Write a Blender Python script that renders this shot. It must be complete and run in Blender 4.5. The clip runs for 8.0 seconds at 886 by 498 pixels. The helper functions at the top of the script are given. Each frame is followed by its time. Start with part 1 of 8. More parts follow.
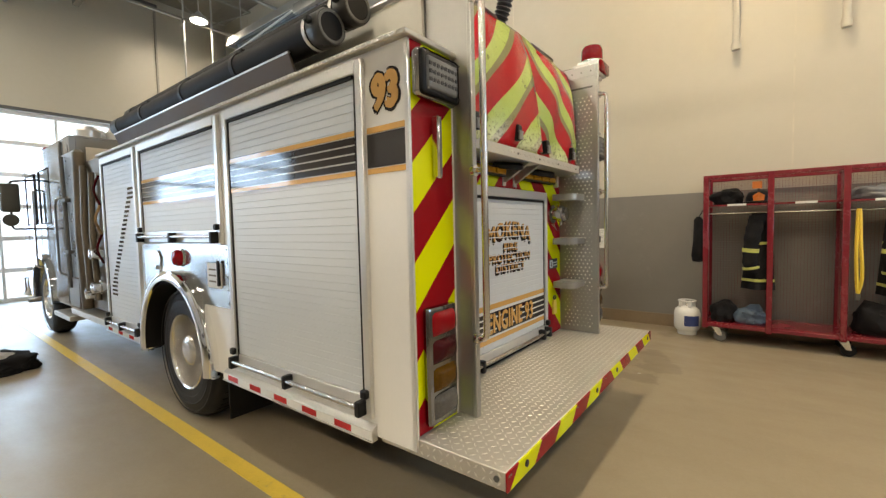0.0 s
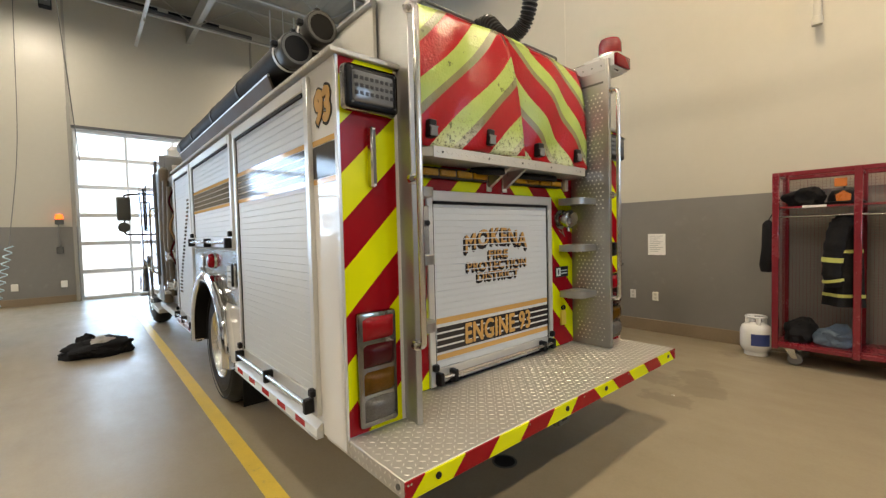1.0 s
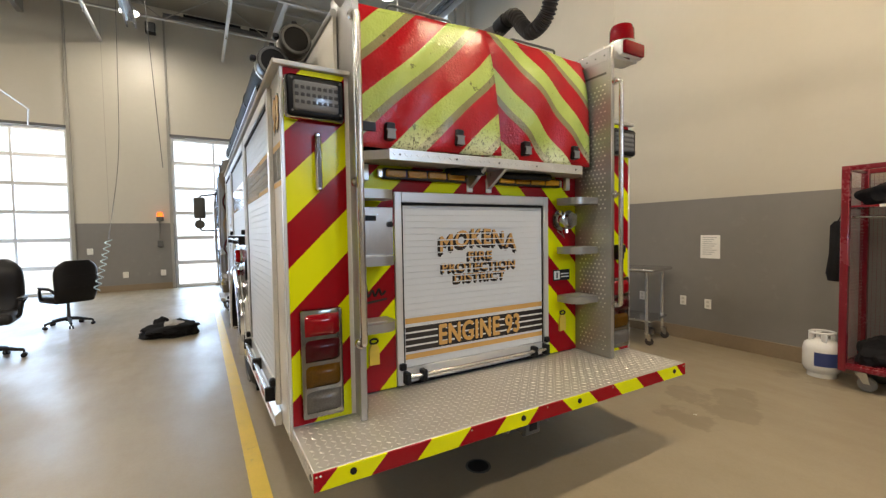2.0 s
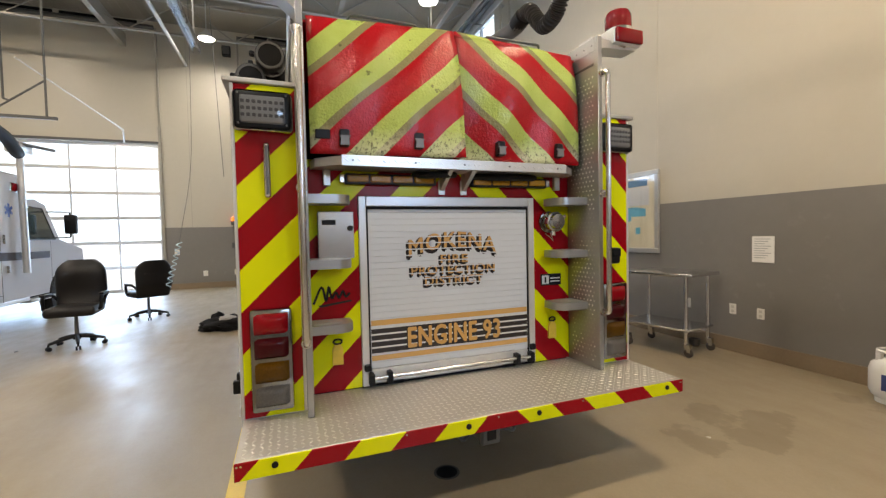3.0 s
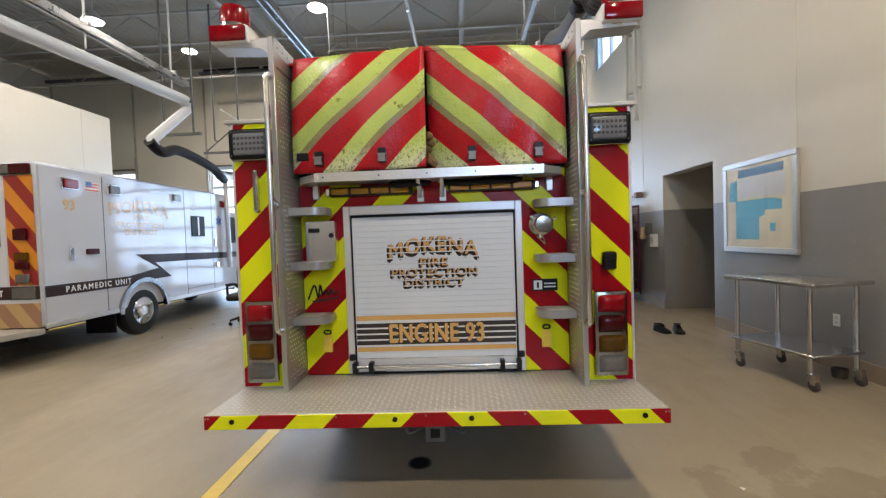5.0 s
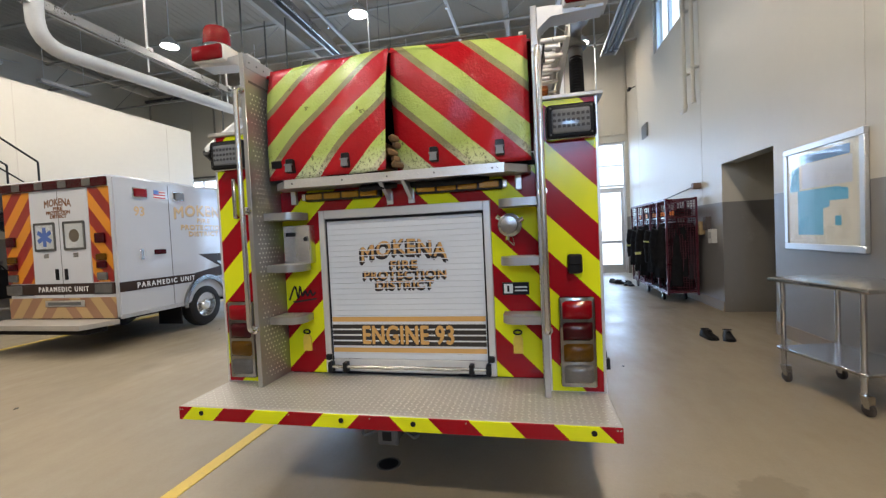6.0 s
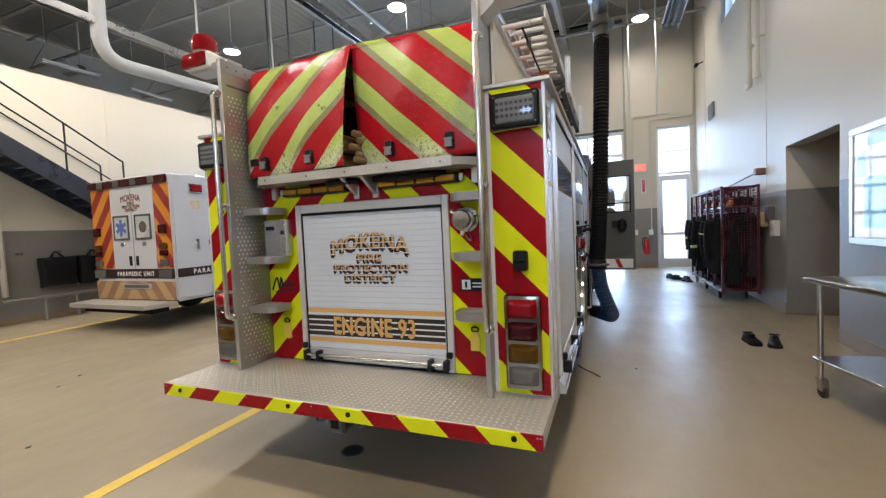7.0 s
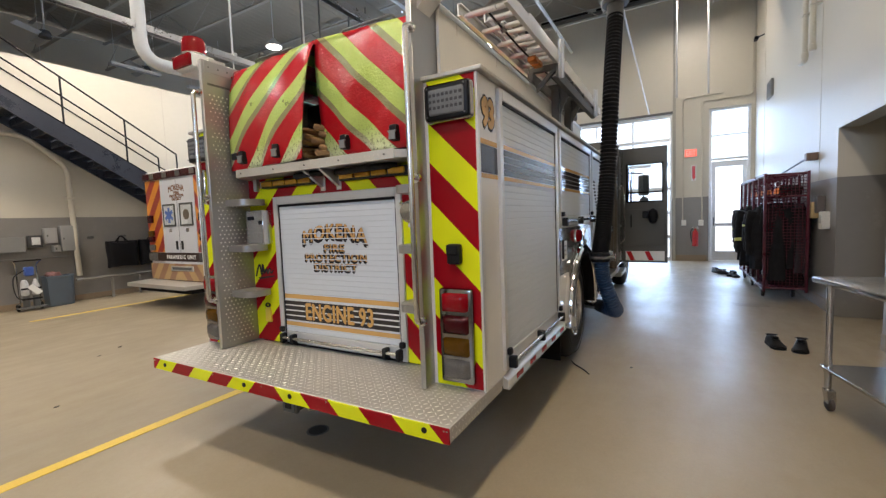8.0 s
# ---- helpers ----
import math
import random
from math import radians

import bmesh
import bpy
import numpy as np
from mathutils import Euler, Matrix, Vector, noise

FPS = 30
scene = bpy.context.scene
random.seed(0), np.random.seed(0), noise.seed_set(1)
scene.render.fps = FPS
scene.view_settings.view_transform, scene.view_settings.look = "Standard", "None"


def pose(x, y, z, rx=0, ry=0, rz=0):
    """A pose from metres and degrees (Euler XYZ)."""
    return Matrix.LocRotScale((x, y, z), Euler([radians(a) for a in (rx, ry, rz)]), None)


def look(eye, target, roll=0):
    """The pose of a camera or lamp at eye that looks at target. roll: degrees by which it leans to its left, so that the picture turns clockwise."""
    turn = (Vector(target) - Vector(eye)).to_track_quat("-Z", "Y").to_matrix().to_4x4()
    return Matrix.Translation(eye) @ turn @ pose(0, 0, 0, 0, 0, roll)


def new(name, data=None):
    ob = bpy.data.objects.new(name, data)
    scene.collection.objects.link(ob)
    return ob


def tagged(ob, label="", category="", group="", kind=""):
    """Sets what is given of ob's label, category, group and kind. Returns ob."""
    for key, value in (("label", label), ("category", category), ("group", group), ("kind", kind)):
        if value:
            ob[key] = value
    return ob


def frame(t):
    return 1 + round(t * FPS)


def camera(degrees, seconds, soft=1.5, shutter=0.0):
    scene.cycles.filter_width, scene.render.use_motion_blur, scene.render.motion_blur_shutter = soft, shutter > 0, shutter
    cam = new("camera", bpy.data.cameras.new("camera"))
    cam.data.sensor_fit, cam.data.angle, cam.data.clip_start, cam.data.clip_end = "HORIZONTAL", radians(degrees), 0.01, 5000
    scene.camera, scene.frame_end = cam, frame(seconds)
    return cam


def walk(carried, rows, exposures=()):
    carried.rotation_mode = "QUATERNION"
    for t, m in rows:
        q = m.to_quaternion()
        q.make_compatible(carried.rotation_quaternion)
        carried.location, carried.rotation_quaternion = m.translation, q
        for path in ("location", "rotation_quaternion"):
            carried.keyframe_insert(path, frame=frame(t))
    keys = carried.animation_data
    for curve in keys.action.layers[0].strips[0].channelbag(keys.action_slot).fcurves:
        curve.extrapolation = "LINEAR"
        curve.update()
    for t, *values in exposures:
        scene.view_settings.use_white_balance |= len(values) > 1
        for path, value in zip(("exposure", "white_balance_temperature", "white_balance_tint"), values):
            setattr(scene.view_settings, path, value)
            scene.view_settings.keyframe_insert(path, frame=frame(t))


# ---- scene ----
cam = camera(93.3, 8.0, 1.35)
PATH = [
    (0, (0.196, 0.169, 1.45), (-1.016, 1.756, 1.343), -1.3),
    (0.5, (0.463, 0.395, 1.431), (-0.904, 1.852, 1.34), -1.5),
    (1, (0.699, 0.626, 1.448), (-0.817, 1.929, 1.372), -1.4),
    (1.5, (0.908, 0.872, 1.46), (-0.721, 2.03, 1.386), -1.2),
    (2.8, (1.278, 1.583, 1.457), (-0.571, 2.34, 1.378), -1.0),
    (3, (1.331, 1.706, 1.459), (-0.542, 2.404, 1.389), -1.2),
    (3.5, (1.435, 2.009, 1.473), (-0.497, 2.524, 1.405), -1.5),
    (4, (1.57, 2.309, 1.472), (-0.403, 2.626, 1.404), -1.9),
    (4.5, (1.645, 2.601, 1.471), (-0.35, 2.728, 1.415), -2.1),
    (4.7, (1.649, 2.716, 1.465), (-0.35, 2.752, 1.41), -2.0),
    (5.8, (1.566, 3.428, 1.480), (-0.400, 3.071, 1.418), -2.65),
    (6, (1.524, 3.572, 1.482), (-0.429, 3.145, 1.419), -2.7),
    (6.5, (1.406, 3.924, 1.487), (-0.499, 3.322, 1.398), -2.8),
    (7, (1.299, 4.243, 1.479), (-0.555, 3.499, 1.383), -2.6),
    (7.5, (1.161, 4.549, 1.487), (-0.635, 3.677, 1.374), -2.4),
    (8, (1.036, 4.833, 1.48), (-0.701, 3.854, 1.336), -2.2),
]
TONE = ((0, 1.27, 7000, 6), (1.5, 1.22, 6850, 8), (4.0, 1.27, 6600, 11), (5.8, 1.29, 6050, 10), (8, 1.33, 6150, 11))
walk(cam, [(t, look(eye, target, roll)) for t, eye, target, roll in PATH], TONE)

# ---- world, daylight, lamps, exposure ----
world = bpy.data.worlds.new("sky_world")
scene.world = world
world.use_nodes = True
wn = world.node_tree
sky = wn.nodes.new("ShaderNodeTexSky")
sky.sky_type = "NISHITA"
sky.sun_disc = False
sky.sun_elevation, sky.sun_rotation = radians(40), radians(180)
sky.dust_density = 6.0
wn.nodes["Background"].inputs["Strength"].default_value = 0.15
wn.links.new(sky.outputs[0], wn.nodes["Background"].inputs[0])
sun_data = bpy.data.lights.new("sun", "SUN")
sun_data.energy, sun_data.angle, sun_data.color = 3.0, radians(0.5), (1.0, 0.95, 0.88)
sun = new("sun", sun_data)
sun.matrix_basis = look((6, -60, 48), (0, 0, 0))


def area_lamp(name, at, target, w, h, watts, colour, shape="RECTANGLE"):
    d = bpy.data.lights.new(name, "AREA")
    d.shape, d.size, d.energy, d.color = shape, w, watts, colour
    if shape in ("RECTANGLE", "ELLIPSE"):
        d.size_y = h
    ob = new(name, d)
    ob.matrix_basis = look(at, target)
    return ob


DAY = (0.46, 0.66, 1.0)
area_lamp("daylight_engine_bay", (-13.25, 2.62, 2.1), (0, 2.62, 2.1), 4.1, 4.0, 165, DAY)
area_lamp("daylight_ambulance_bay", (-13.25, -3.80, 2.1), (0, -3.80, 2.1), 4.1, 4.0, 200, DAY)
area_lamp("daylight_glass_door", (-13.2, 6.02, 2.1), (0, 6.02, 2.1), 0.85, 4.0, 35, DAY)
area_lamp("daylight_high_window", (-8.9, 6.9, 6.3), (-8.9, 0, 6.3), 1.7, 1.1, 6, DAY)
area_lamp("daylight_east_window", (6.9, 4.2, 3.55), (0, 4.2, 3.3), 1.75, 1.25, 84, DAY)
# high bay lamps: (x, y): (height of the diffuser, watts)
HIGH_BAYS = {(-11.1, 5.1): (6.73, 26), (-7.0, 4.6): (6.28, 6), (-3.6, 4.6): (6.28, 19), (-0.2, 4.6): (6.28, 51), (3.2, 4.6): (6.28, 62),
             (-11.3, -0.11): (6.73, 32), (-7.0, 0.1): (6.28, 18), (-3.6, 0.1): (6.28, 24), (-0.2, 0.1): (6.28, 42), (3.2, 0.1): (6.28, 43),
             (-10.2, -4.7): (7.05, 40), (-7.0, -4.7): (6.28, 40), (-3.6, -4.7): (6.28, 68), (-0.2, -4.7): (6.28, 70), (3.2, -4.7): (6.28, 66)}
for (lx, ly), (lz, watts) in HIGH_BAYS.items():
    area_lamp("high_bay_glow", (lx, ly, lz - 0.035), (lx, ly, 0), 0.36, 0.36, watts, (1.0, 0.79, 0.54) if ly > 1 and lx > -1 else (1.0, 0.92, 0.82) if -1 < ly < 1 else (1.0, 0.86, 0.70), "DISK")

# ---- node helpers and materials ----
class Nodes:
    """A thin wrapper that chains shader nodes."""

    def __init__(self, name):
        self.m = bpy.data.materials.new(name)
        self.m.use_nodes = True
        self.t = self.m.node_tree
        self.b = self.t.nodes["Principled BSDF"]

    def add(self, kind, **inputs):
        n = self.t.nodes.new(kind)
        for k, v in inputs.items():
            self.put(n, k, v)
        return n

    def put(self, n, k, v):
        s = n.inputs[int(k[1:])] if k[0] == "i" and k[1:].isdigit() else n.inputs[k.replace("_", " ")]
        if isinstance(v, bpy.types.NodeSocket):
            self.t.links.new(v, s)
        else:
            s.default_value = v

    def math(self, op, a, b=0.0, c=0.0):
        n = self.add("ShaderNodeMath", i0=a, i1=b, i2=c)
        n.operation = op
        return n.outputs[0]

    def mix(self, f, a, b):
        n = self.t.nodes.new("ShaderNodeMix")
        n.data_type = "RGBA"
        for i, v in ((0, f), (6, a), (7, b)):
            if isinstance(v, bpy.types.NodeSocket):
                self.t.links.new(v, n.inputs[i])
            else:
                n.inputs[i].default_value = (*v, 1) if isinstance(v, tuple) and len(v) == 3 else v
        return n.outputs[2]

    def noise(self, vec, scale, detail=4.0, rough=0.55):
        n = self.add("ShaderNodeTexNoise", Scale=scale, Detail=detail, Roughness=rough)
        self.t.links.new(vec, n.inputs["Vector"])
        return n.outputs[0]

    def ramp(self, v, lo, hi, a=0.0, b=1.0):
        n = self.add("ShaderNodeMapRange", Value=v)
        n.inputs[1].default_value, n.inputs[2].default_value, n.inputs[3].default_value, n.inputs[4].default_value = lo, hi, a, b
        n.clamp = True
        return n.outputs[0]

    def coords(self, which="Object"):
        return self.add("ShaderNodeTexCoord").outputs[which]

    def place(self):
        return self.add("ShaderNodeNewGeometry").outputs["Position"]

    def bump(self, h, strength, distance=0.01):
        n = self.add("ShaderNodeBump", Height=h, Strength=strength, Distance=distance)
        self.t.links.new(n.outputs[0], self.b.inputs["Normal"])


def tone(c, k):
    return tuple(min(1.0, v * k) for v in c)


def surface(name, c, rough=0.5, metal=0.0, var=0.12, scale=3.0, fine=45.0, bump=0.08, coat=0.0, spec=0.5, rvar=0.08, worn=None):
    """Two scales of colour and gloss variation with a fine relief."""
    n = Nodes(name)
    p = n.place()
    big, small = n.noise(p, scale), n.noise(p, fine, 3)
    f = n.math("ADD", n.math("MULTIPLY", big, 0.65), n.math("MULTIPLY", small, 0.35))
    f = n.ramp(f, 0.32, 0.68)
    col = n.mix(f, tone(c, 1 - var), tone(c, 1 + var * 0.7))
    if worn:
        col = n.mix(n.ramp(n.noise(p, worn[2], 6, 0.7), worn[3], worn[3] + 0.1, 0, worn[1]), col, worn[0])
    n.put(n.b, "Base Color", col)
    n.put(n.b, "Roughness", n.ramp(f, 0, 1, max(0.02, rough - rvar), min(1, rough + rvar)))
    n.b.inputs["Metallic"].default_value = metal
    n.b.inputs["Coat Weight"].default_value = coat
    n.b.inputs["Specular IOR Level"].default_value = spec
    if bump:
        n.bump(small, bump, 0.004)
    return n.m


def glow(name, c, strength):
    n = Nodes(name)
    n.b.inputs["Base Color"].default_value = (*c, 1)
    n.b.inputs["Emission Color"].default_value = (*c, 1)
    n.b.inputs["Emission Strength"].default_value = strength
    return n.m


def pane_glass(name, tint, gloss):
    n = Nodes(name)
    n.t.nodes.remove(n.b)
    tr = n.add("ShaderNodeBsdfTransparent", Color=(*tint, 1))
    gl = n.add("ShaderNodeBsdfGlossy", Roughness=0.03)
    mx = n.add("ShaderNodeMixShader", Fac=gloss)
    n.t.links.new(tr.outputs[0], mx.inputs[1])
    n.t.links.new(gl.outputs[0], mx.inputs[2])
    n.t.links.new(mx.outputs[0], n.t.nodes["Material Output"].inputs[0])
    return n.m


def concrete_floor():
    n = Nodes("sealed_concrete_floor")
    shift = n.add("ShaderNodeVectorMath", i0=n.place(), i1=(0.0, 0.0, 0.37))
    p = shift.outputs[0]
    big, mid = n.noise(p, 0.35, 5), n.noise(p, 1.3, 8, 0.62)
    col = n.mix(n.ramp(big, 0.35, 0.65), (0.280, 0.232, 0.150), (0.340, 0.285, 0.194))
    col = n.mix(n.ramp(mid, 0.05, 0.95, 0, 0.60), col, (0.215, 0.177, 0.118))
    # trowel clouds
    col = n.mix(n.ramp(n.noise(p, 7.0, 9, 0.68), 0.25, 0.75, 0, 0.35), col, (0.325, 0.280, 0.212))
    # damp patches near the wall
    xyz = n.add("ShaderNodeSeparateXYZ", Vector=p)
    damp = None
    ragged = n.noise(p, 3.6, 6, 0.62)
    for cx, cy, rx, ry in ((-0.98, 4.80, 0.30, 0.27), (-0.72, 5.02, 0.26, 0.34), (-0.72, 4.32, 0.28, 0.24), (-0.58, 4.70, 0.22, 0.28), (-0.4, 6.1, 0.55, 0.22), (-6.67, 5.745, 0.20, 0.34)):
        dx = n.math("DIVIDE", n.math("SUBTRACT", xyz.outputs[0], cx), rx)
        dy = n.math("DIVIDE", n.math("SUBTRACT", xyz.outputs[1], cy), ry)
        d = n.math("ADD", n.math("MULTIPLY", dx, dx), n.math("MULTIPLY", dy, dy))
        d = n.math("ADD", d, n.math("MULTIPLY", ragged, 3.0))
        e = n.ramp(d, 1.86, 2.10, 1.0, 0.0)
        damp = e if damp is None else n.math("MAXIMUM", damp, e)
    col = n.mix(n.math("MULTIPLY", damp, 0.48), col, (0.135, 0.106, 0.064))
    # sand grain and dark flecks
    col = n.mix(n.ramp(n.noise(p, 55, 6, 0.7), 0.30, 0.70, 0, 0.22), col, (0.17, 0.14, 0.095))
    col = n.mix(n.ramp(n.noise(p, 11, 8, 0.75), 0.66, 0.74, 0, 0.16), col, (0.19, 0.155, 0.105))
    n.put(n.b, "Base Color", col)
    # uneven sealer: broad dull patches, trowel marks, and grit
    stretch = n.add("ShaderNodeVectorMath", i0=p, i1=(0.55, 1.6, 1.0))
    stretch.operation = "MULTIPLY"
    scuff, streak = n.noise(p, 1.1, 6, 0.6), n.noise(stretch.outputs[0], 3.0, 7, 0.65)
    gloss = n.math("ADD", n.math("MULTIPLY", scuff, 0.5), n.math("MULTIPLY", streak, 0.5))
    n.put(n.b, "Roughness", n.ramp(gloss, 0.36, 0.64, 0.28, 0.49))
    n.b.inputs["Specular IOR Level"].default_value = 0.8
    relief = n.noise(p, 2.6, 2, 0.4)
    n.bump(relief, 0.13, 0.010)
    return n.m


def chevron():
    """Red and lime reflective sheeting in an inverted V about the vehicle's middle."""
    n = Nodes("chevron_sheeting")
    p = n.place()
    xyz = n.add("ShaderNodeSeparateXYZ", Vector=p)
    u = n.math("ADD", xyz.outputs[2], n.math("ABSOLUTE", n.math("SUBTRACT", xyz.outputs[1], MID)))
    f = n.math("LESS_THAN", n.math("FRACT", n.math("DIVIDE", n.math("SUBTRACT", u, 0.21), 0.42)), 0.5)
    v = n.noise(p, 5.0)
    red = n.mix(v, (0.235, 0.003, 0.008), (0.280, 0.005, 0.010))
    lime = n.mix(v, (0.60, 0.64, 0.004), (0.69, 0.72, 0.008))
    n.put(n.b, "Base Color", n.mix(f, red, lime))
    n.b.inputs["Roughness"].default_value = 0.20
    n.b.inputs["Specular IOR Level"].default_value = 0.2
    n.bump(n.noise(p, 300, 2), 0.03, 0.001)
    return n.m


def tarp_cloth():
    """Vinyl hose-bed cover: red with lime reflective bands edged in olive, dirt along the bottom."""
    n = Nodes("tarp_vinyl")
    p = n.place()
    xyz = n.add("ShaderNodeSeparateXYZ", Vector=p)
    y, z = xyz.outputs[1], xyz.outputs[2]
    left = n.ramp(y, 2.60, 2.70, 1.0, 0.0)
    wave = n.math("MULTIPLY", n.math("SINE", n.math("MULTIPLY", z, 11.0)), n.math("MULTIPLY", left, 0.010))
    u = n.math("ADD", z, n.math("MULTIPLY", n.math("ABSOLUTE", n.math("SUBTRACT", y, 2.703)), 0.92))
    u = n.math("ADD", u, wave)
    f = n.math("FRACT", n.math("DIVIDE", n.math("SUBTRACT", u, 2.35), 0.38))
    olive = n.math("LESS_THAN", f, 0.145)
    lime = n.math("LESS_THAN", f, 0.50)
    v = n.noise(p, 9.0, 5)
    col = n.mix(lime, n.mix(v, (0.33, 0.006, 0.010), (0.42, 0.009, 0.014)), n.mix(v, (0.33, 0.41, 0.085), (0.46, 0.55, 0.14)))
    col = n.mix(olive, col, n.mix(v, (0.19, 0.175, 0.075), (0.26, 0.235, 0.11)))
    low = n.ramp(z, 1.93, 2.06, 1.0, 0.0)
    side = n.ramp(n.math("ABSOLUTE", n.math("SUBTRACT", y, 2.703)), 0.0, 0.07, 1.0, 0.0)
    pale = n.math("MULTIPLY", n.math("MULTIPLY", low, lime), 0.65)
    col = n.mix(pale, col, (0.66, 0.66, 0.45))
    spots = n.ramp(n.noise(p, 55, 6, 0.8), 0.525, 0.58)
    edge = n.math("MAXIMUM", n.ramp(z, 1.955, 2.13, 1.0, 0.0), n.math("MULTIPLY", side, 0.8))
    stray = n.ramp(n.noise(p, 16, 4, 0.65), 0.66, 0.69)
    col = n.mix(n.math("MULTIPLY", n.math("MULTIPLY", stray, lime), 0.7), col, (0.07, 0.065, 0.03))
    col = n.mix(n.math("MULTIPLY", n.math("MULTIPLY", edge, spots), n.math("MULTIPLY", lime, 0.85)), col, (0.05, 0.045, 0.03))
    n.put(n.b, "Base Color", col)
    n.b.inputs["Roughness"].default_value = 0.15
    n.b.inputs["Specular IOR Level"].default_value = 0.30
    n.bump(n.math("ADD", n.math("MULTIPLY", n.noise(p, 70, 2, 0.5), 0.32), n.math("MULTIPLY", n.noise(p, 8, 2), 0.6)), 0.85, 0.013)
    return n.m


MID = 2.705
CHEVRON = chevron()
TARP = tarp_cloth()
FLOOR = concrete_floor()
CREAM = surface("cream_wall_paint", (0.503, 0.469, 0.387), 0.42, var=0.035, scale=0.5, fine=9, bump=0.0, rvar=0.03)
GREY_WALL = surface("grey_wall_paint", (0.202, 0.191, 0.176), 0.36, worn=((0.25, 0.24, 0.225), 0.5, 3.5, 0.60), var=0.06, scale=0.7, fine=9, bump=0.0, rvar=0.03)
COVE = surface("tan_cove_base", (0.232, 0.172, 0.107), 0.4, var=0.12)
DECK = surface("painted_roof_deck", (0.252, 0.227, 0.180), 0.6, var=0.10, scale=0.8)
JOIST_PAINT = surface("grey_joist_paint", (0.31, 0.292, 0.25), 0.55, var=0.1)
TRACK_ALU = surface("dull_track_aluminium", (0.34, 0.335, 0.32), 0.30, 0.9, var=0.1, bump=0.0)
STEEL_WHITE = surface("white_painted_steel", (0.533, 0.542, 0.533), 0.5, var=0.08)
DARK_STEEL = surface("dark_steel", (0.09, 0.09, 0.085), 0.55, var=0.2)
YELLOW_LINE = surface("yellow_floor_paint", (0.72, 0.52, 0.08), 0.35, var=0.10, scale=5, fine=70, worn=((0.42, 0.32, 0.12), 0.6, 9.0, 0.60))
WHITE_PAINT = surface("white_vehicle_paint", (0.74, 0.735, 0.715), 0.12, var=0.02, bump=0.0, coat=0.5, rvar=0.02)
TREAD_TOP = surface("worn_tread_lozenges", (0.62, 0.60, 0.56), 0.34, 0.6, var=0.12, scale=5, bump=0.0)
SLAT = surface("satin_shutter_aluminium", (0.575, 0.608, 0.64), 0.46, 0.05, var=0.025, scale=2, bump=0.02, rvar=0.03)
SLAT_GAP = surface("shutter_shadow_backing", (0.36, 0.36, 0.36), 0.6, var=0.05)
ALU = surface("brushed_aluminium", (0.58, 0.57, 0.545), 0.34, 0.75, var=0.06, scale=5, fine=80, bump=0.0, rvar=0.04)
TREAD = surface("tread_plate_aluminium", (0.47, 0.45, 0.41), 0.46, 0.6, var=0.08, scale=4, fine=60, bump=0.0, rvar=0.05, worn=((0.36, 0.32, 0.26), 0.3, 2.6, 0.56))
FRAME_ALU = surface("door_frame_aluminium", (0.64, 0.64, 0.63), 0.32, 0.5, var=0.03, bump=0.0, rvar=0.03)
SATIN_ALU = surface("satin_fin_aluminium", (0.37, 0.37, 0.36), 0.36, 0.8, var=0.05, scale=4, fine=30, bump=0.0, rvar=0.03)
DOT_ALU = surface("bright_tread_dot", (0.86, 0.85, 0.82), 0.28, 0.45, var=0.05)
FILM = surface("white_vinyl_film", (0.619, 0.619, 0.611), 0.06, var=0.03, bump=0.0, rvar=0.02, coat=0.5)
CHROME = surface("chrome", (0.80, 0.80, 0.79), 0.09, 1.0, var=0.04, bump=0.0, rvar=0.03)
STAINLESS = surface("stainless_steel", (0.62, 0.61, 0.59), 0.24, 1.0, var=0.04, fine=90, bump=0.0, rvar=0.03)
SPLASH = surface("dull_splash_steel", (0.50, 0.495, 0.48), 0.17, 0.9, var=0.06, bump=0.0, rvar=0.04)
DARK_CHROME = surface("dulled_chrome", (0.40, 0.39, 0.38), 0.2, 1.0, var=0.05, bump=0.0, rvar=0.03)
RUBBER = surface("black_rubber", (0.009, 0.0085, 0.0085), 0.6, var=0.25, fine=60, spec=0.15)
TYRE = surface("tyre_rubber", (0.017, 0.016, 0.0155), 0.6, var=0.3, scale=6, fine=70, bump=0.15, spec=0.25)
BLACK = surface("black_plastic", (0.008, 0.008, 0.009), 0.42, var=0.15, bump=0.03, spec=0.2)
# black underbody; also paints shade in the hose bed and under the roof
DARK = surface("dark_underbody_and_shade", (0.010, 0.009, 0.009), 0.8, var=0.3, spec=0.15)
RED_LENS = surface("bright_red_lens", (0.21, 0.002, 0.006), 0.08, var=0.20, fine=160, bump=0.0, spec=0.3, rvar=0.01)
DARK_RED_LENS = surface("dark_red_lens", (0.040, 0.002, 0.004), 0.08, var=0.25, fine=160, bump=0.25, spec=0.25)
AMBER_LENS = surface("amber_lens", (0.085, 0.038, 0.003), 0.08, var=0.35, fine=120, bump=0.25, spec=0.25)
BRIGHT_AMBER = surface("bright_amber_lens", (0.40, 0.20, 0.012), 0.22, var=0.45, fine=140, bump=0.35, coat=0.1, spec=0.3)
CLEAR_LENS = surface("clear_lens", (0.13, 0.125, 0.118), 0.08, 0.3, var=0.35, fine=130, bump=0.25, spec=0.3)
GREY_LENS = surface("grey_led_lens", (0.17, 0.175, 0.18), 0.10, 0.1, var=0.15, fine=150, bump=0.1, spec=0.35)
LED_DOT = surface("led_reflector", (0.05, 0.051, 0.054), 0.5, 0.0, var=0.1, spec=0.15)
ORANGE = surface("orange_lettering", (0.56, 0.33, 0.125), 0.10, var=0.08, bump=0.0)
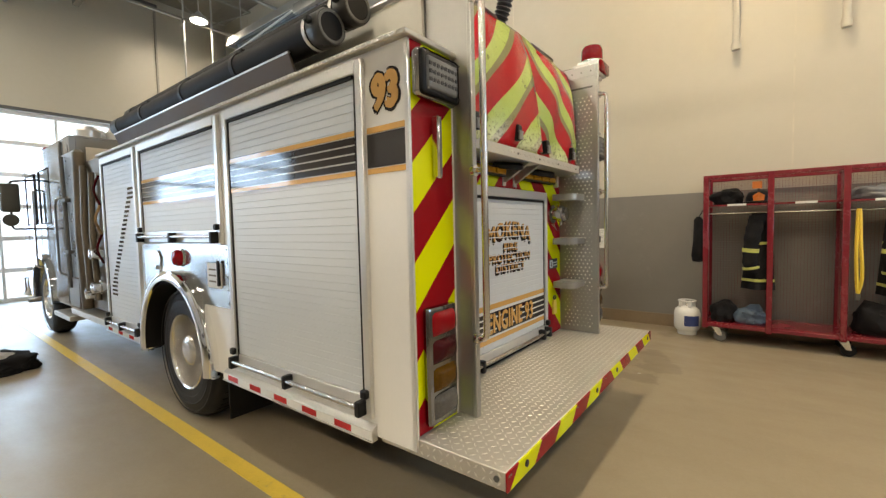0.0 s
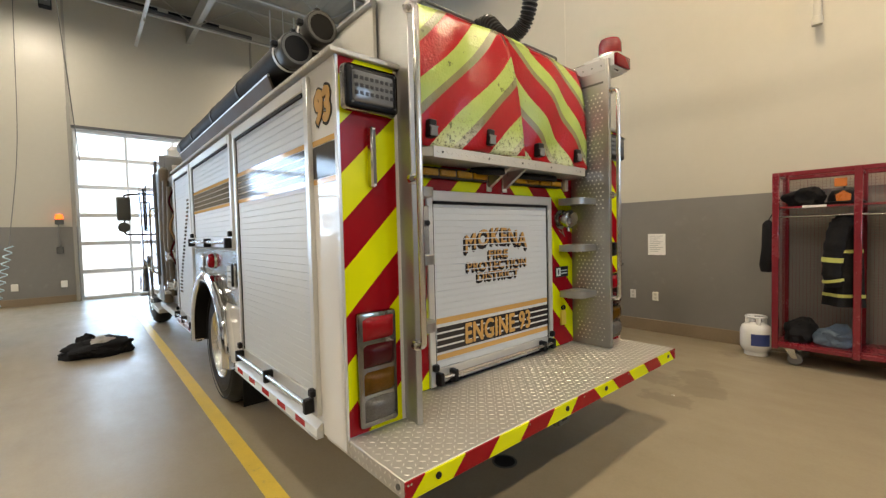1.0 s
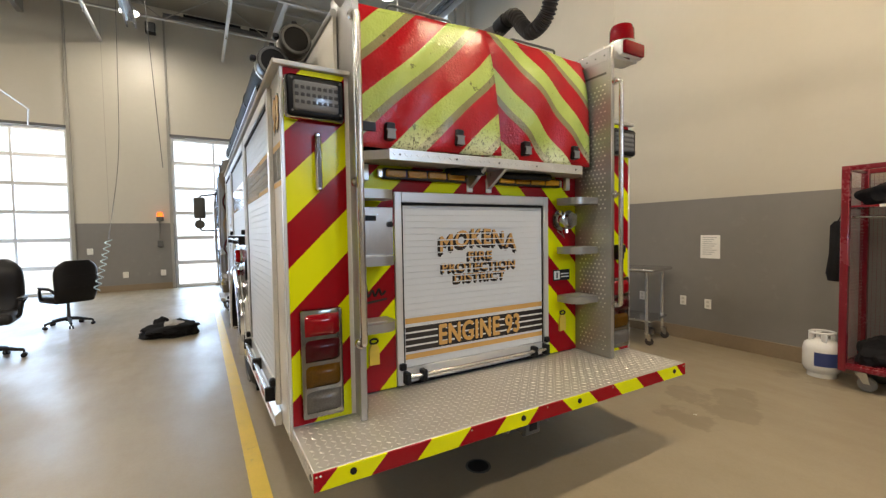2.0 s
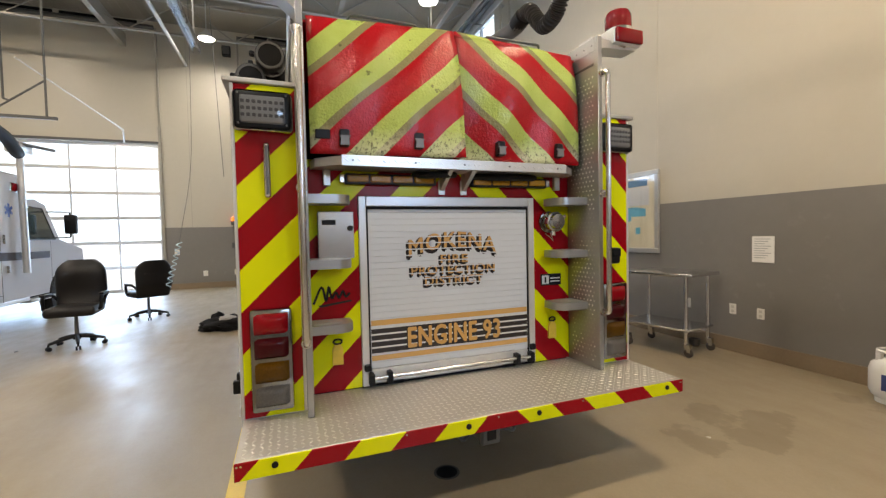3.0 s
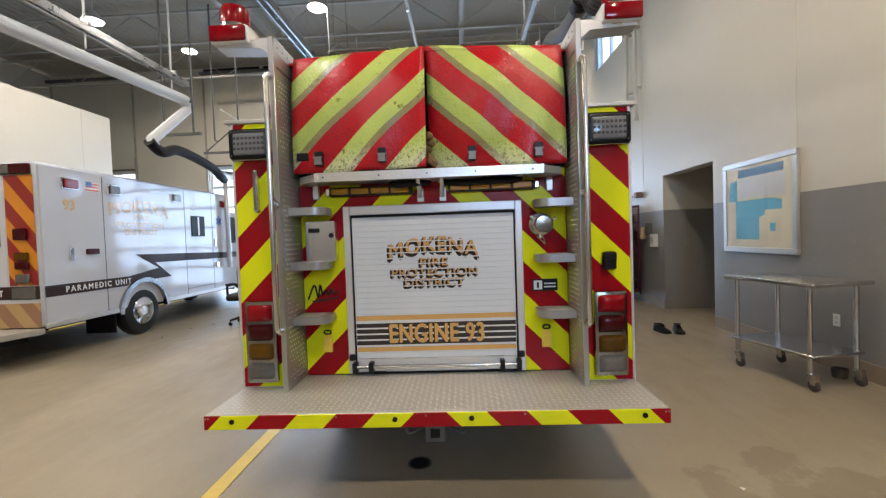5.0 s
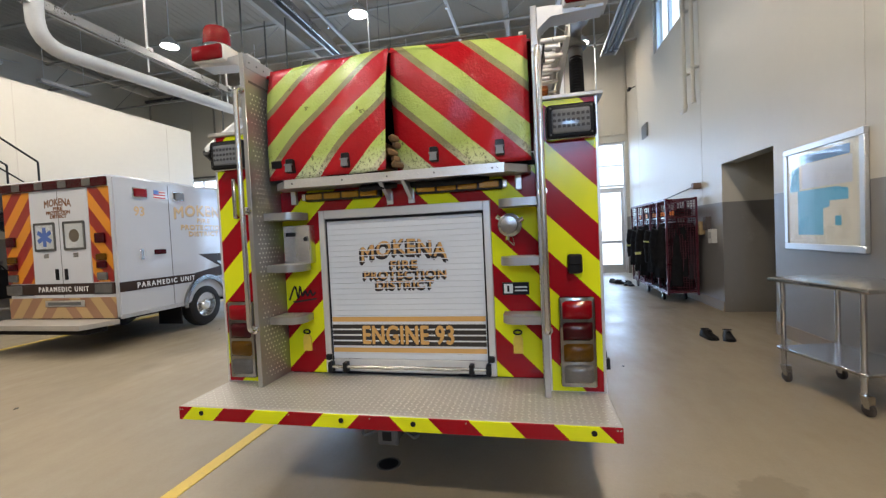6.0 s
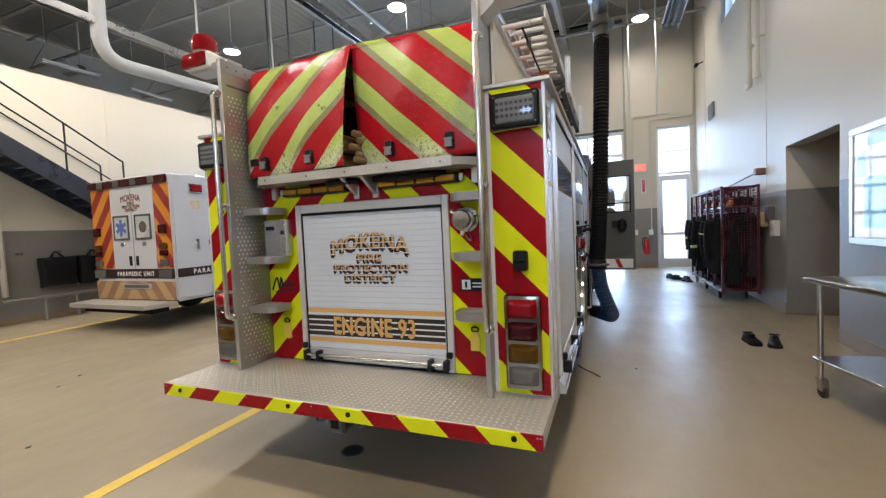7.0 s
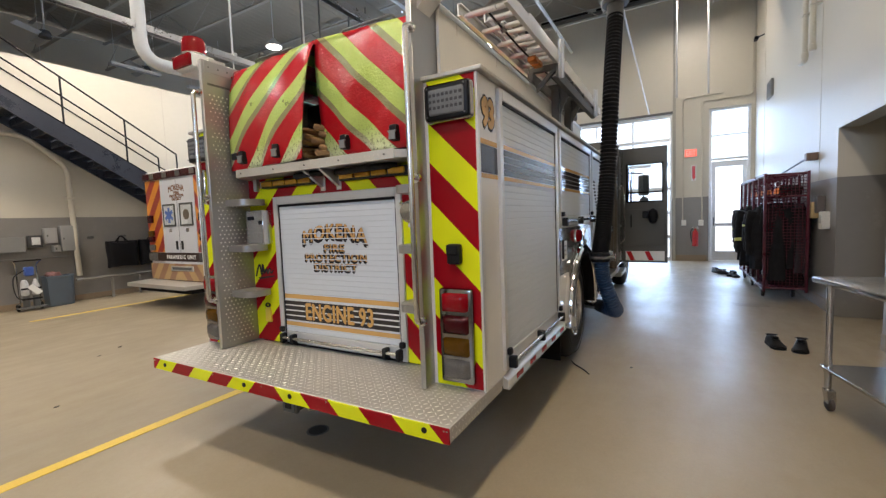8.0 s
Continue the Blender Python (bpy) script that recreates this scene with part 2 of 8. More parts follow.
PALE_ORANGE = surface("pale_orange_stripe", (0.60, 0.35, 0.115), 0.08, var=0.06, bump=0.0, rvar=0.02)
INK = surface("dark_lettering", (0.030, 0.026, 0.026), 0.08, var=0.1, bump=0.0, rvar=0.02)
RED_REFLECT = surface("red_reflector", (0.45, 0.02, 0.025), 0.2, var=0.1)
WHITE_REFLECT = surface("white_reflector", (0.72, 0.72, 0.70), 0.2, var=0.05)
YELLOW_PLASTIC = surface("yellow_plastic", (0.72, 0.52, 0.06), 0.4, var=0.15)
HOSE_CLOTH = surface("brown_fire_hose", (0.22, 0.13, 0.055), 0.8, var=0.3, scale=12, fine=150, bump=0.4)
PUMP_STEEL = surface("weathered_pump_panel", (0.14, 0.115, 0.085), 0.42, 0.4, var=0.18)
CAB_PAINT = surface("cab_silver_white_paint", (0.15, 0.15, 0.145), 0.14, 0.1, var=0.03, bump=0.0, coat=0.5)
CAB_DARK = surface("cab_door_trim", (0.07, 0.07, 0.062), 0.5, var=0.12)
PANE = pane_glass("clear_pane", (0.93, 0.96, 0.97), 0.07)


# ---- mesh helpers ----
ORIGIN = {}


def thing(name, label, category, at=(0, 0, 0), group="", kind=""):
    ob = new(name)
    ob.location = at
    ORIGIN[ob.name] = Matrix.Translation(at).inverted()
    return tagged(ob, label, category, group, kind)


def part(name, bm, mat, parent=None, label="", smooth=True):
    me = bpy.data.meshes.new(name)
    bmesh.ops.recalc_face_normals(bm, faces=bm.faces)
    bm.to_mesh(me)
    bm.free()
    for m in mat if isinstance(mat, list) else [mat]:
        me.materials.append(m)
    if smooth:
        me.polygons.foreach_set("use_smooth", [True] * len(me.polygons))
        me.set_sharp_from_angle(angle=radians(38))
    ob = new(name, me)
    if parent is not None:
        ob.parent = parent
        if parent.name in ORIGIN:
            ob.matrix_parent_inverse = ORIGIN[parent.name]
    if label:
        tagged(ob, label)
    return ob


def twin(ob, name, parent, m):
    """Another object on the same mesh at the pose m."""
    o = new(name, ob.data if hasattr(ob, "data") else ob)
    o.parent = parent
    if parent.name in ORIGIN:
        o.matrix_parent_inverse = ORIGIN[parent.name]
    o.matrix_basis = m
    return o


def box(bm, a, b, bevel=0.0, mat=0, seg=1):
    x0, y0, z0 = (min(p, q) for p, q in zip(a, b))
    x1, y1, z1 = (max(p, q) for p, q in zip(a, b))
    v = [bm.verts.new(p) for p in ((x0, y0, z0), (x1, y0, z0), (x1, y1, z0), (x0, y1, z0), (x0, y0, z1), (x1, y0, z1), (x1, y1, z1), (x0, y1, z1))]
    fs = [bm.faces.new([v[i] for i in f]) for f in ((0, 3, 2, 1), (4, 5, 6, 7), (0, 1, 5, 4), (1, 2, 6, 5), (2, 3, 7, 6), (3, 0, 4, 7))]
    for f in fs:
        f.material_index = mat
    if bevel:
        es = list({e for f in fs for e in f.edges})
        bmesh.ops.bevel(bm, geom=es, offset=bevel, segments=seg, affect="EDGES", profile=0.5)
    return bm


def B(a, b, bevel=0.0, seg=1):
    return box(bmesh.new(), a, b, bevel, 0, seg)


def frame_of(d):
    d = d.normalized()
    up = Vector((0, 0, 1)) if abs(d.z) < 0.9 else Vector((1, 0, 0))
    s = d.cross(up).normalized()
    return s, s.cross(d)


def cyl(bm, p0, p1, r0, r1=None, seg=16, mat=0):
    p0, p1 = Vector(p0), Vector(p1)
    r1 = r0 if r1 is None else r1
    s, u = frame_of(p1 - p0)
    rings = []
    for p, r in ((p0, r0), (p1, r1)):
        rings.append([bm.verts.new(p + s * (r * math.cos(a)) + u * (r * math.sin(a))) for a in (2 * math.pi * k / seg for k in range(seg))])
    fs = [bm.faces.new((rings[0][k], rings[0][(k + 1) % seg], rings[1][(k + 1) % seg], rings[1][k])) for k in range(seg)]
    fs += [bm.faces.new(list(reversed(rings[0]))), bm.faces.new(rings[1])]
    for f in fs:
        f.material_index = mat
    return bm


def C(p0, p1, r0, r1=None, seg=16):
    return cyl(bmesh.new(), p0, p1, r0, r1, seg)


def sweep(bm, pts, r, seg=10, caps=True):
    """A tube along a line of points; r is a radius or one a point."""
    pts = [Vector(p) for p in pts]
    rs = r if isinstance(r, list) else [r] * len(pts)
    s = None
    rings = []
    for i, p in enumerate(pts):
        d = (pts[min(i + 1, len(pts) - 1)] - pts[max(i - 1, 0)]).normalized()
        if s is None:
            s, u = frame_of(d)
        else:
            s = (s - d * s.dot(d)).normalized()
            u = s.cross(d)
        rings.append([bm.verts.new(p + s * (rs[i] * math.cos(a)) + u * (rs[i] * math.sin(a))) for a in (2 * math.pi * k / seg for k in range(seg))])
    for a, b in zip(rings, rings[1:]):
        for k in range(seg):
            bm.faces.new((a[k], a[(k + 1) % seg], b[(k + 1) % seg], b[k]))
    if caps:
        bm.faces.new(list(reversed(rings[0])))
        bm.faces.new(rings[-1])
    return bm


def S(pts, r, seg=10):
    return sweep(bmesh.new(), pts, r, seg)


def curve_points(ctrl, n=12):
    """A smooth line through the given points."""
    c = [Vector(p) for p in ctrl]
    c = [c[0] * 2 - c[1]] + c + [c[-1] * 2 - c[-2]]
    out = []
    for i in range(1, len(c) - 2):
        for k in range(n):
            t = k / n
            a, b, d, e = c[i - 1], c[i], c[i + 1], c[i + 2]
            out.append(0.5 * ((2 * b) + (d - a) * t + (2 * a - 5 * b + 4 * d - e) * t * t + (3 * b - a - 3 * d + e) * t ** 3))
    out.append(c[-2])
    return out


def rounded_path(pts, r=0.06, n=5):
    """Straight runs with rounded corners."""
    pts = [Vector(p) for p in pts]
    out = [pts[0]]
    for a, b, c in zip(pts, pts[1:], pts[2:]):
        d0, d1 = (a - b), (c - b)
        q = min(r, d0.length * 0.49, d1.length * 0.49)
        p0, p1 = b + d0.normalized() * q, b + d1.normalized() * q
        for k in range(n + 1):
            t = k / n
            out.append(p0 * (1 - t) ** 2 + b * (2 * t * (1 - t)) + p1 * t * t)
    out.append(pts[-1])
    return out


def prism(bm, poly, axis, a, b, mat=0):
    """A polygon given in the two other axes, drawn out along an axis."""
    def at(p, h):
        return {"x": (h, p[0], p[1]), "y": (p[0], h, p[1]), "z": (p[0], p[1], h)}[axis]
    lo, hi = [bm.verts.new(at(p, a)) for p in poly], [bm.verts.new(at(p, b)) for p in poly]
    n = len(poly)
    fs = [bm.faces.new((lo[k], lo[(k + 1) % n], hi[(k + 1) % n], hi[k])) for k in range(n)]
    fs += [bm.faces.new(list(reversed(lo))), bm.faces.new(hi)]
    for f in fs:
        f.material_index = mat
    return bm


def pillow(bm, y0, y1, z0, z1, x0, x1, n=8):
    """A domed lens facing +x on a rim from x0, its crown at x1."""
    grid = []
    for i in range(n + 1):
        u = -1 + 2 * i / n
        row = []
        for j in range(n + 1):
            v = -1 + 2 * j / n
            h = (1 - abs(u) ** 3.2) * (1 - abs(v) ** 3.2)
            row.append(bm.verts.new((x0 + (x1 - x0) * h ** 0.55, (y0 + y1) / 2 + u * abs(y1 - y0) / 2, (z0 + z1) / 2 + v * (z1 - z0) / 2)))
        grid.append(row)
    for i in range(n):
        for j in range(n):
            bm.faces.new((grid[i][j], grid[i + 1][j], grid[i + 1][j + 1], grid[i][j + 1]))
    return bm


def P(poly, axis, a, b):
    return prism(bmesh.new(), poly, axis, a, b)


def lathe(bm, profile, at, axis="y", seg=28, caps=True):
    """Turns (radius, height) pairs about an axis through at."""
    at = Vector(at)
    ax = {"x": Vector((1, 0, 0)), "y": Vector((0, 1, 0)), "z": Vector((0, 0, 1))}[axis]
    s, u = frame_of(ax)
    rings = []
    for r, h in profile:
        rings.append([bm.verts.new(at + ax * h + s * (r * math.cos(a)) + u * (r * math.sin(a))) for a in (2 * math.pi * k / seg for k in range(seg))])
    for a, b in zip(rings, rings[1:]):
        for k in range(seg):
            bm.faces.new((a[k], a[(k + 1) % seg], b[(k + 1) % seg], b[k]))
    for ring in (rings[0], rings[-1]) if caps else ():
        bm.faces.new(ring)
    return bm


def L(profile, at, axis="y", seg=28, caps=True):
    return lathe(bmesh.new(), profile, at, axis, seg, caps)


FACING = {"+x": ((0, 1, 0), (0, 0, 1), (1, 0, 0)), "-y": ((1, 0, 0), (0, 0, 1), (0, -1, 0)), "+y": ((-1, 0, 0), (0, 0, 1), (0, 1, 0))}


def lettering(text, centre, width, height, facing, mat, parent, name="lettering", depth=0.002, bold=0.0, shear=0.0, heavy=0.0, bow=0.0, spread=1.0):
    """Raised letters, fitted to a width and height."""
    cu = bpy.data.curves.new(name, "FONT")
    cu.body, cu.extrude, cu.offset, cu.shear = text, 0.01, bold, shear
    cu.resolution_u = 3
    cu.space_character = spread
    tmp = new(name + "_source", cu)
    me = bpy.data.meshes.new_from_object(tmp.evaluated_get(bpy.context.evaluated_depsgraph_get()))
    bpy.data.objects.remove(tmp)
    bpy.data.curves.remove(cu)
    co = np.empty(len(me.vertices) * 3)
    me.vertices.foreach_get("co", co)
    co = co.reshape(-1, 3)
    lo, hi = co.min(0), co.max(0)
    co = (co - (lo + hi) / 2) / np.maximum(hi - lo, 1e-6) * (width, height, depth)
    co[:, 1] -= bow * (co[:, 0] / (width / 2)) ** 2
    ax = np.array(FACING[facing])
    if heavy:
        # thicker strokes: the letters again, a little aside and a hair deeper
        polys = [list(p.vertices) for p in me.polygons]
        base, cs, fs = co.copy(), [], []
        for k, (dx, dz) in enumerate(((0, 0), (heavy, 0), (-heavy, 0), (0, heavy), (0, -heavy), (heavy * 0.7, heavy * 0.7), (-heavy * 0.7, -heavy * 0.7))):
            cs.append(base + (dx, dz, -0.00012 * k))
            fs += [[v + k * len(base) for v in p] for p in polys]
        co = np.concatenate(cs)
        bpy.data.meshes.remove(me)
        me = bpy.data.meshes.new(name)
        me.from_pydata(co.tolist(), [], fs)
    co = co @ ax + np.array(centre)
    me.vertices.foreach_set("co", co.ravel())
    me.materials.clear()
    me.materials.append(mat)
    me.update()
    ob = new(name, me)
    ob.parent = parent
    if parent.name in ORIGIN:
        ob.matrix_parent_inverse = ORIGIN[parent.name]
    return ob


def structure(name, bm, mat, label="", category="", smooth=False):
    ob = part(name, bm, mat, None, "", smooth)
    return tagged(ob, label, category, "", "structure")


# ---- the building ----
NORTH, FRONT, SOUTH, EAST, FAR_SOUTH = 6.62, -12.9, -6.65, 6.5, -11.6
ROOF, DADO = 7.7, 1.82
DOOR_A, DOOR_B, DOOR_C, GLASS = (0.54, 4.68), (-5.92, -1.68), (-11.5, -8.62), (5.58, 6.53)
DOOR_H, GLASS_H = 4.22, 4.22


def wall(name, axis, p0, p1, u0, u1, z0, z1, holes, label, dado=DADO):
    """A thick wall along x or y, cut by holes (u0, u1, z0, z1); grey below the dado line, cream above."""
    us = sorted({u0, u1, *(h[0] for h in holes), *(h[1] for h in holes)})
    zs = sorted({z0, z1, *([dado] if z0 < dado < z1 else []), *(h[2] for h in holes if h[2] > z0), *(h[3] for h in holes)})
    bm = bmesh.new()
    for a, b in zip(us, us[1:]):
        for c, d in zip(zs, zs[1:]):
            um, zm = (a + b) / 2, (c + d) / 2
            if any(h[0] < um < h[1] and h[2] < zm < h[3] for h in holes):
                continue
            m = 0 if zm < dado else 1
            if axis == "x":
                box(bm, (a, p0, c), (b, p1, d), 0, m)
            else:
                box(bm, (p0, a, c), (p1, b, d), 0, m)
    bmesh.ops.remove_doubles(bm, verts=bm.verts, dist=0.0005)
    return structure(name, bm, [GREY_WALL, CREAM], label, "wall")


OPENING = (-6.20, -4.68, 0.0, 2.44)
HIGH_WIN = (-9.80, -7.95, 5.68, 6.95)
wall("wall_north", "x", NORTH, NORTH + 0.22, FRONT - 0.3, EAST, 0, ROOF, [OPENING, HIGH_WIN], "cream wall with grey painted dado")
wall("wall_front", "y", FRONT - 0.3, FRONT, FAR_SOUTH, NORTH, 0, ROOF,
     [(*DOOR_A, 0, DOOR_H), (*DOOR_B, 0, DOOR_H), (*DOOR_C, 0, DOOR_H), (*GLASS, 0, GLASS_H)], "cream and grey wall with glazed overhead doors")
wall("wall_partition", "x", SOUTH - 0.2, SOUTH, -9.57, EAST, 0, 5.05, [], "cream and grey partition below the mezzanine")
wall("wall_partition_return", "y", -9.57, -9.37, FAR_SOUTH, SOUTH - 0.2, 0, 5.05, [], "cream return of the partition")
wall("wall_far_south", "x", FAR_SOUTH - 0.2, FAR_SOUTH, FRONT - 0.3, EAST, 0, ROOF, [], "cream outer wall")
wall("wall_east", "y", EAST, EAST + 0.2, FAR_SOUTH - 0.2, NORTH + 0.22, 0, ROOF, [(3.3, 5.1, 2.9, 4.2)], "cream and grey wall behind")
# side passage behind the opening
wall("wall_passage_west", "y", -6.42, -6.20, NORTH + 0.22, 9.2, 0, 2.6, [], "painted passage wall")
wall("wall_passage_east", "y", -4.68, -4.46, NORTH + 0.22, 9.2, 0, 2.6, [], "painted passage wall")
wall("wall_passage_end", "x", 9.2, 9.4, -6.42, -4.46, 0, 2.6, [], "painted passage wall")
structure("ceiling_passage", B((-6.42, NORTH + 0.22, 2.6), (-4.46, 9.4, 2.75)), CREAM, "plain passage ceiling", "ceiling")
structure("floor", B((FRONT - 0.3, FAR_SOUTH, -0.2), (EAST, 9.4, 0.0)), FLOOR, "stained tan sealed concrete floor", "floor")
structure("backdrop", B((-260, -400, -2), (-259, 400, 160)), glow("white_hazy_sky", (0.88, 0.94, 1.0), 0.62), "bright hazy sky beyond the doors", "sky")
structure("ground", B((-900, -700, -0.45), (FRONT - 0.3, 700, -0.02)), surface("pale_concrete_apron", (0.45, 0.44, 0.42), 0.8, var=0.1, scale=0.5), "pale concrete apron outside", "ground")

# roof deck with ribs, and open-web joists
bm = box(bmesh.new(), (FRONT - 0.3, FAR_SOUTH - 0.2, ROOF + 0.05), (EAST + 0.2, NORTH + 0.22, ROOF + 0.2))
for k in range(86):
    y = FAR_SOUTH + 0.1 + k * 0.21
    box(bm, (FRONT, y, ROOF + 0.042), (EAST, y + 0.17, ROOF + 0.049))
structure("ceiling", bm, DECK, "grey painted corrugated roof deck", "ceiling")


def joist(x):
    bm = bmesh.new()
    lo, hi = 6.78, 7.60
    for z in (lo, hi):
        box(bm, (x - 0.04, FAR_SOUTH, z - 0.02), (x + 0.04, NORTH, z + 0.02))
    n = 15
    dy = (NORTH - FAR_SOUTH) / n
    for k in range(n):
        y0 = FAR_SOUTH + k * dy
        cyl(bm, (x, y0, hi if k % 2 else lo), (x, y0 + dy, lo if k % 2 else hi), 0.014, seg=6)
    return structure("roof_joist", bm, JOIST_PAINT, "pale open-web steel roof joist", "joist")


for x in (-11.4, -9.2, -6.0, -4.2, -2.3, -0.4, 1.5, 3.4, 5.3):
    joist(x)
for y in (3.1, -2.4):
    structure("roof_beam", B((FRONT, y - 0.06, 6.90), (EAST, y + 0.06, 7.25)), JOIST_PAINT, "pale steel roof beam", "beam")

# cove base along the walls
for name, a, b in (("baseboard", (-4.68, NORTH - 0.012, 0), (EAST, NORTH, 0.17)), ("baseboard", (FRONT, NORTH - 0.012, 0), (-6.20, NORTH, 0.17)),
                   ("baseboard", (FRONT, 4.72, 0), (FRONT + 0.012, 5.54, 0.17)), ("baseboard", (FRONT, -1.64, 0), (FRONT + 0.012, 0.5, 0.17)),
                   ("baseboard", (-9.45, SOUTH, 0), (EAST, SOUTH + 0.012, 0.12))):
    structure(name, B(a, b, 0.004), COVE, "tan epoxy cove base", "baseboard")
# caulked joints between wall panels
for x in (-11.56, -7.0, -3.15, 0.47):
    structure("trim_panel_joint", B((x - 0.008, NORTH - 0.004, 1.82), (x + 0.008, NORTH, ROOF)), surface("joint_caulk", (0.54, 0.50, 0.41), 0.7), "caulked wall panel joint", "joint")
for y in (-0.9, -9.6):
    structure("trim_panel_joint", B((FRONT, y - 0.008, 1.82 if y > -5 else 4.35), (FRONT + 0.004, y + 0.008, ROOF)), surface("joint_caulk", (0.42, 0.39, 0.32), 0.7), "caulked wall panel joint", "joint")
for x in (-8.7, -5.04):
    structure("trim_panel_joint", B((x - 0.008, SOUTH, 1.8), (x + 0.008, SOUTH + 0.004, 5.04)), surface("joint_caulk", (0.5, 0.46, 0.38), 0.7), "caulked wall panel joint", "joint")
# dark strips that paint the shadow where front wall meets roof deck
for a, b in ((-5.96, -3.95), (-3.81, -2.06), (0.96, 2.41), (2.65, 3.9)):
    structure("trim_roof_shade", B((FRONT, a, 7.52), (FRONT + 0.02, b, 7.66)), DARK, "strip coloured dark for the shadow under the roof deck", "gap")
# floor markings
for y in (1.385, -4.78):
    structure("floor_line", B((-9.6, y - 0.05, 0.0), (0.9 if y > 0 else -1.62, y + 0.05, 0.004)), YELLOW_LINE, "worn yellow painted bay line", "marking")


def overhead_door(name, y0, y1):
    """A glazed sectional door: six rows of four panes in an aluminium grid."""
    d = tagged(thing(name, "glazed aluminium overhead door, closed, daylight behind", "garage door", (FRONT - 0.1, (y0 + y1) / 2, 0)), kind="structure")
    rows, cols = 6, 4
    x0, x1 = FRONT - 0.16, FRONT - 0.10
    for k in range(rows + 1):
        z = k * DOOR_H / rows
        h = 0.05 if 0 < k < rows else 0.09
        part("rail", B((x0, y0, max(0.003, z - h)), (x1, y1, min(DOOR_H, z + h)), 0.006), FRAME_ALU, d)
    for k in range(cols + 1):
        y = y0 + k * (y1 - y0) / cols
        w = 0.028 if 0 < k < cols else 0.06
        part("stile", B((x0 + 0.004, max(y0, y - w), 0.01), (x1 + 0.003, min(y1, y + w), DOOR_H - 0.01), 0.005), FRAME_ALU, d)
    pane = None
    for i in range(rows):
        for j in range(cols):
            yc, zc = y0 + (j + 0.5) * (y1 - y0) / cols, (i + 0.5) * DOOR_H / rows
            if pane is None:
                hw, hh = (y1 - y0) / cols / 2 - 0.03, DOOR_H / rows / 2 - 0.05
                pane = part("pane", B((-0.004, -hw, -hh), (0.004, hw, hh)), PANE, d)
                pane.matrix_basis = Matrix.Translation((FRONT - 0.13, yc, zc))
                pane.visible_shadow = False
            else:
                twin(pane, "pane", d, Matrix.Translation((FRONT - 0.13, yc, zc))).visible_shadow = False
    # tracks and jamb seals
    for y, s in ((y0, -1), (y1, 1)):
        part("track", B((FRONT + 0.003, y + s * 0.02, 0), (FRONT + 0.07, y + s * 0.09, DOOR_H + 0.5), 0.004), JOIST_PAINT, d)
        part("lift_track", B((FRONT + 0.003, y + s * 0.03, DOOR_H + 0.502), (FRONT + 0.055, y + s * 0.08, 7.5), 0.004), JOIST_PAINT, d)
    part("header_seal", B((FRONT + 0.002, y0 - 0.09, DOOR_H + 0.002), (FRONT + 0.03, y1 + 0.09, DOOR_H + 0.07)), DARK_STEEL, d)
    part("spring_shaft", C((FRONT + 0.20, y0 - 0.05, 7.44), (FRONT + 0.20, y1 + 0.05, 7.44), 0.06), DARK_STEEL, d)
    return d


overhead_door("door_1", *DOOR_A)
overhead_door("door_2", *DOOR_B)
overhead_door("door_4", *DOOR_C)


def glass_door():
    d = tagged(thing("door_3", "aluminium framed glass exit door with two transom panes", "door", (FRONT - 0.1, 6.05, 0)), kind="structure")
    y0, y1 = GLASS
    x0, x1 = FRONT - 0.18, FRONT - 0.06
    for y in (y0, y1 - 0.07):
        part("jamb", B((x0, y, 0), (x1, y + 0.07, GLASS_H), 0.004), FRAME_ALU, d)
    for z in (2.80, 3.46, GLASS_H - 0.07):
        part("transom_bar", B((x0 + 0.003, y0 + 0.07, z), (x1 - 0.003, y1 - 0.07, z + (0.07 if z != 3.46 else 0.045)), 0.004), FRAME_ALU, d)
    leaf = part("leaf", B((x0 + 0.03, y0 + 0.075, 0.01), (x1 - 0.03, y0 + 0.17, 2.78), 0.004), FRAME_ALU, d)
    for a, b in (((y1 - 0.17, 0.01), (y1 - 0.075, 2.78)), ((y0 + 0.17, 0.01), (y1 - 0.17, 0.28)), ((y0 + 0.17, 2.62), (y1 - 0.17, 2.78)), ((y0 + 0.17, 0.98), (y1 - 0.17, 1.06))):
        part("leaf_rail", B((x0 + 0.031, a[0], a[1]), (x1 - 0.029, b[0], b[1]), 0.004), FRAME_ALU, leaf)
    part("handle", S([(x1 - 0.03, y0 + 0.12, 1.0), (x1 + 0.05, y0 + 0.12, 1.0), (x1 + 0.05, y0 + 0.12, 1.22), (x1 - 0.03, y0 + 0.12, 1.22)], 0.012, 8), BLACK, leaf)
    for a, b in ((0.28, 0.98), (1.06, 2.62)):
        part("pane", B((FRONT - 0.124, y0 + 0.17, a), (FRONT - 0.116, y1 - 0.17, b)), PANE, leaf).visible_shadow = False
    for a, b in ((2.87, 3.46), (3.505, GLASS_H - 0.07)):
        part("pane", B((FRONT - 0.124, y0 + 0.07, a), (FRONT - 0.116, y1 - 0.07, b)), PANE, d).visible_shadow = False


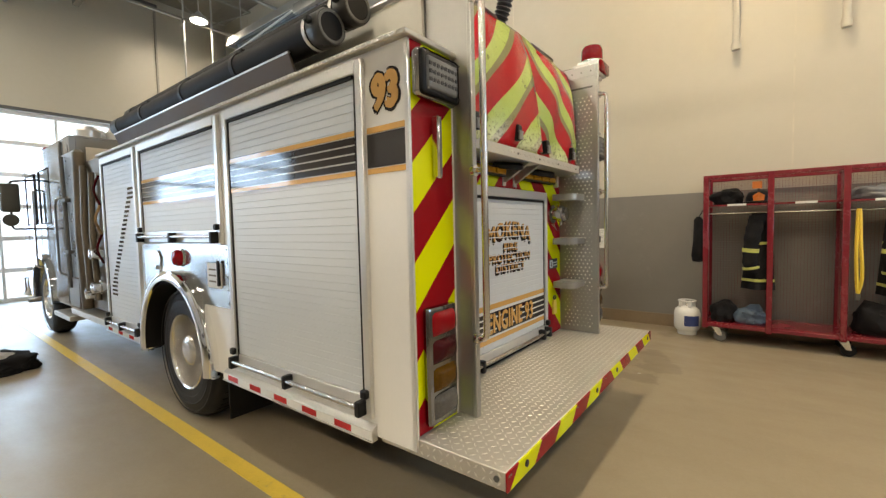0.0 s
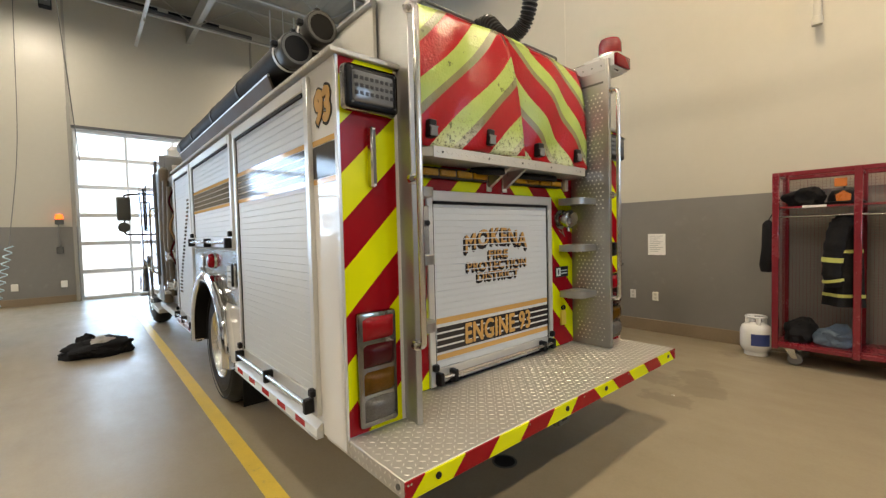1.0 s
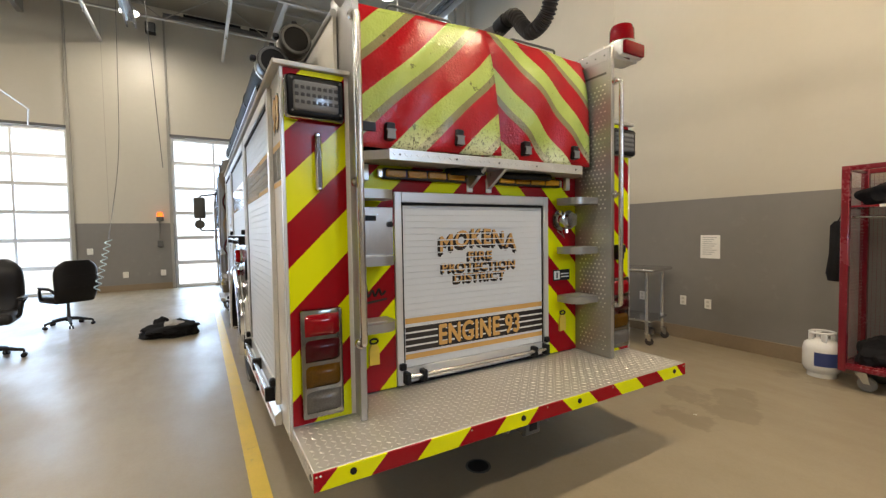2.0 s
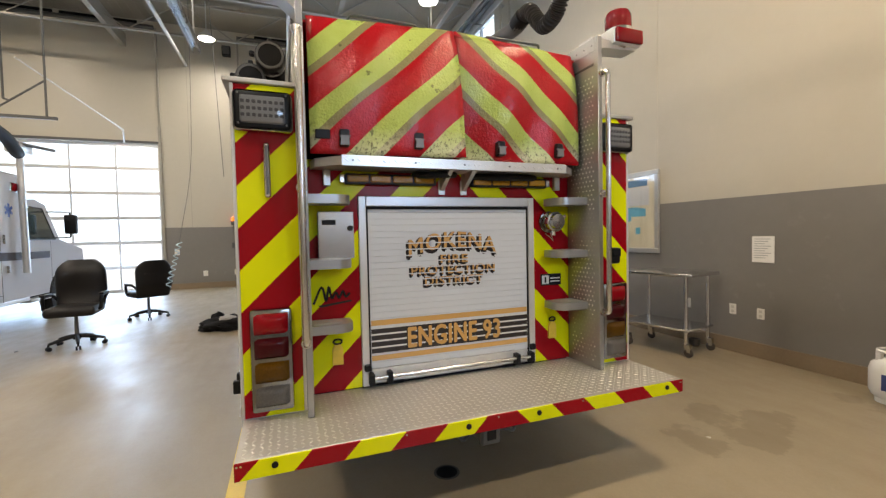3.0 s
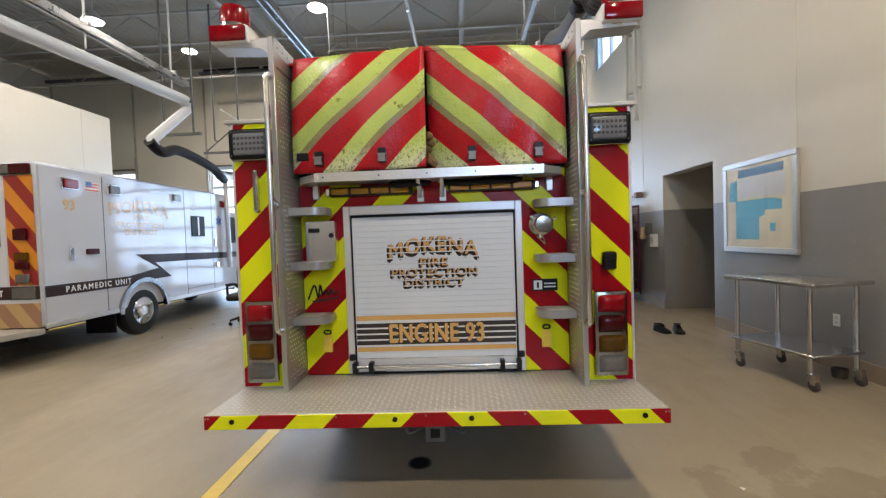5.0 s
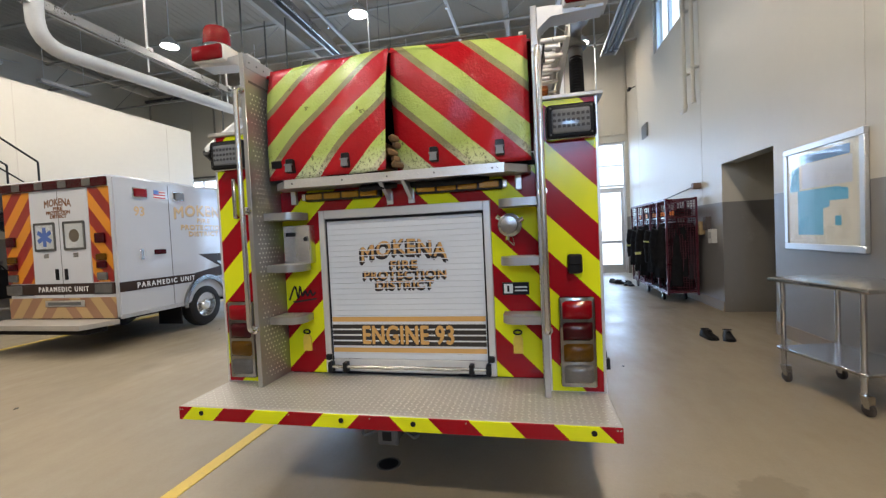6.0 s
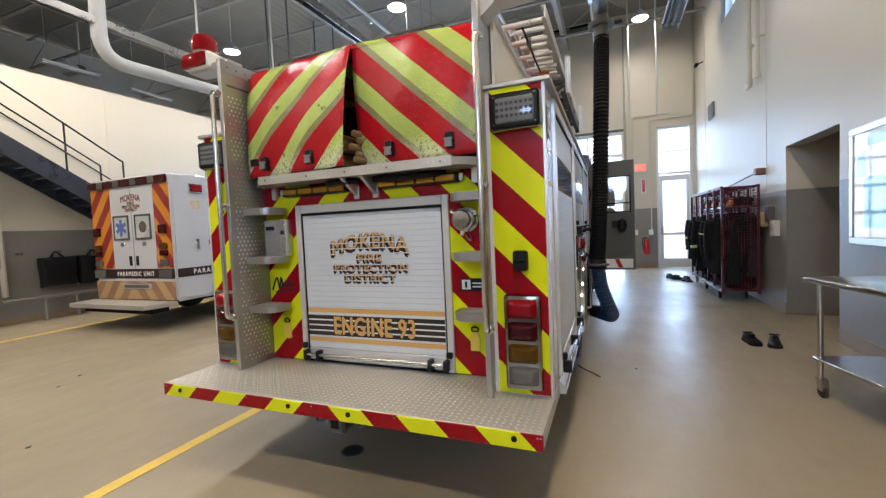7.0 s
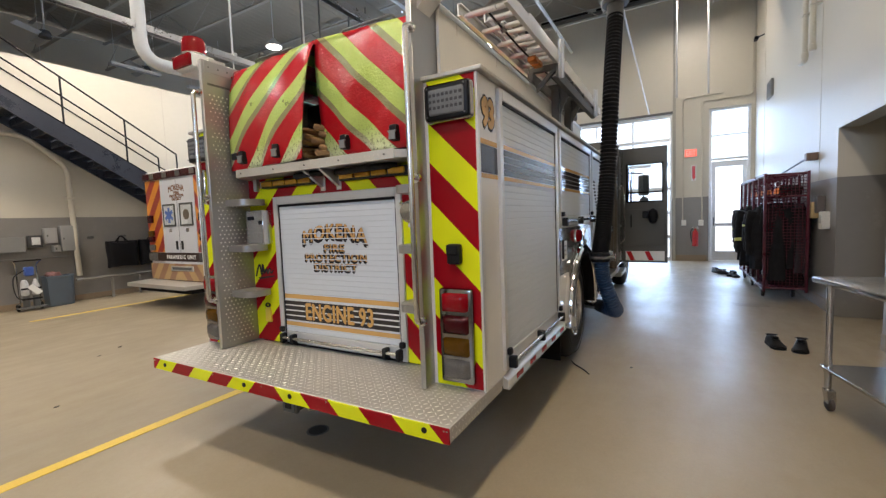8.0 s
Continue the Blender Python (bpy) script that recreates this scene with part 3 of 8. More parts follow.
glass_door()
w = tagged(thing("window_1", "high clear window in an aluminium frame", "window", (-8.87, NORTH + 0.1, 5.68)), kind="structure")
for x in (-9.80, -8.88, -8.02):
    part("window_frame", B((x, NORTH + 0.06, 5.68), (x + 0.07, NORTH + 0.14, 6.95), 0.004), FRAME_ALU, w)
for z in (5.68, 6.88):
    part("window_frame", B((-9.73, NORTH + 0.062, z), (-8.02, NORTH + 0.138, z + 0.07), 0.004), FRAME_ALU, w)
for a, b in ((-9.73, -8.88), (-8.81, -8.02)):
    part("pane", B((a, NORTH + 0.096, 5.75), (b, NORTH + 0.104, 6.88)), PANE, w).visible_shadow = False
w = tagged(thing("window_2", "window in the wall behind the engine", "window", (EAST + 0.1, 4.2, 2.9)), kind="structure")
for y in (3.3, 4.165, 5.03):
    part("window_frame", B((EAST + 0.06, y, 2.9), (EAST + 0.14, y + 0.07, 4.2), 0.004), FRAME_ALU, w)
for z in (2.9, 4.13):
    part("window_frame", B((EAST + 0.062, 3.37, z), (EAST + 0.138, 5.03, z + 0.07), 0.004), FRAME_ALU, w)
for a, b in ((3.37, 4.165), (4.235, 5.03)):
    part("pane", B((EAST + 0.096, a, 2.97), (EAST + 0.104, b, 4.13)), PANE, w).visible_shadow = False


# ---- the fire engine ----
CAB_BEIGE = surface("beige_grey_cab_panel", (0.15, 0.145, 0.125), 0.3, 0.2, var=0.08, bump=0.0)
LAMP_HOUSING = surface("dark_chrome_housing", (0.24, 0.235, 0.23), 0.16, 1.0, var=0.08, bump=0.0)
TRAY_BROWN = surface("brown_tray_metal", (0.075, 0.055, 0.038), 0.65, 0.0, var=0.12)
BED_WALL = surface("cream_bed_wall_paint", (0.60, 0.585, 0.53), 0.45, 0.0, var=0.05, scale=2, bump=0.0)
LADDER_ALU = surface("ladder_aluminium", (0.60, 0.585, 0.56), 0.34, 0.45, var=0.12, scale=6)
BACK, RECESS, FOREEND = -0.96, -1.17, -5.12
engine = thing("fire_engine", "white fire engine with red and lime chevron rear", "fire engine", (-4.7, MID, 0))


def mirror(s, y):
    """y as given on the driver's side (s = 1), or its mirror image on the other side."""
    return y if s == 1 else 2 * MID - y


def treads(name, parent, origin, u, v, nu, nv, pitch=0.034, height=0.0022, mat=None):
    """Raised lozenges of tread plate, laid on a plane spanned by u and v."""
    o, u, v = Vector(origin), Vector(u).normalized(), Vector(v).normalized()
    w = u.cross(v)
    if height < 0:
        w, height = -w, -height
    verts, faces = [], []
    for i in range(nu):
        for j in range(nv):
            c = o + u * ((i + 0.5) * pitch) + v * ((j + 0.5) * pitch)
            sg = 1 if (i + j) % 2 else -1
            a, b = (u + v * sg).normalized() * 0.0132, (u - v * sg).normalized() * 0.0043
            k = len(verts)
            verts += [c + a, c + b, c - a, c - b, c + a * 0.5 + w * height, c - a * 0.5 + w * height]
            faces += [(k, k + 1, k + 4), (k + 1, k + 2, k + 5, k + 4), (k + 2, k + 3, k + 5), (k + 3, k, k + 4, k + 5)]
    me = bpy.data.meshes.new(name)
    me.from_pydata([tuple(p) for p in verts], [], faces)
    me.materials.append(mat or TREAD_TOP)
    ob = new(name, me)
    ob.parent = parent
    if parent.name in ORIGIN:
        ob.matrix_parent_inverse = ORIGIN[parent.name]
    return tagged(ob, kind="stuff")


def arch(cx, cz, r, z0, n=18):
    """Points of a wheel opening from its rear foot over the top to its front foot."""
    a0 = math.asin(max(-1, min(1, (z0 - cz) / r)))
    return [(cx + r * math.cos(a), cz + r * math.sin(a)) for a in (a0 + (math.pi - 2 * a0) * k / n for k in range(n + 1))]


WHEEL_X, WHEEL_R = -3.38, 0.52


def shutter(parent, name, axis, u0, u1, z0, z1, face, sign, pitch=0.0385, label="closed white roll-up shutter door"):
    """A roll-up door: a backing, a frame of its own, and slats."""
    fw, sw = 0.045, 0.020 if axis == "x" else 0.011
    def bx(ua, ub, za, zb, da, db, bev=0.004):
        a, b = face + sign * da, face + sign * db
        return B((ua, a, za), (ub, b, zb), bev) if axis == "x" else B((a, ua, za), (b, ub, zb), bev)
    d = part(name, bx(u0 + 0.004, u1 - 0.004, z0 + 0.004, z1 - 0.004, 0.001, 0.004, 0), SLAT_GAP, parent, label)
    for a, b in ((u0, u0 + fw), (u1 - fw, u1)):
        part("door_rail", bx(a, b, z0, z1, 0.0, 0.024), FRAME_ALU, d)
    part("door_head", bx(u0 + fw, u1 - fw, z1 - 0.06, z1, 0.0, 0.026), FRAME_ALU, d)
    for a, b in ((u0 + fw, u0 + fw + sw), (u1 - fw - sw, u1 - fw)):
        part("door_seal", bx(a, b, z0 + 0.01, z1 - 0.06, 0.002, 0.013, 0), RUBBER, d)
    a, b = u0 + fw + sw, u1 - fw - sw
    part("head_seal", bx(a, b, z1 - 0.078, z1 - 0.0605, 0.006, 0.021, 0), RUBBER, d)
    zb = z0 + 0.10
    n = int((z1 - 0.06 - zb) / pitch)
    step = (z1 - 0.06 - zb) / n
    bm = bmesh.new()
    h = step / 2 - 0.0005
    prof = [(0.002, -h), (0.0092, -h), (0.0104, -h + 0.0012), (0.0105, -h * 0.6), (0.0105, h * 0.6), (0.0104, h - 0.0012), (0.0092, h), (0.002, h)]
    um = (a + b) / 2
    if axis == "x":
        prism(bm, [(sign * p[0], p[1]) for p in prof], "x", a - um, b - um)
    else:
        prism(bm, [(sign * p[0], p[1]) for p in prof], "y", a - um, b - um)
    first = None
    for k in range(n):
        z = zb + (k + 0.5) * step
        at = Matrix.Translation((um, face, z) if axis == "x" else (face, um, z))
        if first is None:
            first = part("slat", bm, SLAT, d, "", False)
            first.matrix_basis = at
        else:
            twin(first, "slat", d, at)
    # bottom rail and lift bar with its black clamps
    part("bottom_rail", bx(a, b, z0 + 0.012, zb - 0.002, 0.002, 0.018), FRAME_ALU, d)
    off = sign * 0.055
    p0 = (u0 + 0.04, face + off, z0 + 0.055) if axis == "x" else (face + off, u0 + 0.04, z0 + 0.055)
    p1 = (u1 - 0.04, face + off, z0 + 0.055) if axis == "x" else (face + off, u1 - 0.04, z0 + 0.055)
    part("lift_bar", C(p0, p1, 0.013, seg=12), STAINLESS, d)
    spots = [u0 + 0.05, u1 - 0.05] + ([(u0 + u1) / 2] if axis == "x" else [u0 + 0.16, u1 - 0.16])
    for u in spots:
        part("bar_clamp", bx(u - 0.016, u + 0.016, z0 + 0.012, z0 + 0.085, 0.016, 0.072, 0.005), BLACK, d)
    for u in (u0 + 0.03, u1 - 0.03):
        part("latch", bx(u - 0.02, u + 0.02, z0 + 0.095, z0 + 0.135, 0.02, 0.05, 0.006), BLACK, d)
    return d


WHEEL_STEEL = surface("polished_wheel_steel", (0.62, 0.60, 0.57), 0.22, 0.75, var=0.06, bump=0.0, rvar=0.04)


def wheel(parent, x, y_out, s, dual=True, rim_deep=0.13):
    """A lorry wheel: tyre, dished bright rim, hub and nuts; s = 1 faces -y."""
    w = 0.27
    y1 = y_out + s * w
    prof = [(0.30, 0.0), (0.36, -0.004), (0.43, 0.002), (0.485, 0.02), (0.512, 0.05), (0.52, 0.07), (0.52, w - 0.07), (0.512, w - 0.05), (0.485, w - 0.02), (0.43, w), (0.30, w)]
    t = part("wheel", L([(r, y_out + s * h) for r, h in prof], (x, 0, WHEEL_R), "y", 40, False), TYRE, parent, "black tyre on a bright rim")
    rim = [(0.302, 0.012), (0.292, -0.004), (0.28, 0.004), (0.272, 0.03), (0.262, rim_deep), (0.20, rim_deep + 0.015), (0.165, rim_deep - 0.02), (0.12, rim_deep - 0.025), (0.118, 0.03), (0.10, 0.012), (0.06, 0.004), (0.001, 0.003)]
    part("rim", L([(r, y_out + s * h) for r, h in rim], (x, 0, WHEEL_R), "y", 40, False), WHEEL_STEEL, t, "polished steel rim")
    for k in range(10):
        a = 2 * math.pi * k / 10
        p = (x + 0.142 * math.cos(a), y_out + s * (rim_deep - 0.045), WHEEL_R + 0.142 * math.sin(a))
        part("wheel_nut", C(p, (p[0], p[1] + s * 0.03, p[2]), 0.014, seg=6), CHROME, t)
    bm = bmesh.new()
    for r in (0.345, 0.40, 0.46):
        lathe(bm, [(r, y_out - s * 0.002), (r + 0.008, y_out - s * 0.005), (r + 0.016, y_out - s * 0.001)], (x, 0, WHEEL_R), "y", 40, False)
    part("sidewall_ring", bm, TYRE, t)
    if dual:
        prof2 = [(0.30, w + 0.06), (0.485, w + 0.08), (0.52, w + 0.13), (0.52, 2 * w - 0.01), (0.485, 2 * w + 0.04), (0.30, 2 * w + 0.06)]
        part("inner_tyre", L([(r, y_out + s * h) for r, h in prof2], (x, 0, WHEEL_R), "y", 32), TYRE, t)
    bm = bmesh.new()
    for k in range(48):
        a = 2 * math.pi * k / 48
        c, sn = math.cos(a), math.sin(a)
        cyl(bm, (x + 0.519 * c, y_out + s * 0.075, WHEEL_R + 0.519 * sn), (x + 0.519 * c, y_out + s * (w - 0.075), WHEEL_R + 0.519 * sn), 0.0065, seg=4)
    part("tread_block", bm, TYRE, t)
    return t


def pod(s):
    """One side of the body with its shutters, wheel arch, trim and rear lamps."""
    Y = lambda y: mirror(s, y)
    out, inn = 1.47, 1.80
    foot = list(reversed(arch(-3.39, 0.52, 0.60, 0.49)))
    poly = [(BACK - 0.006, 2.221), (FOREEND, 2.221), (FOREEND, 0.49)] + foot + [(BACK - 0.006, 0.49)]
    body = part("body_side", P(poly, "y", Y(out), Y(inn)), WHITE_PAINT, engine, "glossy white body side", False)
    part("wheel_well", P(arch(-3.39, 0.52, 0.595, 0.49), "y", Y(inn + 0.0), Y(inn + 0.36)), DARK, body)
    # chevron plate on the back, with narrow white returns
    part("chevron_panel", B((BACK - 0.004, Y(out + 0.012), 0.552), (BACK + 0.003, Y(1.765), 2.220), 0.001), CHEVRON, body, "red and lime chevron sheeting")
    part("corner_trim", B((BACK - 0.02, Y(out - 0.004), 0.49), (BACK + 0.006, Y(out + 0.012), 2.221), 0.003), FRAME_ALU, body)
    part("top_cap", B((FOREEND - 0.02, Y(1.435), 2.221), (BACK + 0.022, Y(1.80), 2.246), 0.005), TREAD, body, "tread plate top cap")
    treads("cap_tread", body, (FOREEND, Y(1.4345), 2.2165), (1, 0, 0), (0, 0, 1), 122, 1, 0.034, 0.002 * s)
    d1 = shutter(engine, "rear_shutter", "x", -2.50, -1.212, 0.575, 2.197, Y(out), -s)
    d2 = shutter(engine, "over_wheel_shutter", "x", -4.03, -2.58, 1.365, 2.197, Y(out), -s)
    d3 = shutter(engine, "front_shutter", "x", -5.07, -4.11, 0.53, 2.197, Y(out), -s)
    # stripe along the doors: thin dark bars between two orange lines
    f = -s * 0.0115
    def bar(a, b, z0, z1, mat, parent, name="stripe", proud=0.0):
        part(name, B((a, Y(out) + f - s * proud, z0), (b, Y(out) + f - s * (proud + 0.0016), z1)), mat, parent, "", False)
    for d, a, b in ((d1, -2.435, -1.278), (d2, -3.965, -2.645)):
        bar(a, b, 1.686, 1.894, FILM, d, "stripe_film", -0.0008)
        bar(a, b, 1.868, 1.892, PALE_ORANGE, d, "stripe", 0.001)
        bar(a, b, 1.688, 1.710, PALE_ORANGE, d, "stripe", 0.001)
        for k in range(4):
            z = 1.716 + k * 0.0385
            bar(a, b, z, z + 0.031, INK, d, "stripe", 0.001)
    part("stripe_block", B((-1.208, Y(out) - s * 0.0005, 1.716), (-0.972, Y(out) - s * 0.0025, 1.862)), INK, body, "", False)
    part("stripe_line", B((-1.208, Y(out) - s * 0.0005, 1.866), (-0.972, Y(out) - s * 0.0025, 1.892)), PALE_ORANGE, body, "", False)
    part("stripe_line", B((-1.208, Y(out) - s * 0.0005, 1.688), (-0.972, Y(out) - s * 0.0025, 1.712)), PALE_ORANGE, body, "", False)
    for k in range(26):
        z = 0.85 + k * 0.0396
        x = -4.93 + 0.60 * min(1, max(0, (k - 2) / 22))
        bar(x, x + (0.115 if 3 < k < 23 else 0.15), z, z + 0.021, INK, d3)
    face = "-y" if s == 1 else "+y"
    lettering("93", (-1.091, Y(out) - s * 0.0015, 2.034), 0.146, 0.146, face, INK, body, "unit_number", 0.002, 0.0, 0.0, 0.021)
    lettering("93", (-1.090, Y(out) - s * 0.004, 2.035), 0.138, 0.138, face, ORANGE, body, "unit_number", 0.002, 0.0, 0.0, 0.012)
    # panel over the wheel with marker lamp, filler doors and polished arch
    part("splash_panel", P([(-4.08, 1.355)] + [(-4.08, 0.95)] + list(reversed(arch(-3.39, 0.52, 0.61, 0.945))) + [(-2.535, 0.95), (-2.535, 1.355)], "y", Y(out - 0.001), Y(out - 0.006)), SPLASH, body, "polished steel splash panel")
    sec = [(0.715, out + 0.004), (0.724, out - 0.030), (0.716, out - 0.066), (0.700, out - 0.074), (0.690, out - 0.080), (0.664, out - 0.086), (0.642, out - 0.078), (0.632, out - 0.05), (0.630, out + 0.06)]
    bm = bmesh.new()
    lines = [[bm.verts.new((x, Y(y), z)) for x, z in arch(-3.39, 0.52, r - 0.075, 0.46, 30)] for r, y in sec]
    for p, q in zip(lines, lines[1:]):
        for k in range(len(p) - 1):
            bm.faces.new((p[k], p[k + 1], q[k + 1], q[k]))
    fe = part("fender", bm, CHROME, body, "polished steel wheel arch")
    bm = bmesh.new()
    lines = [[bm.verts.new((x, Y(y), z)) for x, z in arch(-3.39, 0.52, r, 0.475, 30)] for r, y in ((0.546, out - 0.060), (0.546, inn + 0.02), (0.552, inn + 0.02), (0.552, out - 0.060), (0.546, out - 0.060))]
    for p, q in zip(lines, lines[1:]):
        for k in range(len(p) - 1):
            bm.faces.new((p[k], p[k + 1], q[k + 1], q[k]))
    part("arch_liner", bm, DARK, body, "black wheel arch liner")
    for k in (0, -1):
        x, z = arch(-3.39, 0.52, 0.60, 0.46, 30)[k]
        part("fender_foot", B((x - 0.05, Y(out - 0.05), z - 0.012), (x + 0.05, Y(out), z + 0.006), 0.004), CHROME, fe)
    ml = part("marker_lamp", L([(0.062, Y(out - 0.006)), (0.062, Y(out - 0.03)), (0.05, Y(out - 0.055)), (0.001, Y(out - 0.064))], (-3.27, 0, 1.262), "y", 20), RED_LENS, body, "red round marker lamp")
    part("lamp_ring", L([(0.07, Y(out - 0.006)), (0.07, Y(out - 0.016)), (0.062, Y(out - 0.017))], (-3.27, 0, 1.262), "y", 20), CHROME, ml)
    fd = part("filler_door", P([(-3.98, 1.31), (-3.98, 1.0), (-3.74, 1.0), (-3.70, 1.05), (-3.64, 1.25), (-3.70, 1.31)], "y", Y(out - 0.007), Y(out - 0.019)), STAINLESS, body)
    part("door_latch", L([(0.022, Y(out - 0.019)), (0.022, Y(out - 0.03)), (0.001, Y(out - 0.032))], (-3.72, 0, 1.17), "y", 14), CHROME, fd)
    pl = part("notice_plate", B((-2.83, Y(out - 0.006), 1.07), (-2.63, Y(out - 0.013), 1.24), 0.004), WHITE_REFLECT, body, "white notice plate")
    for k in range(3):
        part("notice_bar", B((-2.80, Y(out - 0.013), 1.19 - k * 0.04), (-2.70, Y(out - 0.0145), 1.202 - k * 0.04)), PUMP_STEEL, pl)
    part("hinge_strip", B((-2.655, Y(out - 0.013), 1.09), (-2.632, Y(out - 0.03), 1.26), 0.004), BLACK, pl)
    for k in range(5):
        part("panel_rivet", C((-2.553, Y(out - 0.006), 0.98 + k * 0.088), (-2.553, Y(out - 0.010), 0.98 + k * 0.088), 0.007, seg=8), DARK_STEEL, body)
    for k in range(6):
        part("panel_rivet", C((-3.95 + k * 0.25, Y(out - 0.006), 1.338), (-3.95 + k * 0.25, Y(out - 0.010), 1.338), 0.006, seg=8), DARK_STEEL, body)
    # lower trim with red and white reflectors
    for a, b in ((-2.62, -1.20), (-5.12, -4.14)):
        t = part("lower_trim", P([(Y(out - 0.040), 0.474), (Y(out - 0.040), 0.478), (Y(out - 0.034), 0.480), (Y(out - 0.034), 0.524), (Y(out - 0.030), 0.529), (Y(out - 0.002), 0.548), (Y(out - 0.002), 0.474)], "x", a, b), ALU, body, "aluminium rub rail")
        part("white_tape", B((a + 0.004, Y(out - 0.0341), 0.484), (b - 0.004, Y(out - 0.0352), 0.521)), WHITE_REFLECT, t, "white reflective tape", False)
        n = int((b - a) / 0.27)
        for k in range(n):
            x = a + 0.07 + k * (b - a - 0.07) / n
            part("reflector", B((x, Y(out - 0.0351), 0.486), (x + 0.125, Y(out - 0.0364), 0.519)), RED_REFLECT, t, "", False)
    # rear scene lamp
    sl = part("scene_lamp", B((BACK + 0.003, Y(1.478), 1.982), (BACK + 0.055, Y(1.752), 2.182), 0.025, 4), DARK_CHROME, body, "chrome rimmed grey scene lamp")
    part("lens", B((BACK + 0.050, Y(1.513), 2.015), (BACK + 0.078, Y(1.717), 2.149), 0.012, 3), GREY_LENS, sl)
    part("bezel", B((BACK + 0.045, Y(1.486), 1.990), (BACK + 0.066, Y(1.744), 2.174), 0.018, 3), BLACK, sl)
    for r in range(3):
        for k in range(8):
            y = 1.527 + k * 0.0251
            part("led", B((BACK + 0.076, Y(y - 0.009), 2.107 - r * 0.032), (BACK + 0.0795, Y(y + 0.009), 2.124 - r * 0.032), 0.003), LED_DOT, sl)
    for y, z in ((1.507, 2.01), (1.507, 2.154), (1.723, 2.01), (1.723, 2.154)):
        part("lens_screw", C((BACK + 0.076, Y(y), z), (BACK + 0.081, Y(y), z), 0.005, seg=8), DARK_STEEL, sl)
    # tail lamp cluster
    tc = part("tail_lamp", B((BACK + 0.003, Y(1.518), 0.585), (BACK + 0.045, Y(1.718), 1.105), 0.016, 2), LAMP_HOUSING, body, "chrome cluster of four tail lamps")
    for k, m in enumerate((CLEAR_LENS, AMBER_LENS, DARK_RED_LENS, RED_LENS)):
        z = 0.612 + k * 0.1215
        part("lens", pillow(bmesh.new(), Y(1.535), Y(1.701), z, z + 0.107, BACK + 0.042, BACK + 0.076), m, tc, ("clear", "amber", "dark red", "bright red")[k] + " lamp lens")
    if s == 1:
        h = part("grab_handle", B((BACK + 0.003, 1.610, 1.66), (BACK + 0.045, 1.640, 1.93), 0.008), STAINLESS, body, "steel vertical handle")
        part("handle_slot", B((BACK + 0.044, 1.619, 1.675), (BACK + 0.047, 1.631, 1.915)), DARK_STEEL, h)
    else:
        h = part("socket_box", B((BACK + 0.003, 3.752, 1.235), (BACK + 0.05, 3.832, 1.345), 0.014, 2), BLACK, body, "black socket cover")
        part("socket_flap", B((BACK + 0.048, 3.757, 1.285), (BACK + 0.062, 3.827, 1.342), 0.006), RUBBER, h)
    # fin beside the hose bed, inner side of tread plate
    FIN = -0.862
    fin = part("ladder_fin", B((RECESS - 0.01, Y(1.789), 0.548), (FIN, Y(1.809), 2.705), 0.002), SATIN_ALU, engine, "brushed aluminium fin with folding steps")
    part("fin_flange", B((FIN - 0.012, Y(1.777), 0.549), (FIN + 0.012, Y(1.811), 2.708), 0.004), SATIN_ALU, fin)
    part("fin_head", B((RECESS - 0.06, Y(1.788), 2.62), (FIN - 0.012, Y(1.812), 2.707), 0.002), SATIN_ALU, fin)
    part("fin_hinge", B((RECESS + 0.01, Y(1.8085), 2.53), (FIN - 0.03, Y(1.8115), 2.545)), DARK_STEEL, fin, "", False)
    for k in range(4):
        part("fin_screw", C((RECESS + 0.04 + k * 0.075, Y(1.787), 2.66), (RECESS + 0.04 + k * 0.075, Y(1.8145), 2.66), 0.006, seg=8), DARK_STEEL, fin)
    bm = bmesh.new()
    for i in range(7):
        for j in range(62):
            c = (RECESS + 0.045 + i * 0.034 + (0.017 if j % 2 else 0), 0.60 + j * 0.0305)
            if c[0] < FIN - 0.03:
                vs = [bm.verts.new((c[0] + 0.0070 * math.cos(q), Y(1.8092), c[1] + 0.0070 * math.sin(q))) for q in (math.pi * k / 3 for k in range(6))]
                top = bm.verts.new((c[0], Y(1.8135), c[1]))
                for k in range(6):
                    bm.faces.new((vs[k], vs[(k + 1) % 6], top))
    tagged(part("tread_dots", bm, DOT_ALU, fin), kind="stuff")
    for z in (1.665, 1.315, 0.965):
        st = part("folding_step", P([(RECESS + 0.03, Y(1.813)), (RECESS + 0.03, Y(2.035))] + [(BACK - 0.085 + 0.085 * math.sin(q), Y(1.955 + 0.085 * math.cos(q))) for q in (math.pi / 2 * k / 7 for k in range(8))] + [(BACK, Y(1.813))], "z", z - 0.028, z + 0.020), SATIN_ALU, fin, "grey folding step with a rounded corner")
        part("grip_strip", B((RECESS + 0.045, Y(1.83), z + 0.020), (BACK - 0.045, Y(1.985), z + 0.0235)), TREAD, st, "", False)
    RAIL = -0.795
    g = part("grab_rail", S(rounded_path([(FIN, Y(1.782), 2.47), (RAIL, Y(1.782), 2.47), (RAIL, Y(1.782), 0.93), (FIN, Y(1.782), 0.93)], 0.045), 0.016, 12), STAINLESS, fin, "tubular steel grab rail")
    for z in (2.47, 1.70, 0.93):
        part("rail_foot", C((FIN + 0.005, Y(1.782), z), (FIN + 0.024, Y(1.782), z), 0.026, seg=14), STAINLESS, g)
    part("rail_stand", C((FIN + 0.01, Y(1.782), 1.70), (RAIL, Y(1.782), 1.70), 0.013, seg=10), STAINLESS, g)
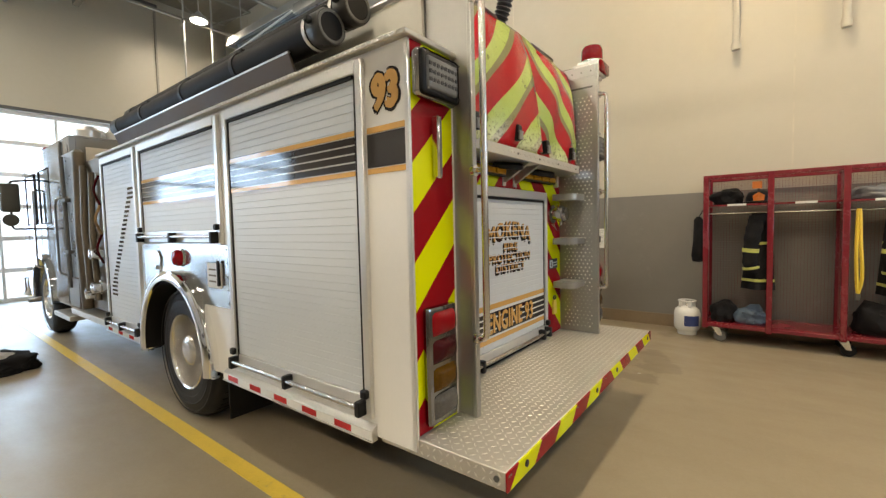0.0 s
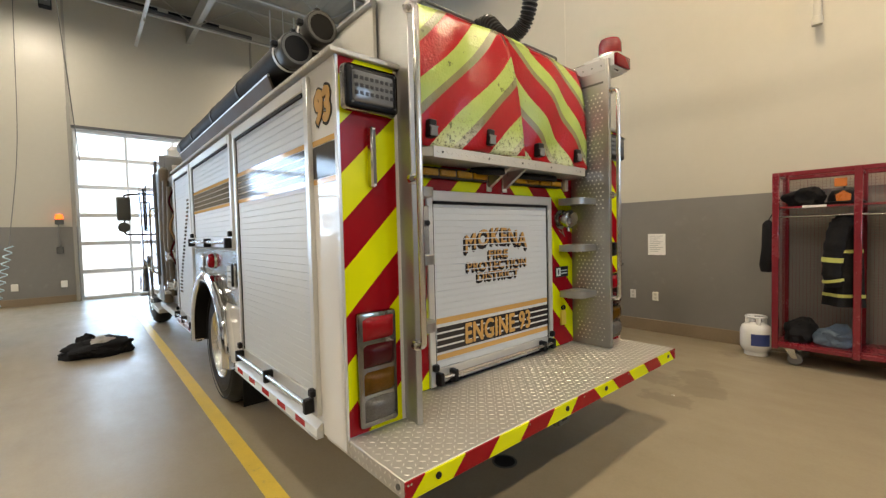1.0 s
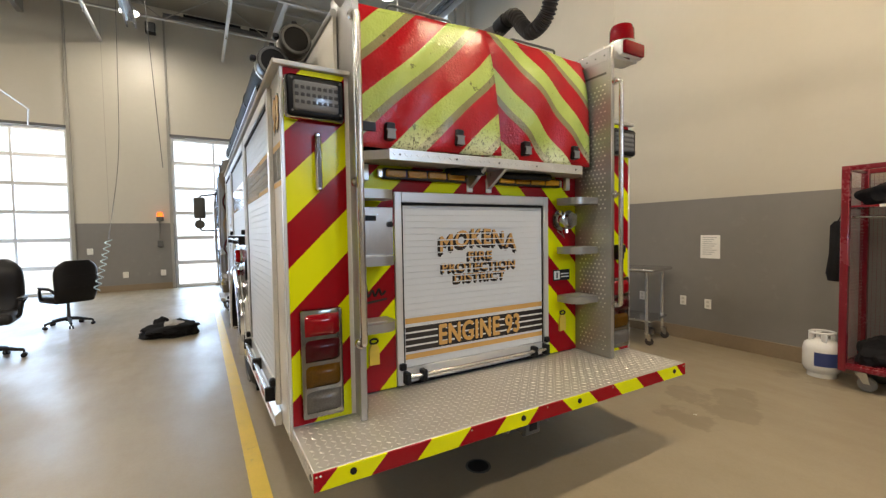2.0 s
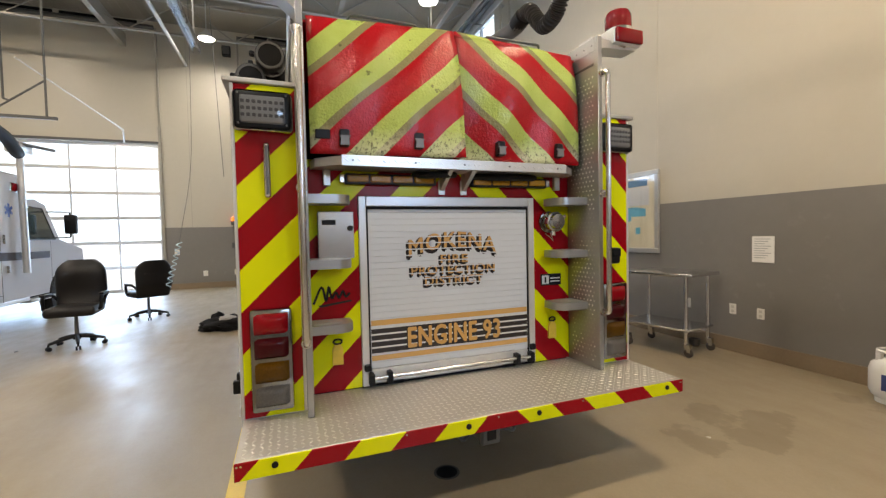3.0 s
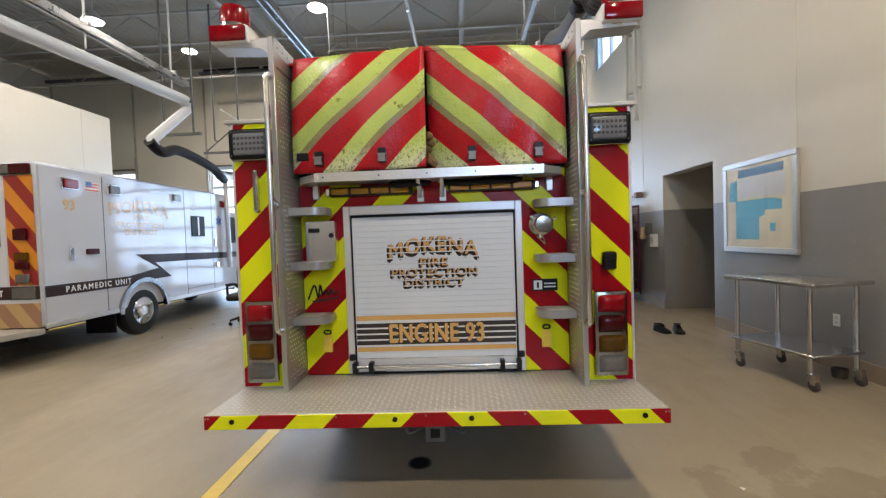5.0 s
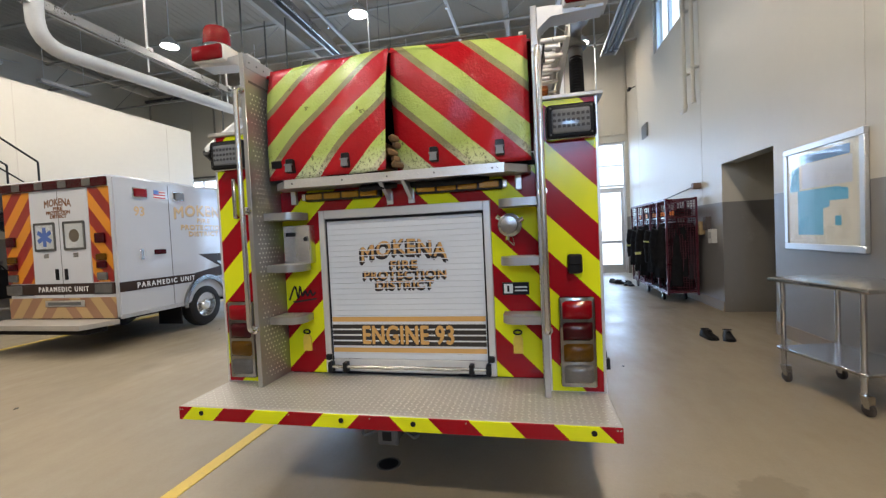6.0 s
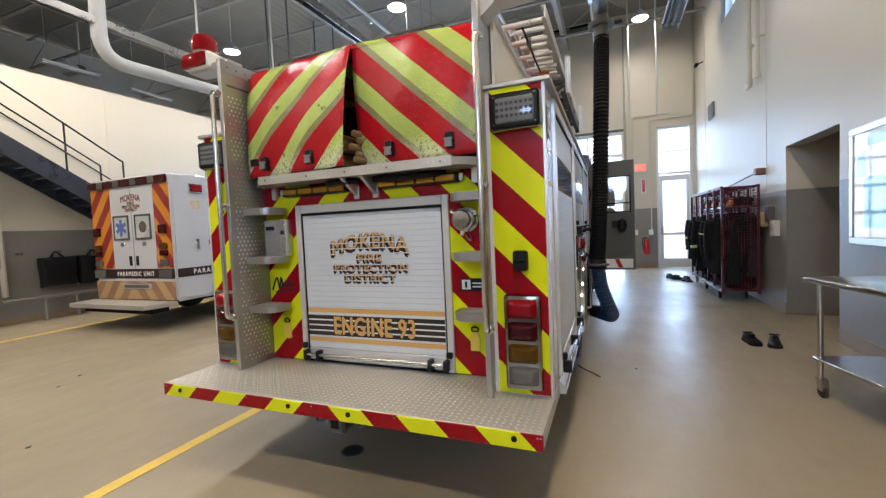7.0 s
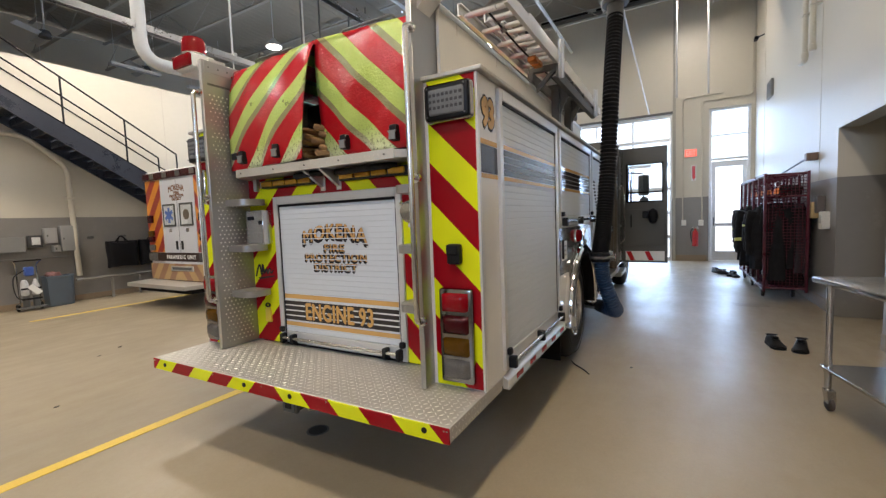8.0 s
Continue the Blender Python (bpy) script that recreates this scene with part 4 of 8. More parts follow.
    # beacon on a bracket
    bk = part("beacon_bracket", P([(Y(1.79), 2.735), (Y(1.79), 2.60), (Y(1.70), 2.675), (Y(1.42), 2.69), (Y(1.42), 2.705), (Y(1.70), 2.735)], "x", BACK - 0.10, BACK + 0.03), ALU, fin, "white angled beacon bracket")
    bb = part("beacon_base", B((BACK - 0.12, Y(1.395), 2.706), (BACK + 0.060, Y(1.635), 2.815), 0.014, 2), WHITE_PAINT, bk)
    part("beacon_lens", B((BACK + 0.055, Y(1.405), 2.714), (BACK + 0.085, Y(1.625), 2.806), 0.010, 2), RED_LENS, bb, "red warning lens")
    part("beacon_dome", L([(0.086, 2.815), (0.089, 2.845), (0.087, 2.925), (0.074, 2.955), (0.035, 2.972), (0.001, 2.974)], (BACK - 0.03, Y(1.515), 0), "z", 24), RED_LENS, bk, "red beacon dome")
    part("dome_ring", L([(0.096, 2.815), (0.096, 2.833), (0.089, 2.836)], (BACK - 0.03, Y(1.515), 0), "z", 24), CHROME, bk)
    # hose bed side wall
    hw = part("hose_bed_wall", P([(FOREEND, 2.20), (FOREEND, 2.66 if s < 0 else 2.58), (RECESS + 0.05, 2.68 if s < 0 else 2.59), (RECESS + 0.05, 2.20)], "y", Y(1.765), Y(1.784)), BED_WALL, engine, "cream white hose bed side wall", False)
    part("wall_rail", S([(FOREEND, Y(1.772), 2.665 if s < 0 else 2.59), (RECESS + 0.05, Y(1.772), 2.685 if s < 0 else 2.60)], 0.022, 8), ALU, hw)
    return body


pod(1)
pod(-1)
core = part("body_core", B((FOREEND, 1.80, 0.56), (RECESS - 0.012, 3.61, 1.90)), PUMP_STEEL, engine)
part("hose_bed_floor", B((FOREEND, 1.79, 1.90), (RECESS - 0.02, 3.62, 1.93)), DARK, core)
# bed front coloured black for the shade inside the cover
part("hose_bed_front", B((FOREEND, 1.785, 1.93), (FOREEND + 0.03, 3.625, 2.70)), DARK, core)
# chevron panel round the rear shutter
RD = (2.105, 3.305, 0.556, 1.695)
for a, b, c, d in ((1.813, RD[0], 0.553, 1.90), (RD[1], 3.597, 0.553, 1.90), (RD[0], RD[1], RD[3], 1.90)):
    part("chevron_panel", B((RECESS - 0.01, a, c), (RECESS, b, d)), CHEVRON, engine, "red and lime chevron sheeting beside the shutter", False)
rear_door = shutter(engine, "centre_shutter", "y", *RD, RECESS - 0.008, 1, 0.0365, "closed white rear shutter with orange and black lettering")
fx = RECESS + 0.0035


def door_bar(a, b, z0, z1, mat, proud=0.0):
    part("stripe", B((fx + proud, a, z0), (fx + proud + 0.0015, b, z1)), mat, rear_door, "", False)


door_bar(2.165, 3.245, 0.915, 0.948, PALE_ORANGE)
door_bar(2.165, 3.245, 0.702, 0.733, PALE_ORANGE)
door_bar(2.165, 3.245, 0.745, 0.90, WHITE_REFLECT)
for k in range(4):
    z = 0.748 + k * 0.0395
    door_bar(2.165, 3.245, z, z + 0.029, INK, 0.0016)
lettering("ENGINE 93", (fx + 0.0045, 2.708, 0.819), 0.635, 0.122, "+x", INK, rear_door, "unit_name", 0.002, 0.0, 0.0, 0.0075, 0.0, 1.08)
lettering("ENGINE 93", (fx + 0.0068, 2.712, 0.824), 0.635, 0.122, "+x", PALE_ORANGE, rear_door, "unit_name", 0.002, 0.0, 0.0, 0.0045, 0.0, 1.08)
for txt, z, w, h, bow in (("MOKENA", 1.425, 0.60, 0.100, 0.048), ("FIRE", 1.304, 0.185, 0.050, 0.0), ("PROTECTION", 1.236, 0.575, 0.054, 0.0), ("DISTRICT", 1.166, 0.40, 0.052, 0.0)):
    k = 0.006 if bow else 0.003
    lettering(txt, (fx + 0.0025, 2.704, z - 0.013 if bow else z - 0.008), w, h, "+x", INK, rear_door, "district_name", 0.002, 0.0, 0.0, 0.0125 if bow else 0.0085, bow, 1.1)
    lettering(txt, (fx + 0.005, 2.712, z), w, h, "+x", ORANGE, rear_door, "district_name", 0.002, 0.0, 0.0, k * 0.35, bow, 1.1)

# the slats' rolled edges break the lettering into bands
n_slats = int((RD[3] - 0.06 - RD[2] - 0.10) / 0.0365)
slat_step = (RD[3] - 0.06 - RD[2] - 0.10) / n_slats
for k in range(1, n_slats):
    z = RD[2] + 0.10 + k * slat_step
    if 1.13 < z < 1.49:
        w = 0.325 if z > 1.33 else 0.11 if z > 1.27 else 0.30 if z > 1.20 else 0.21
        part("slat_edge", B((fx + 0.0066, 2.708 - w, z - 0.0034), (fx + 0.0080, 2.708 + w, z + 0.0030), 0.0006), SLAT, rear_door, "", False)

# hose shelf with its brackets and amber bars
shelf = part("hose_shelf", P([(RECESS, 1.84), (RECESS, 3.57), (-1.06, 3.55), (BACK + 0.012, 3.42), (BACK + 0.012, 1.99), (-1.06, 1.86)], "z", 1.842, 1.888), ALU, engine, "aluminium hose bed tailboard")
part("shelf_lip", B((BACK + 0.008, 1.99, 1.836), (BACK + 0.018, 3.42, 1.894), 0.002), ALU, shelf)
treads("lip_tread", shelf, (BACK + 0.0182, 2.0, 1.849), (0, 1, 0), (0, 0, 1), 41, 1)
treads("shelf_tread", shelf, (RECESS + 0.01, 1.99, 1.8882), (1, 0, 0), (0, 1, 0), 6, 42)
for y in (2.05, 2.4, 2.7, 3.0, 3.35):
    part("rivet", C((BACK + 0.017, y, 1.865), (BACK + 0.022, y, 1.865), 0.006, seg=8), DARK_STEEL, shelf)
for y, t in ((2.635, -0.05), (2.785, 0.05)):
    part("shelf_bracket", P([(RECESS, 1.842), (BACK - 0.02, 1.842), (RECESS + 0.02, 1.735), (RECESS, 1.735)], "y", y - 0.012, y + 0.012), ALU, shelf)
    part("bracket_foot", B((RECESS, y - 0.022, 1.71), (RECESS + 0.008, y + 0.022, 1.80), 0.002), ALU, shelf)
for y in (1.93, 3.49):
    part("shelf_bracket", B((RECESS, y - 0.02, 1.75), (RECESS + 0.03, y + 0.02, 1.842), 0.003), ALU, shelf)
part("hose_loop", S(curve_points([(RECESS + 0.03, 2.45, 1.83), (RECESS + 0.12, 2.50, 1.815), (RECESS + 0.13, 2.62, 1.82), (RECESS + 0.06, 2.7, 1.83)], 8), 0.022, 8), RUBBER, shelf)
part("hose_loop", S(curve_points([(RECESS + 0.03, 2.78, 1.83), (RECESS + 0.10, 2.95, 1.815), (RECESS + 0.10, 3.2, 1.82), (RECESS + 0.03, 3.3, 1.83)], 8), 0.022, 8), RUBBER, shelf)
for a, b in ((2.03, 2.585), (2.825, 3.39)):
    ab = part("amber_bar", B((RECESS + 0.002, a, 1.762), (RECESS + 0.05, b, 1.822), 0.005), BLACK, engine, "bar of four amber warning lamps")
    for k in range(4):
        y = a + 0.012 + k * (b - a - 0.02) / 4
        part("amber_lens", B((RECESS + 0.046, y, 1.772), (RECESS + 0.064, y + (b - a - 0.02) / 4 - 0.012, 1.812), 0.006), BRIGHT_AMBER, ab)
    part("bar_end", B((RECESS + 0.004, b if a > 2.7 else a - 0.03, 1.768), (RECESS + 0.04, b + 0.03 if a > 2.7 else a, 1.816), 0.004), STAINLESS, ab)

# fittings on the recessed panel
sb = part("steel_box", B((RECESS + 0.002, 1.868, 1.335), (RECESS + 0.085, 2.066, 1.60), 0.004), surface("white_satin_steel", (0.62, 0.63, 0.64), 0.20, 0.9, var=0.03, bump=0.0), engine, "brushed steel box with a dark slot")
part("slot_label", B((RECESS + 0.084, 1.89, 1.525), (RECESS + 0.087, 1.965, 1.553)), BLACK, sb)
part("box_knob", L([(0.014, RECESS + 0.085), (0.016, RECESS + 0.098), (0.001, RECESS + 0.10)], (0, 2.045, 1.505), "x", 12), BLACK, sb)
inlet = part("hose_inlet", L([(0.075, RECESS), (0.075, RECESS + 0.015), (0.05, RECESS + 0.02), (0.05, RECESS + 0.06), (0.066, RECESS + 0.065), (0.068, RECESS + 0.10), (0.055, RECESS + 0.105), (0.05, RECESS + 0.13), (0.001, RECESS + 0.134)], (0, 3.425, 1.53), "x", 24), DARK_CHROME, engine, "chrome hose inlet with cap")
for k in range(3):
    a = 2 * math.pi * k / 3 + 0.4
    part("cap_lug", C((RECESS + 0.08, 3.425 + 0.06 * math.cos(a), 1.53 + 0.06 * math.sin(a)), (RECESS + 0.085, 3.425 + 0.095 * math.cos(a), 1.53 + 0.095 * math.sin(a)), 0.013, seg=8), CHROME, inlet)
part("cap_chain", S(curve_points([(RECESS + 0.01, 3.44, 1.46), (RECESS + 0.03, 3.45, 1.40), (RECESS + 0.03, 3.43, 1.42), (RECESS + 0.01, 3.40, 1.45)], 5), 0.003, 5), STAINLESS, inlet)
tg = part("notice_tag", B((RECESS + 0.001, 3.362, 1.085), (RECESS + 0.004, 3.53, 1.165)), BLACK, engine, "black notice tag with white symbol")
part("tag_symbol", B((RECESS + 0.004, 3.372, 1.095), (RECESS + 0.0055, 3.428, 1.155)), WHITE_REFLECT, tg)
part("tag_mark", B((RECESS + 0.0055, 3.392, 1.105), (RECESS + 0.0065, 3.406, 1.145)), BLACK, tg)
for k in range(2):
    part("tag_bar", B((RECESS + 0.004, 3.44, 1.13 - k * 0.022), (RECESS + 0.0055, 3.518, 1.138 - k * 0.022)), WHITE_REFLECT, tg)
for y in (1.965, 3.447):
    hk = part("tether_plate", P([(y - 0.03, 0.71), (y + 0.03, 0.71), (y + 0.03, 0.80), (y + 0.012, 0.835), (y - 0.012, 0.835), (y - 0.03, 0.80)], "x", RECESS + 0.001, RECESS + 0.016), YELLOW_PLASTIC, engine, "yellow tether plate")
    part("tether_ring", S([(RECESS + 0.012, y + 0.024 * math.cos(a), 0.845 + 0.014 * math.sin(a)) for a in (2 * math.pi * k / 14 for k in range(15))], 0.006, 6), BLACK, hk)
# maker's mark, a plain slanted shape
mk = part("maker_mark", S(curve_points([(RECESS + 0.004, 1.838, 1.072), (RECESS + 0.004, 1.885, 1.168), (RECESS + 0.004, 1.908, 1.085), (RECESS + 0.004, 1.925, 1.17), (RECESS + 0.004, 1.94, 1.10), (RECESS + 0.004, 1.965, 1.135), (RECESS + 0.004, 1.982, 1.10), (RECESS + 0.004, 2.005, 1.14), (RECESS + 0.004, 2.02, 1.105), (RECESS + 0.004, 2.045, 1.125)], 6), 0.0065, 6), INK, engine, "dark slanted maker's mark")
part("mark_swash", P([(1.86, 1.062), (2.05, 1.085), (2.055, 1.075), (1.88, 1.050)], "x", RECESS + 0.001, RECESS + 0.003), INK, mk)

# tailboard step
step = part("rear_step", B((RECESS - 0.01, 1.475, 0.47), (-0.536, 3.945, 0.546), 0.004), TREAD, engine, "tread plate tailboard step")
treads("step_tread", step, (-0.955, 1.49, 0.5462), (1, 0, 0), (0, 1, 0), 12, 72)
treads("step_tread", step, (RECESS + 0.01, 1.83, 0.5462), (1, 0, 0), (0, 1, 0), 6, 51)
for y, sg in ((1.4748, -1), (3.9452, 1)):
    treads("step_side_tread", step, (-0.955, y, 0.475), (1, 0, 0), (0, 0, 1), 12, 2, 0.034, -0.002 * sg)
part("step_edge", B((-0.538, 1.474, 0.468), (-0.529, 3.946, 0.543), 0.002), CHEVRON, step, "red and lime striped edge")
for y in (1.63, 2.515, 2.92, 3.815):
    part("edge_bolt", C((-0.531, y, 0.512), (-0.524, y, 0.512), 0.014, seg=12), BLACK, step)
for y in (1.485, 1.50, 2.2, 2.68, 3.2, 3.92, 3.935):
    part("edge_screw", C((-0.531, y, 0.53), (-0.527, y, 0.53), 0.0045, seg=8), STAINLESS, step)
for sg in (1, -1):
    part("corner_eye", C((-0.575, mirror(sg, 1.476), 0.51), (-0.575, mirror(sg, 1.470), 0.51), 0.012, seg=12), DARK_STEEL, step)
hitch = part("hitch_receiver", P([(2.665, 0.315), (2.765, 0.315), (2.765, 0.41), (2.665, 0.41)], "x", -1.25, -0.68), DARK_STEEL, engine, "steel hitch receiver under the step")
part("hitch_mouth", B((-0.681, 2.688, 0.337), (-0.676, 2.742, 0.388)), BLACK, hitch)
part("hitch_collar", B((-0.72, 2.655, 0.305), (-0.69, 2.775, 0.42), 0.006), DARK_STEEL, hitch)
for sg in (-1, 1):
    part("chain_eye", S(curve_points([(-0.78, 2.715 + sg * 0.07, 0.36), (-0.72, 2.715 + sg * 0.15, 0.345), (-0.76, 2.715 + sg * 0.17, 0.37), (-0.84, 2.715 + sg * 0.10, 0.38)], 6), 0.009, 6), DARK_STEEL, hitch)

# hose-bed cover
def tarp_flap(y0, y1, inner, side):
    """A hanging vinyl flap; inner is the way its middle edge stands off at the bottom, side the edge that it hangs from the fin."""
    bm = bmesh.new()
    nu, nv = 22, 24
    grid = []
    for i in range(nu + 1):
        row = []
        fu = i / nu
        m = fu if side < 0 else 1 - fu
        for j in range(nv + 1):
            fv = j / nv
            z = 1.905 + (2.668 + 0.042 * m - 1.905) * (1 - fv)
            y = y0 + (y1 - y0) * fu
            off = inner * m ** 2 * fv ** 0.8
            bulge = 0.030 * math.sin(math.pi * fv) * math.sin(math.pi * fu)
            ripple = 0.016 * math.sin(fu * 13 + fv * 5 + (2 if side < 0 else 0)) * math.sin(math.pi * fu) * (0.4 + fv)
            x = -1.065 + 0.05 * (1 - (1 - fv) ** 3) + off + bulge + ripple - 0.03 * (1 - fv) ** 6
            row.append(bm.verts.new((x, y, z)))
        grid.append(row)
    for i in range(nu):
        for j in range(nv):
            bm.faces.new((grid[i][j], grid[i + 1][j], grid[i + 1][j + 1], grid[i][j + 1]))
    ob = part("tarp_flap", bm, TARP, cover)
    md = ob.modifiers.new("thickness", "SOLIDIFY")
    md.thickness = 0.006
    return ob


cover = part("hose_bed_cover", P([(1.79, 2.62), (2.25, 2.655), (MID, 2.675), (3.16, 2.655), (3.62, 2.62), (3.62, 2.635), (3.16, 2.67), (MID, 2.69), (2.25, 2.67), (1.79, 2.635)], "x", -4.6, -1.085), TARP, engine, "red vinyl hose bed cover with lime bands")
tarp_flap(1.838, 2.702, 0.095, -1)
tarp_flap(2.709, 3.575, -0.125, 1)
for y, dx in ((2.015, 0.005), (2.425, 0.035), (2.985, -0.03), (3.395, 0.0)):
    bk = part("strap_buckle", B((-1.022 + dx, y - 0.026, 1.945), (-0.972 + dx, y + 0.026, 2.035), 0.006), BLACK, cover, "black strap with steel buckle")
    part("buckle_clip", P([(y - 0.024, 1.95), (y + 0.024, 1.95), (y + 0.02, 1.985), (y + 0.03, 2.0), (y - 0.03, 2.0), (y - 0.02, 1.985)], "x", -0.973 + dx, -0.964 + dx), surface("grey_buckle", (0.16, 0.16, 0.16), 0.4), bk)
part("cover_patch", B((-1.03, 1.865, 1.985), (-1.0, 1.945, 2.035), 0.004), BLACK, cover)
for a, b in ((2.07, 2.48), (2.93, 3.34)):
    part("cover_handle", S(rounded_path([(-1.16, a, 2.66), (-1.11, a, 2.715), (-1.11, b, 2.715), (-1.16, b, 2.66)], 0.03), 0.008, 8), DARK_STEEL, cover)
# folded hose seen between the flaps, and an added black block for the bed's shade
part("bed_shade_block", B((-4.55, 1.84, 1.935), (-1.80, 3.57, 2.56), 0.03, 2), DARK, core)
for k in range(10):
    z = 1.952 + (k // 2) * 0.043
    y = (2.655 if k % 2 else 2.53) + 0.02 * math.sin(k * 2.1)
    pts = curve_points([(-1.75, y + 0.10, z), (-1.30, y + 0.08, z), (-1.07 + 0.03 * math.sin(k * 1.7), y + 0.05, z + 0.004), (-1.30, y + 0.01, z + 0.016), (-1.75, y - 0.02, z + 0.016)], 5)
    h = part("fire_hose", S(pts, 0.022, 8), HOSE_CLOTH, core, "folded brown fire hose")

# hard suction hoses in a tray over the driver's side
COUPLING = surface("worn_black_coupling", (0.028, 0.027, 0.026), 0.32, var=0.35, scale=9, spec=0.5)
tray = part("hose_tray", P([(1.512, 2.245), (1.75, 2.245), (1.75, 2.36), (1.735, 2.36), (1.735, 2.26), (1.525, 2.26), (1.478, 2.372), (1.464, 2.372)], "x", -4.62, -1.78), TRAY_BROWN, engine, "brown metal hose tray")
part("tray_edge", S([(-4.62, 1.470, 2.376), (-1.78, 1.470, 2.376)], 0.008, 8), ALU, tray)
for y, z, xe in ((1.530, 2.445, -1.50), (1.645, 2.565, -1.434)):
    xs = [-4.62 + (xe + 4.62) * k / 200 for k in range(201)]
    h = part("suction_hose", S([(x, y, z) for x in xs], [0.082 + 0.003 * (k % 2) for k in range(201)], 18), RUBBER, engine, "black hard suction hose")
    part("hose_coupling", L([(0.05, xe - 0.16), (0.080, xe - 0.16), (0.082, xe - 0.10), (0.088, xe - 0.09), (0.088, xe - 0.01), (0.085, xe), (0.066, xe), (0.064, xe - 0.16), (0.001, xe - 0.16)], (0, y, z), "x", 26), COUPLING, h)
    part("coupling_rim", L([(0.067, xe - 0.002), (0.067, xe + 0.003), (0.080, xe + 0.003), (0.080, xe - 0.002)], (0, y, z), "x", 26), DARK_STEEL, h, "worn dark rim")
    part("coupling_bore", L([(0.0635, xe - 0.158), (0.0635, xe - 0.02), (0.058, xe - 0.02), (0.058, xe - 0.15), (0.001, xe - 0.15)], (0, y, z), "x", 22), DARK, h)
    part("coupling_band", L([(0.083, xe - 0.135), (0.0875, xe - 0.13), (0.0875, xe - 0.112), (0.083, xe - 0.108)], (0, y, z), "x", 26), ALU, h, "bright clamp band")
    part("end_ring", L([(0.080, -4.66), (0.088, -4.65), (0.088, -4.50), (0.080, -4.49)], (0, y, z), "x", 20), BLACK, h)
    for k in range(2):
        part("coupling_lug", B((xe - 0.07, y - 0.118 if k else y - 0.015, z + (0.0 if k else 0.083)), (xe - 0.035, y - 0.084 if k else y + 0.015, z + (0.03 if k else 0.118)), 0.006), BLACK, h)
for x in (-2.35, -3.1, -3.9):
    part("hose_strap", L([(0.085, x - 0.02), (0.090, x - 0.02), (0.090, x + 0.02), (0.085, x + 0.02)], (0, 1.53, 2.445), "x", 20), BLACK, tray)
    part("strap_toggle", B((x - 0.03, 1.50, 2.525), (x + 0.03, 1.55, 2.555), 0.005), BLACK, tray)

# ladder on its rack over the other side
rack = part("ladder_rack", B((-3.95, 3.64, 2.245), (-3.20, 3.70, 2.29), 0.004), DARK_STEEL, engine, "grey steel ladder rack")
for x in (-2.92, -3.55, -4.12, -4.75):
    part("rack_arm", B((x - 0.03, 3.61, 2.802), (x + 0.03, 3.884, 2.848), 0.004), DARK_STEEL, rack)
for x in (-3.55, -4.12):
    part("rack_post", B((x - 0.045, 3.66, 2.242), (x + 0.045, 3.74, 2.801), 0.004), DARK_STEEL, rack)
    part("post_plate", P([(3.74, 2.54), (3.87, 2.801), (3.74, 2.801)], "x", x - 0.006, x + 0.006), DARK_STEEL, rack)
for x in (-2.92, -4.12):
    part("rack_brace", P([(3.68, 2.62), (3.875, 2.801), (3.825, 2.801), (3.68, 2.67)], "x", x - 0.02, x + 0.02), DARK_STEEL, rack)
for x in (-2.92, -4.75):
    part("rack_horn", P([(x - 0.022, 2.72), (x + 0.022, 2.72), (x + 0.022, 3.06), (x - 0.022, 3.06)], "y", 3.885, 3.905), ALU, rack, "bright upright rack horn")
    part("horn_flange", B((x - 0.022, 3.905, 2.72), (x - 0.016, 3.93, 3.06), 0.001), ALU, rack)
part("rack_link", P([(3.84, 2.712), (3.884, 2.712), (3.884, 2.801), (3.872, 2.801), (3.872, 2.724), (3.84, 2.724)], "x", -4.82, -2.86), DARK_STEEL, rack)
part("rack_bearer", B((-4.82, 3.61, 2.712), (-2.86, 3.66, 2.801), 0.004), DARK_STEEL, rack)
# tubular guard along the top of the bed wall, turned outward at the back
part("guard_tube", S(rounded_path([(-3.4, 3.634, 2.700), (-0.99, 3.628, 2.700), (-0.94, 3.90, 2.715)], 0.09), 0.023, 12), STAINLESS, engine, "tubular steel guard over the bed wall")
for x in (-1.35, -2.0, -2.7):
    part("guard_foot", C((x, 3.634, 2.60), (x, 3.634, 2.69), 0.012, seg=8), STAINLESS, engine)


def ladder_section(name, parent, x0, x1, y0, y1, z0, h, offset, label=""):
    """Two channel beams with flanges turned in and round rungs between them."""
    def beam(nm, y, d, up):
        return part(nm, P([(y, z0), (y + 3.0 * d, z0), (y + 3.0 * d, z0 + 0.008), (y + d, z0 + 0.008), (y + d, z0 + h - 0.008), (y + 3.0 * d, z0 + h - 0.008), (y + 3.0 * d, z0 + h), (y, z0 + h)], "x", x0, x1), LADDER_ALU, up, label if up == parent else "", False)
    base = beam(name, y0, 0.010, parent)
    beam("ladder_beam", y1, -0.010, base)
    for k in range(int((x1 - x0 - offset) / 0.30) + 1):
        x = x1 - offset - k * 0.30
        if x > x0 + 0.05:
            part("rung", C((x, y0 + 0.012, z0 + h * 0.42), (x, y1 - 0.012, z0 + h * 0.42), 0.019, seg=10), LADDER_ALU, base)
    return base


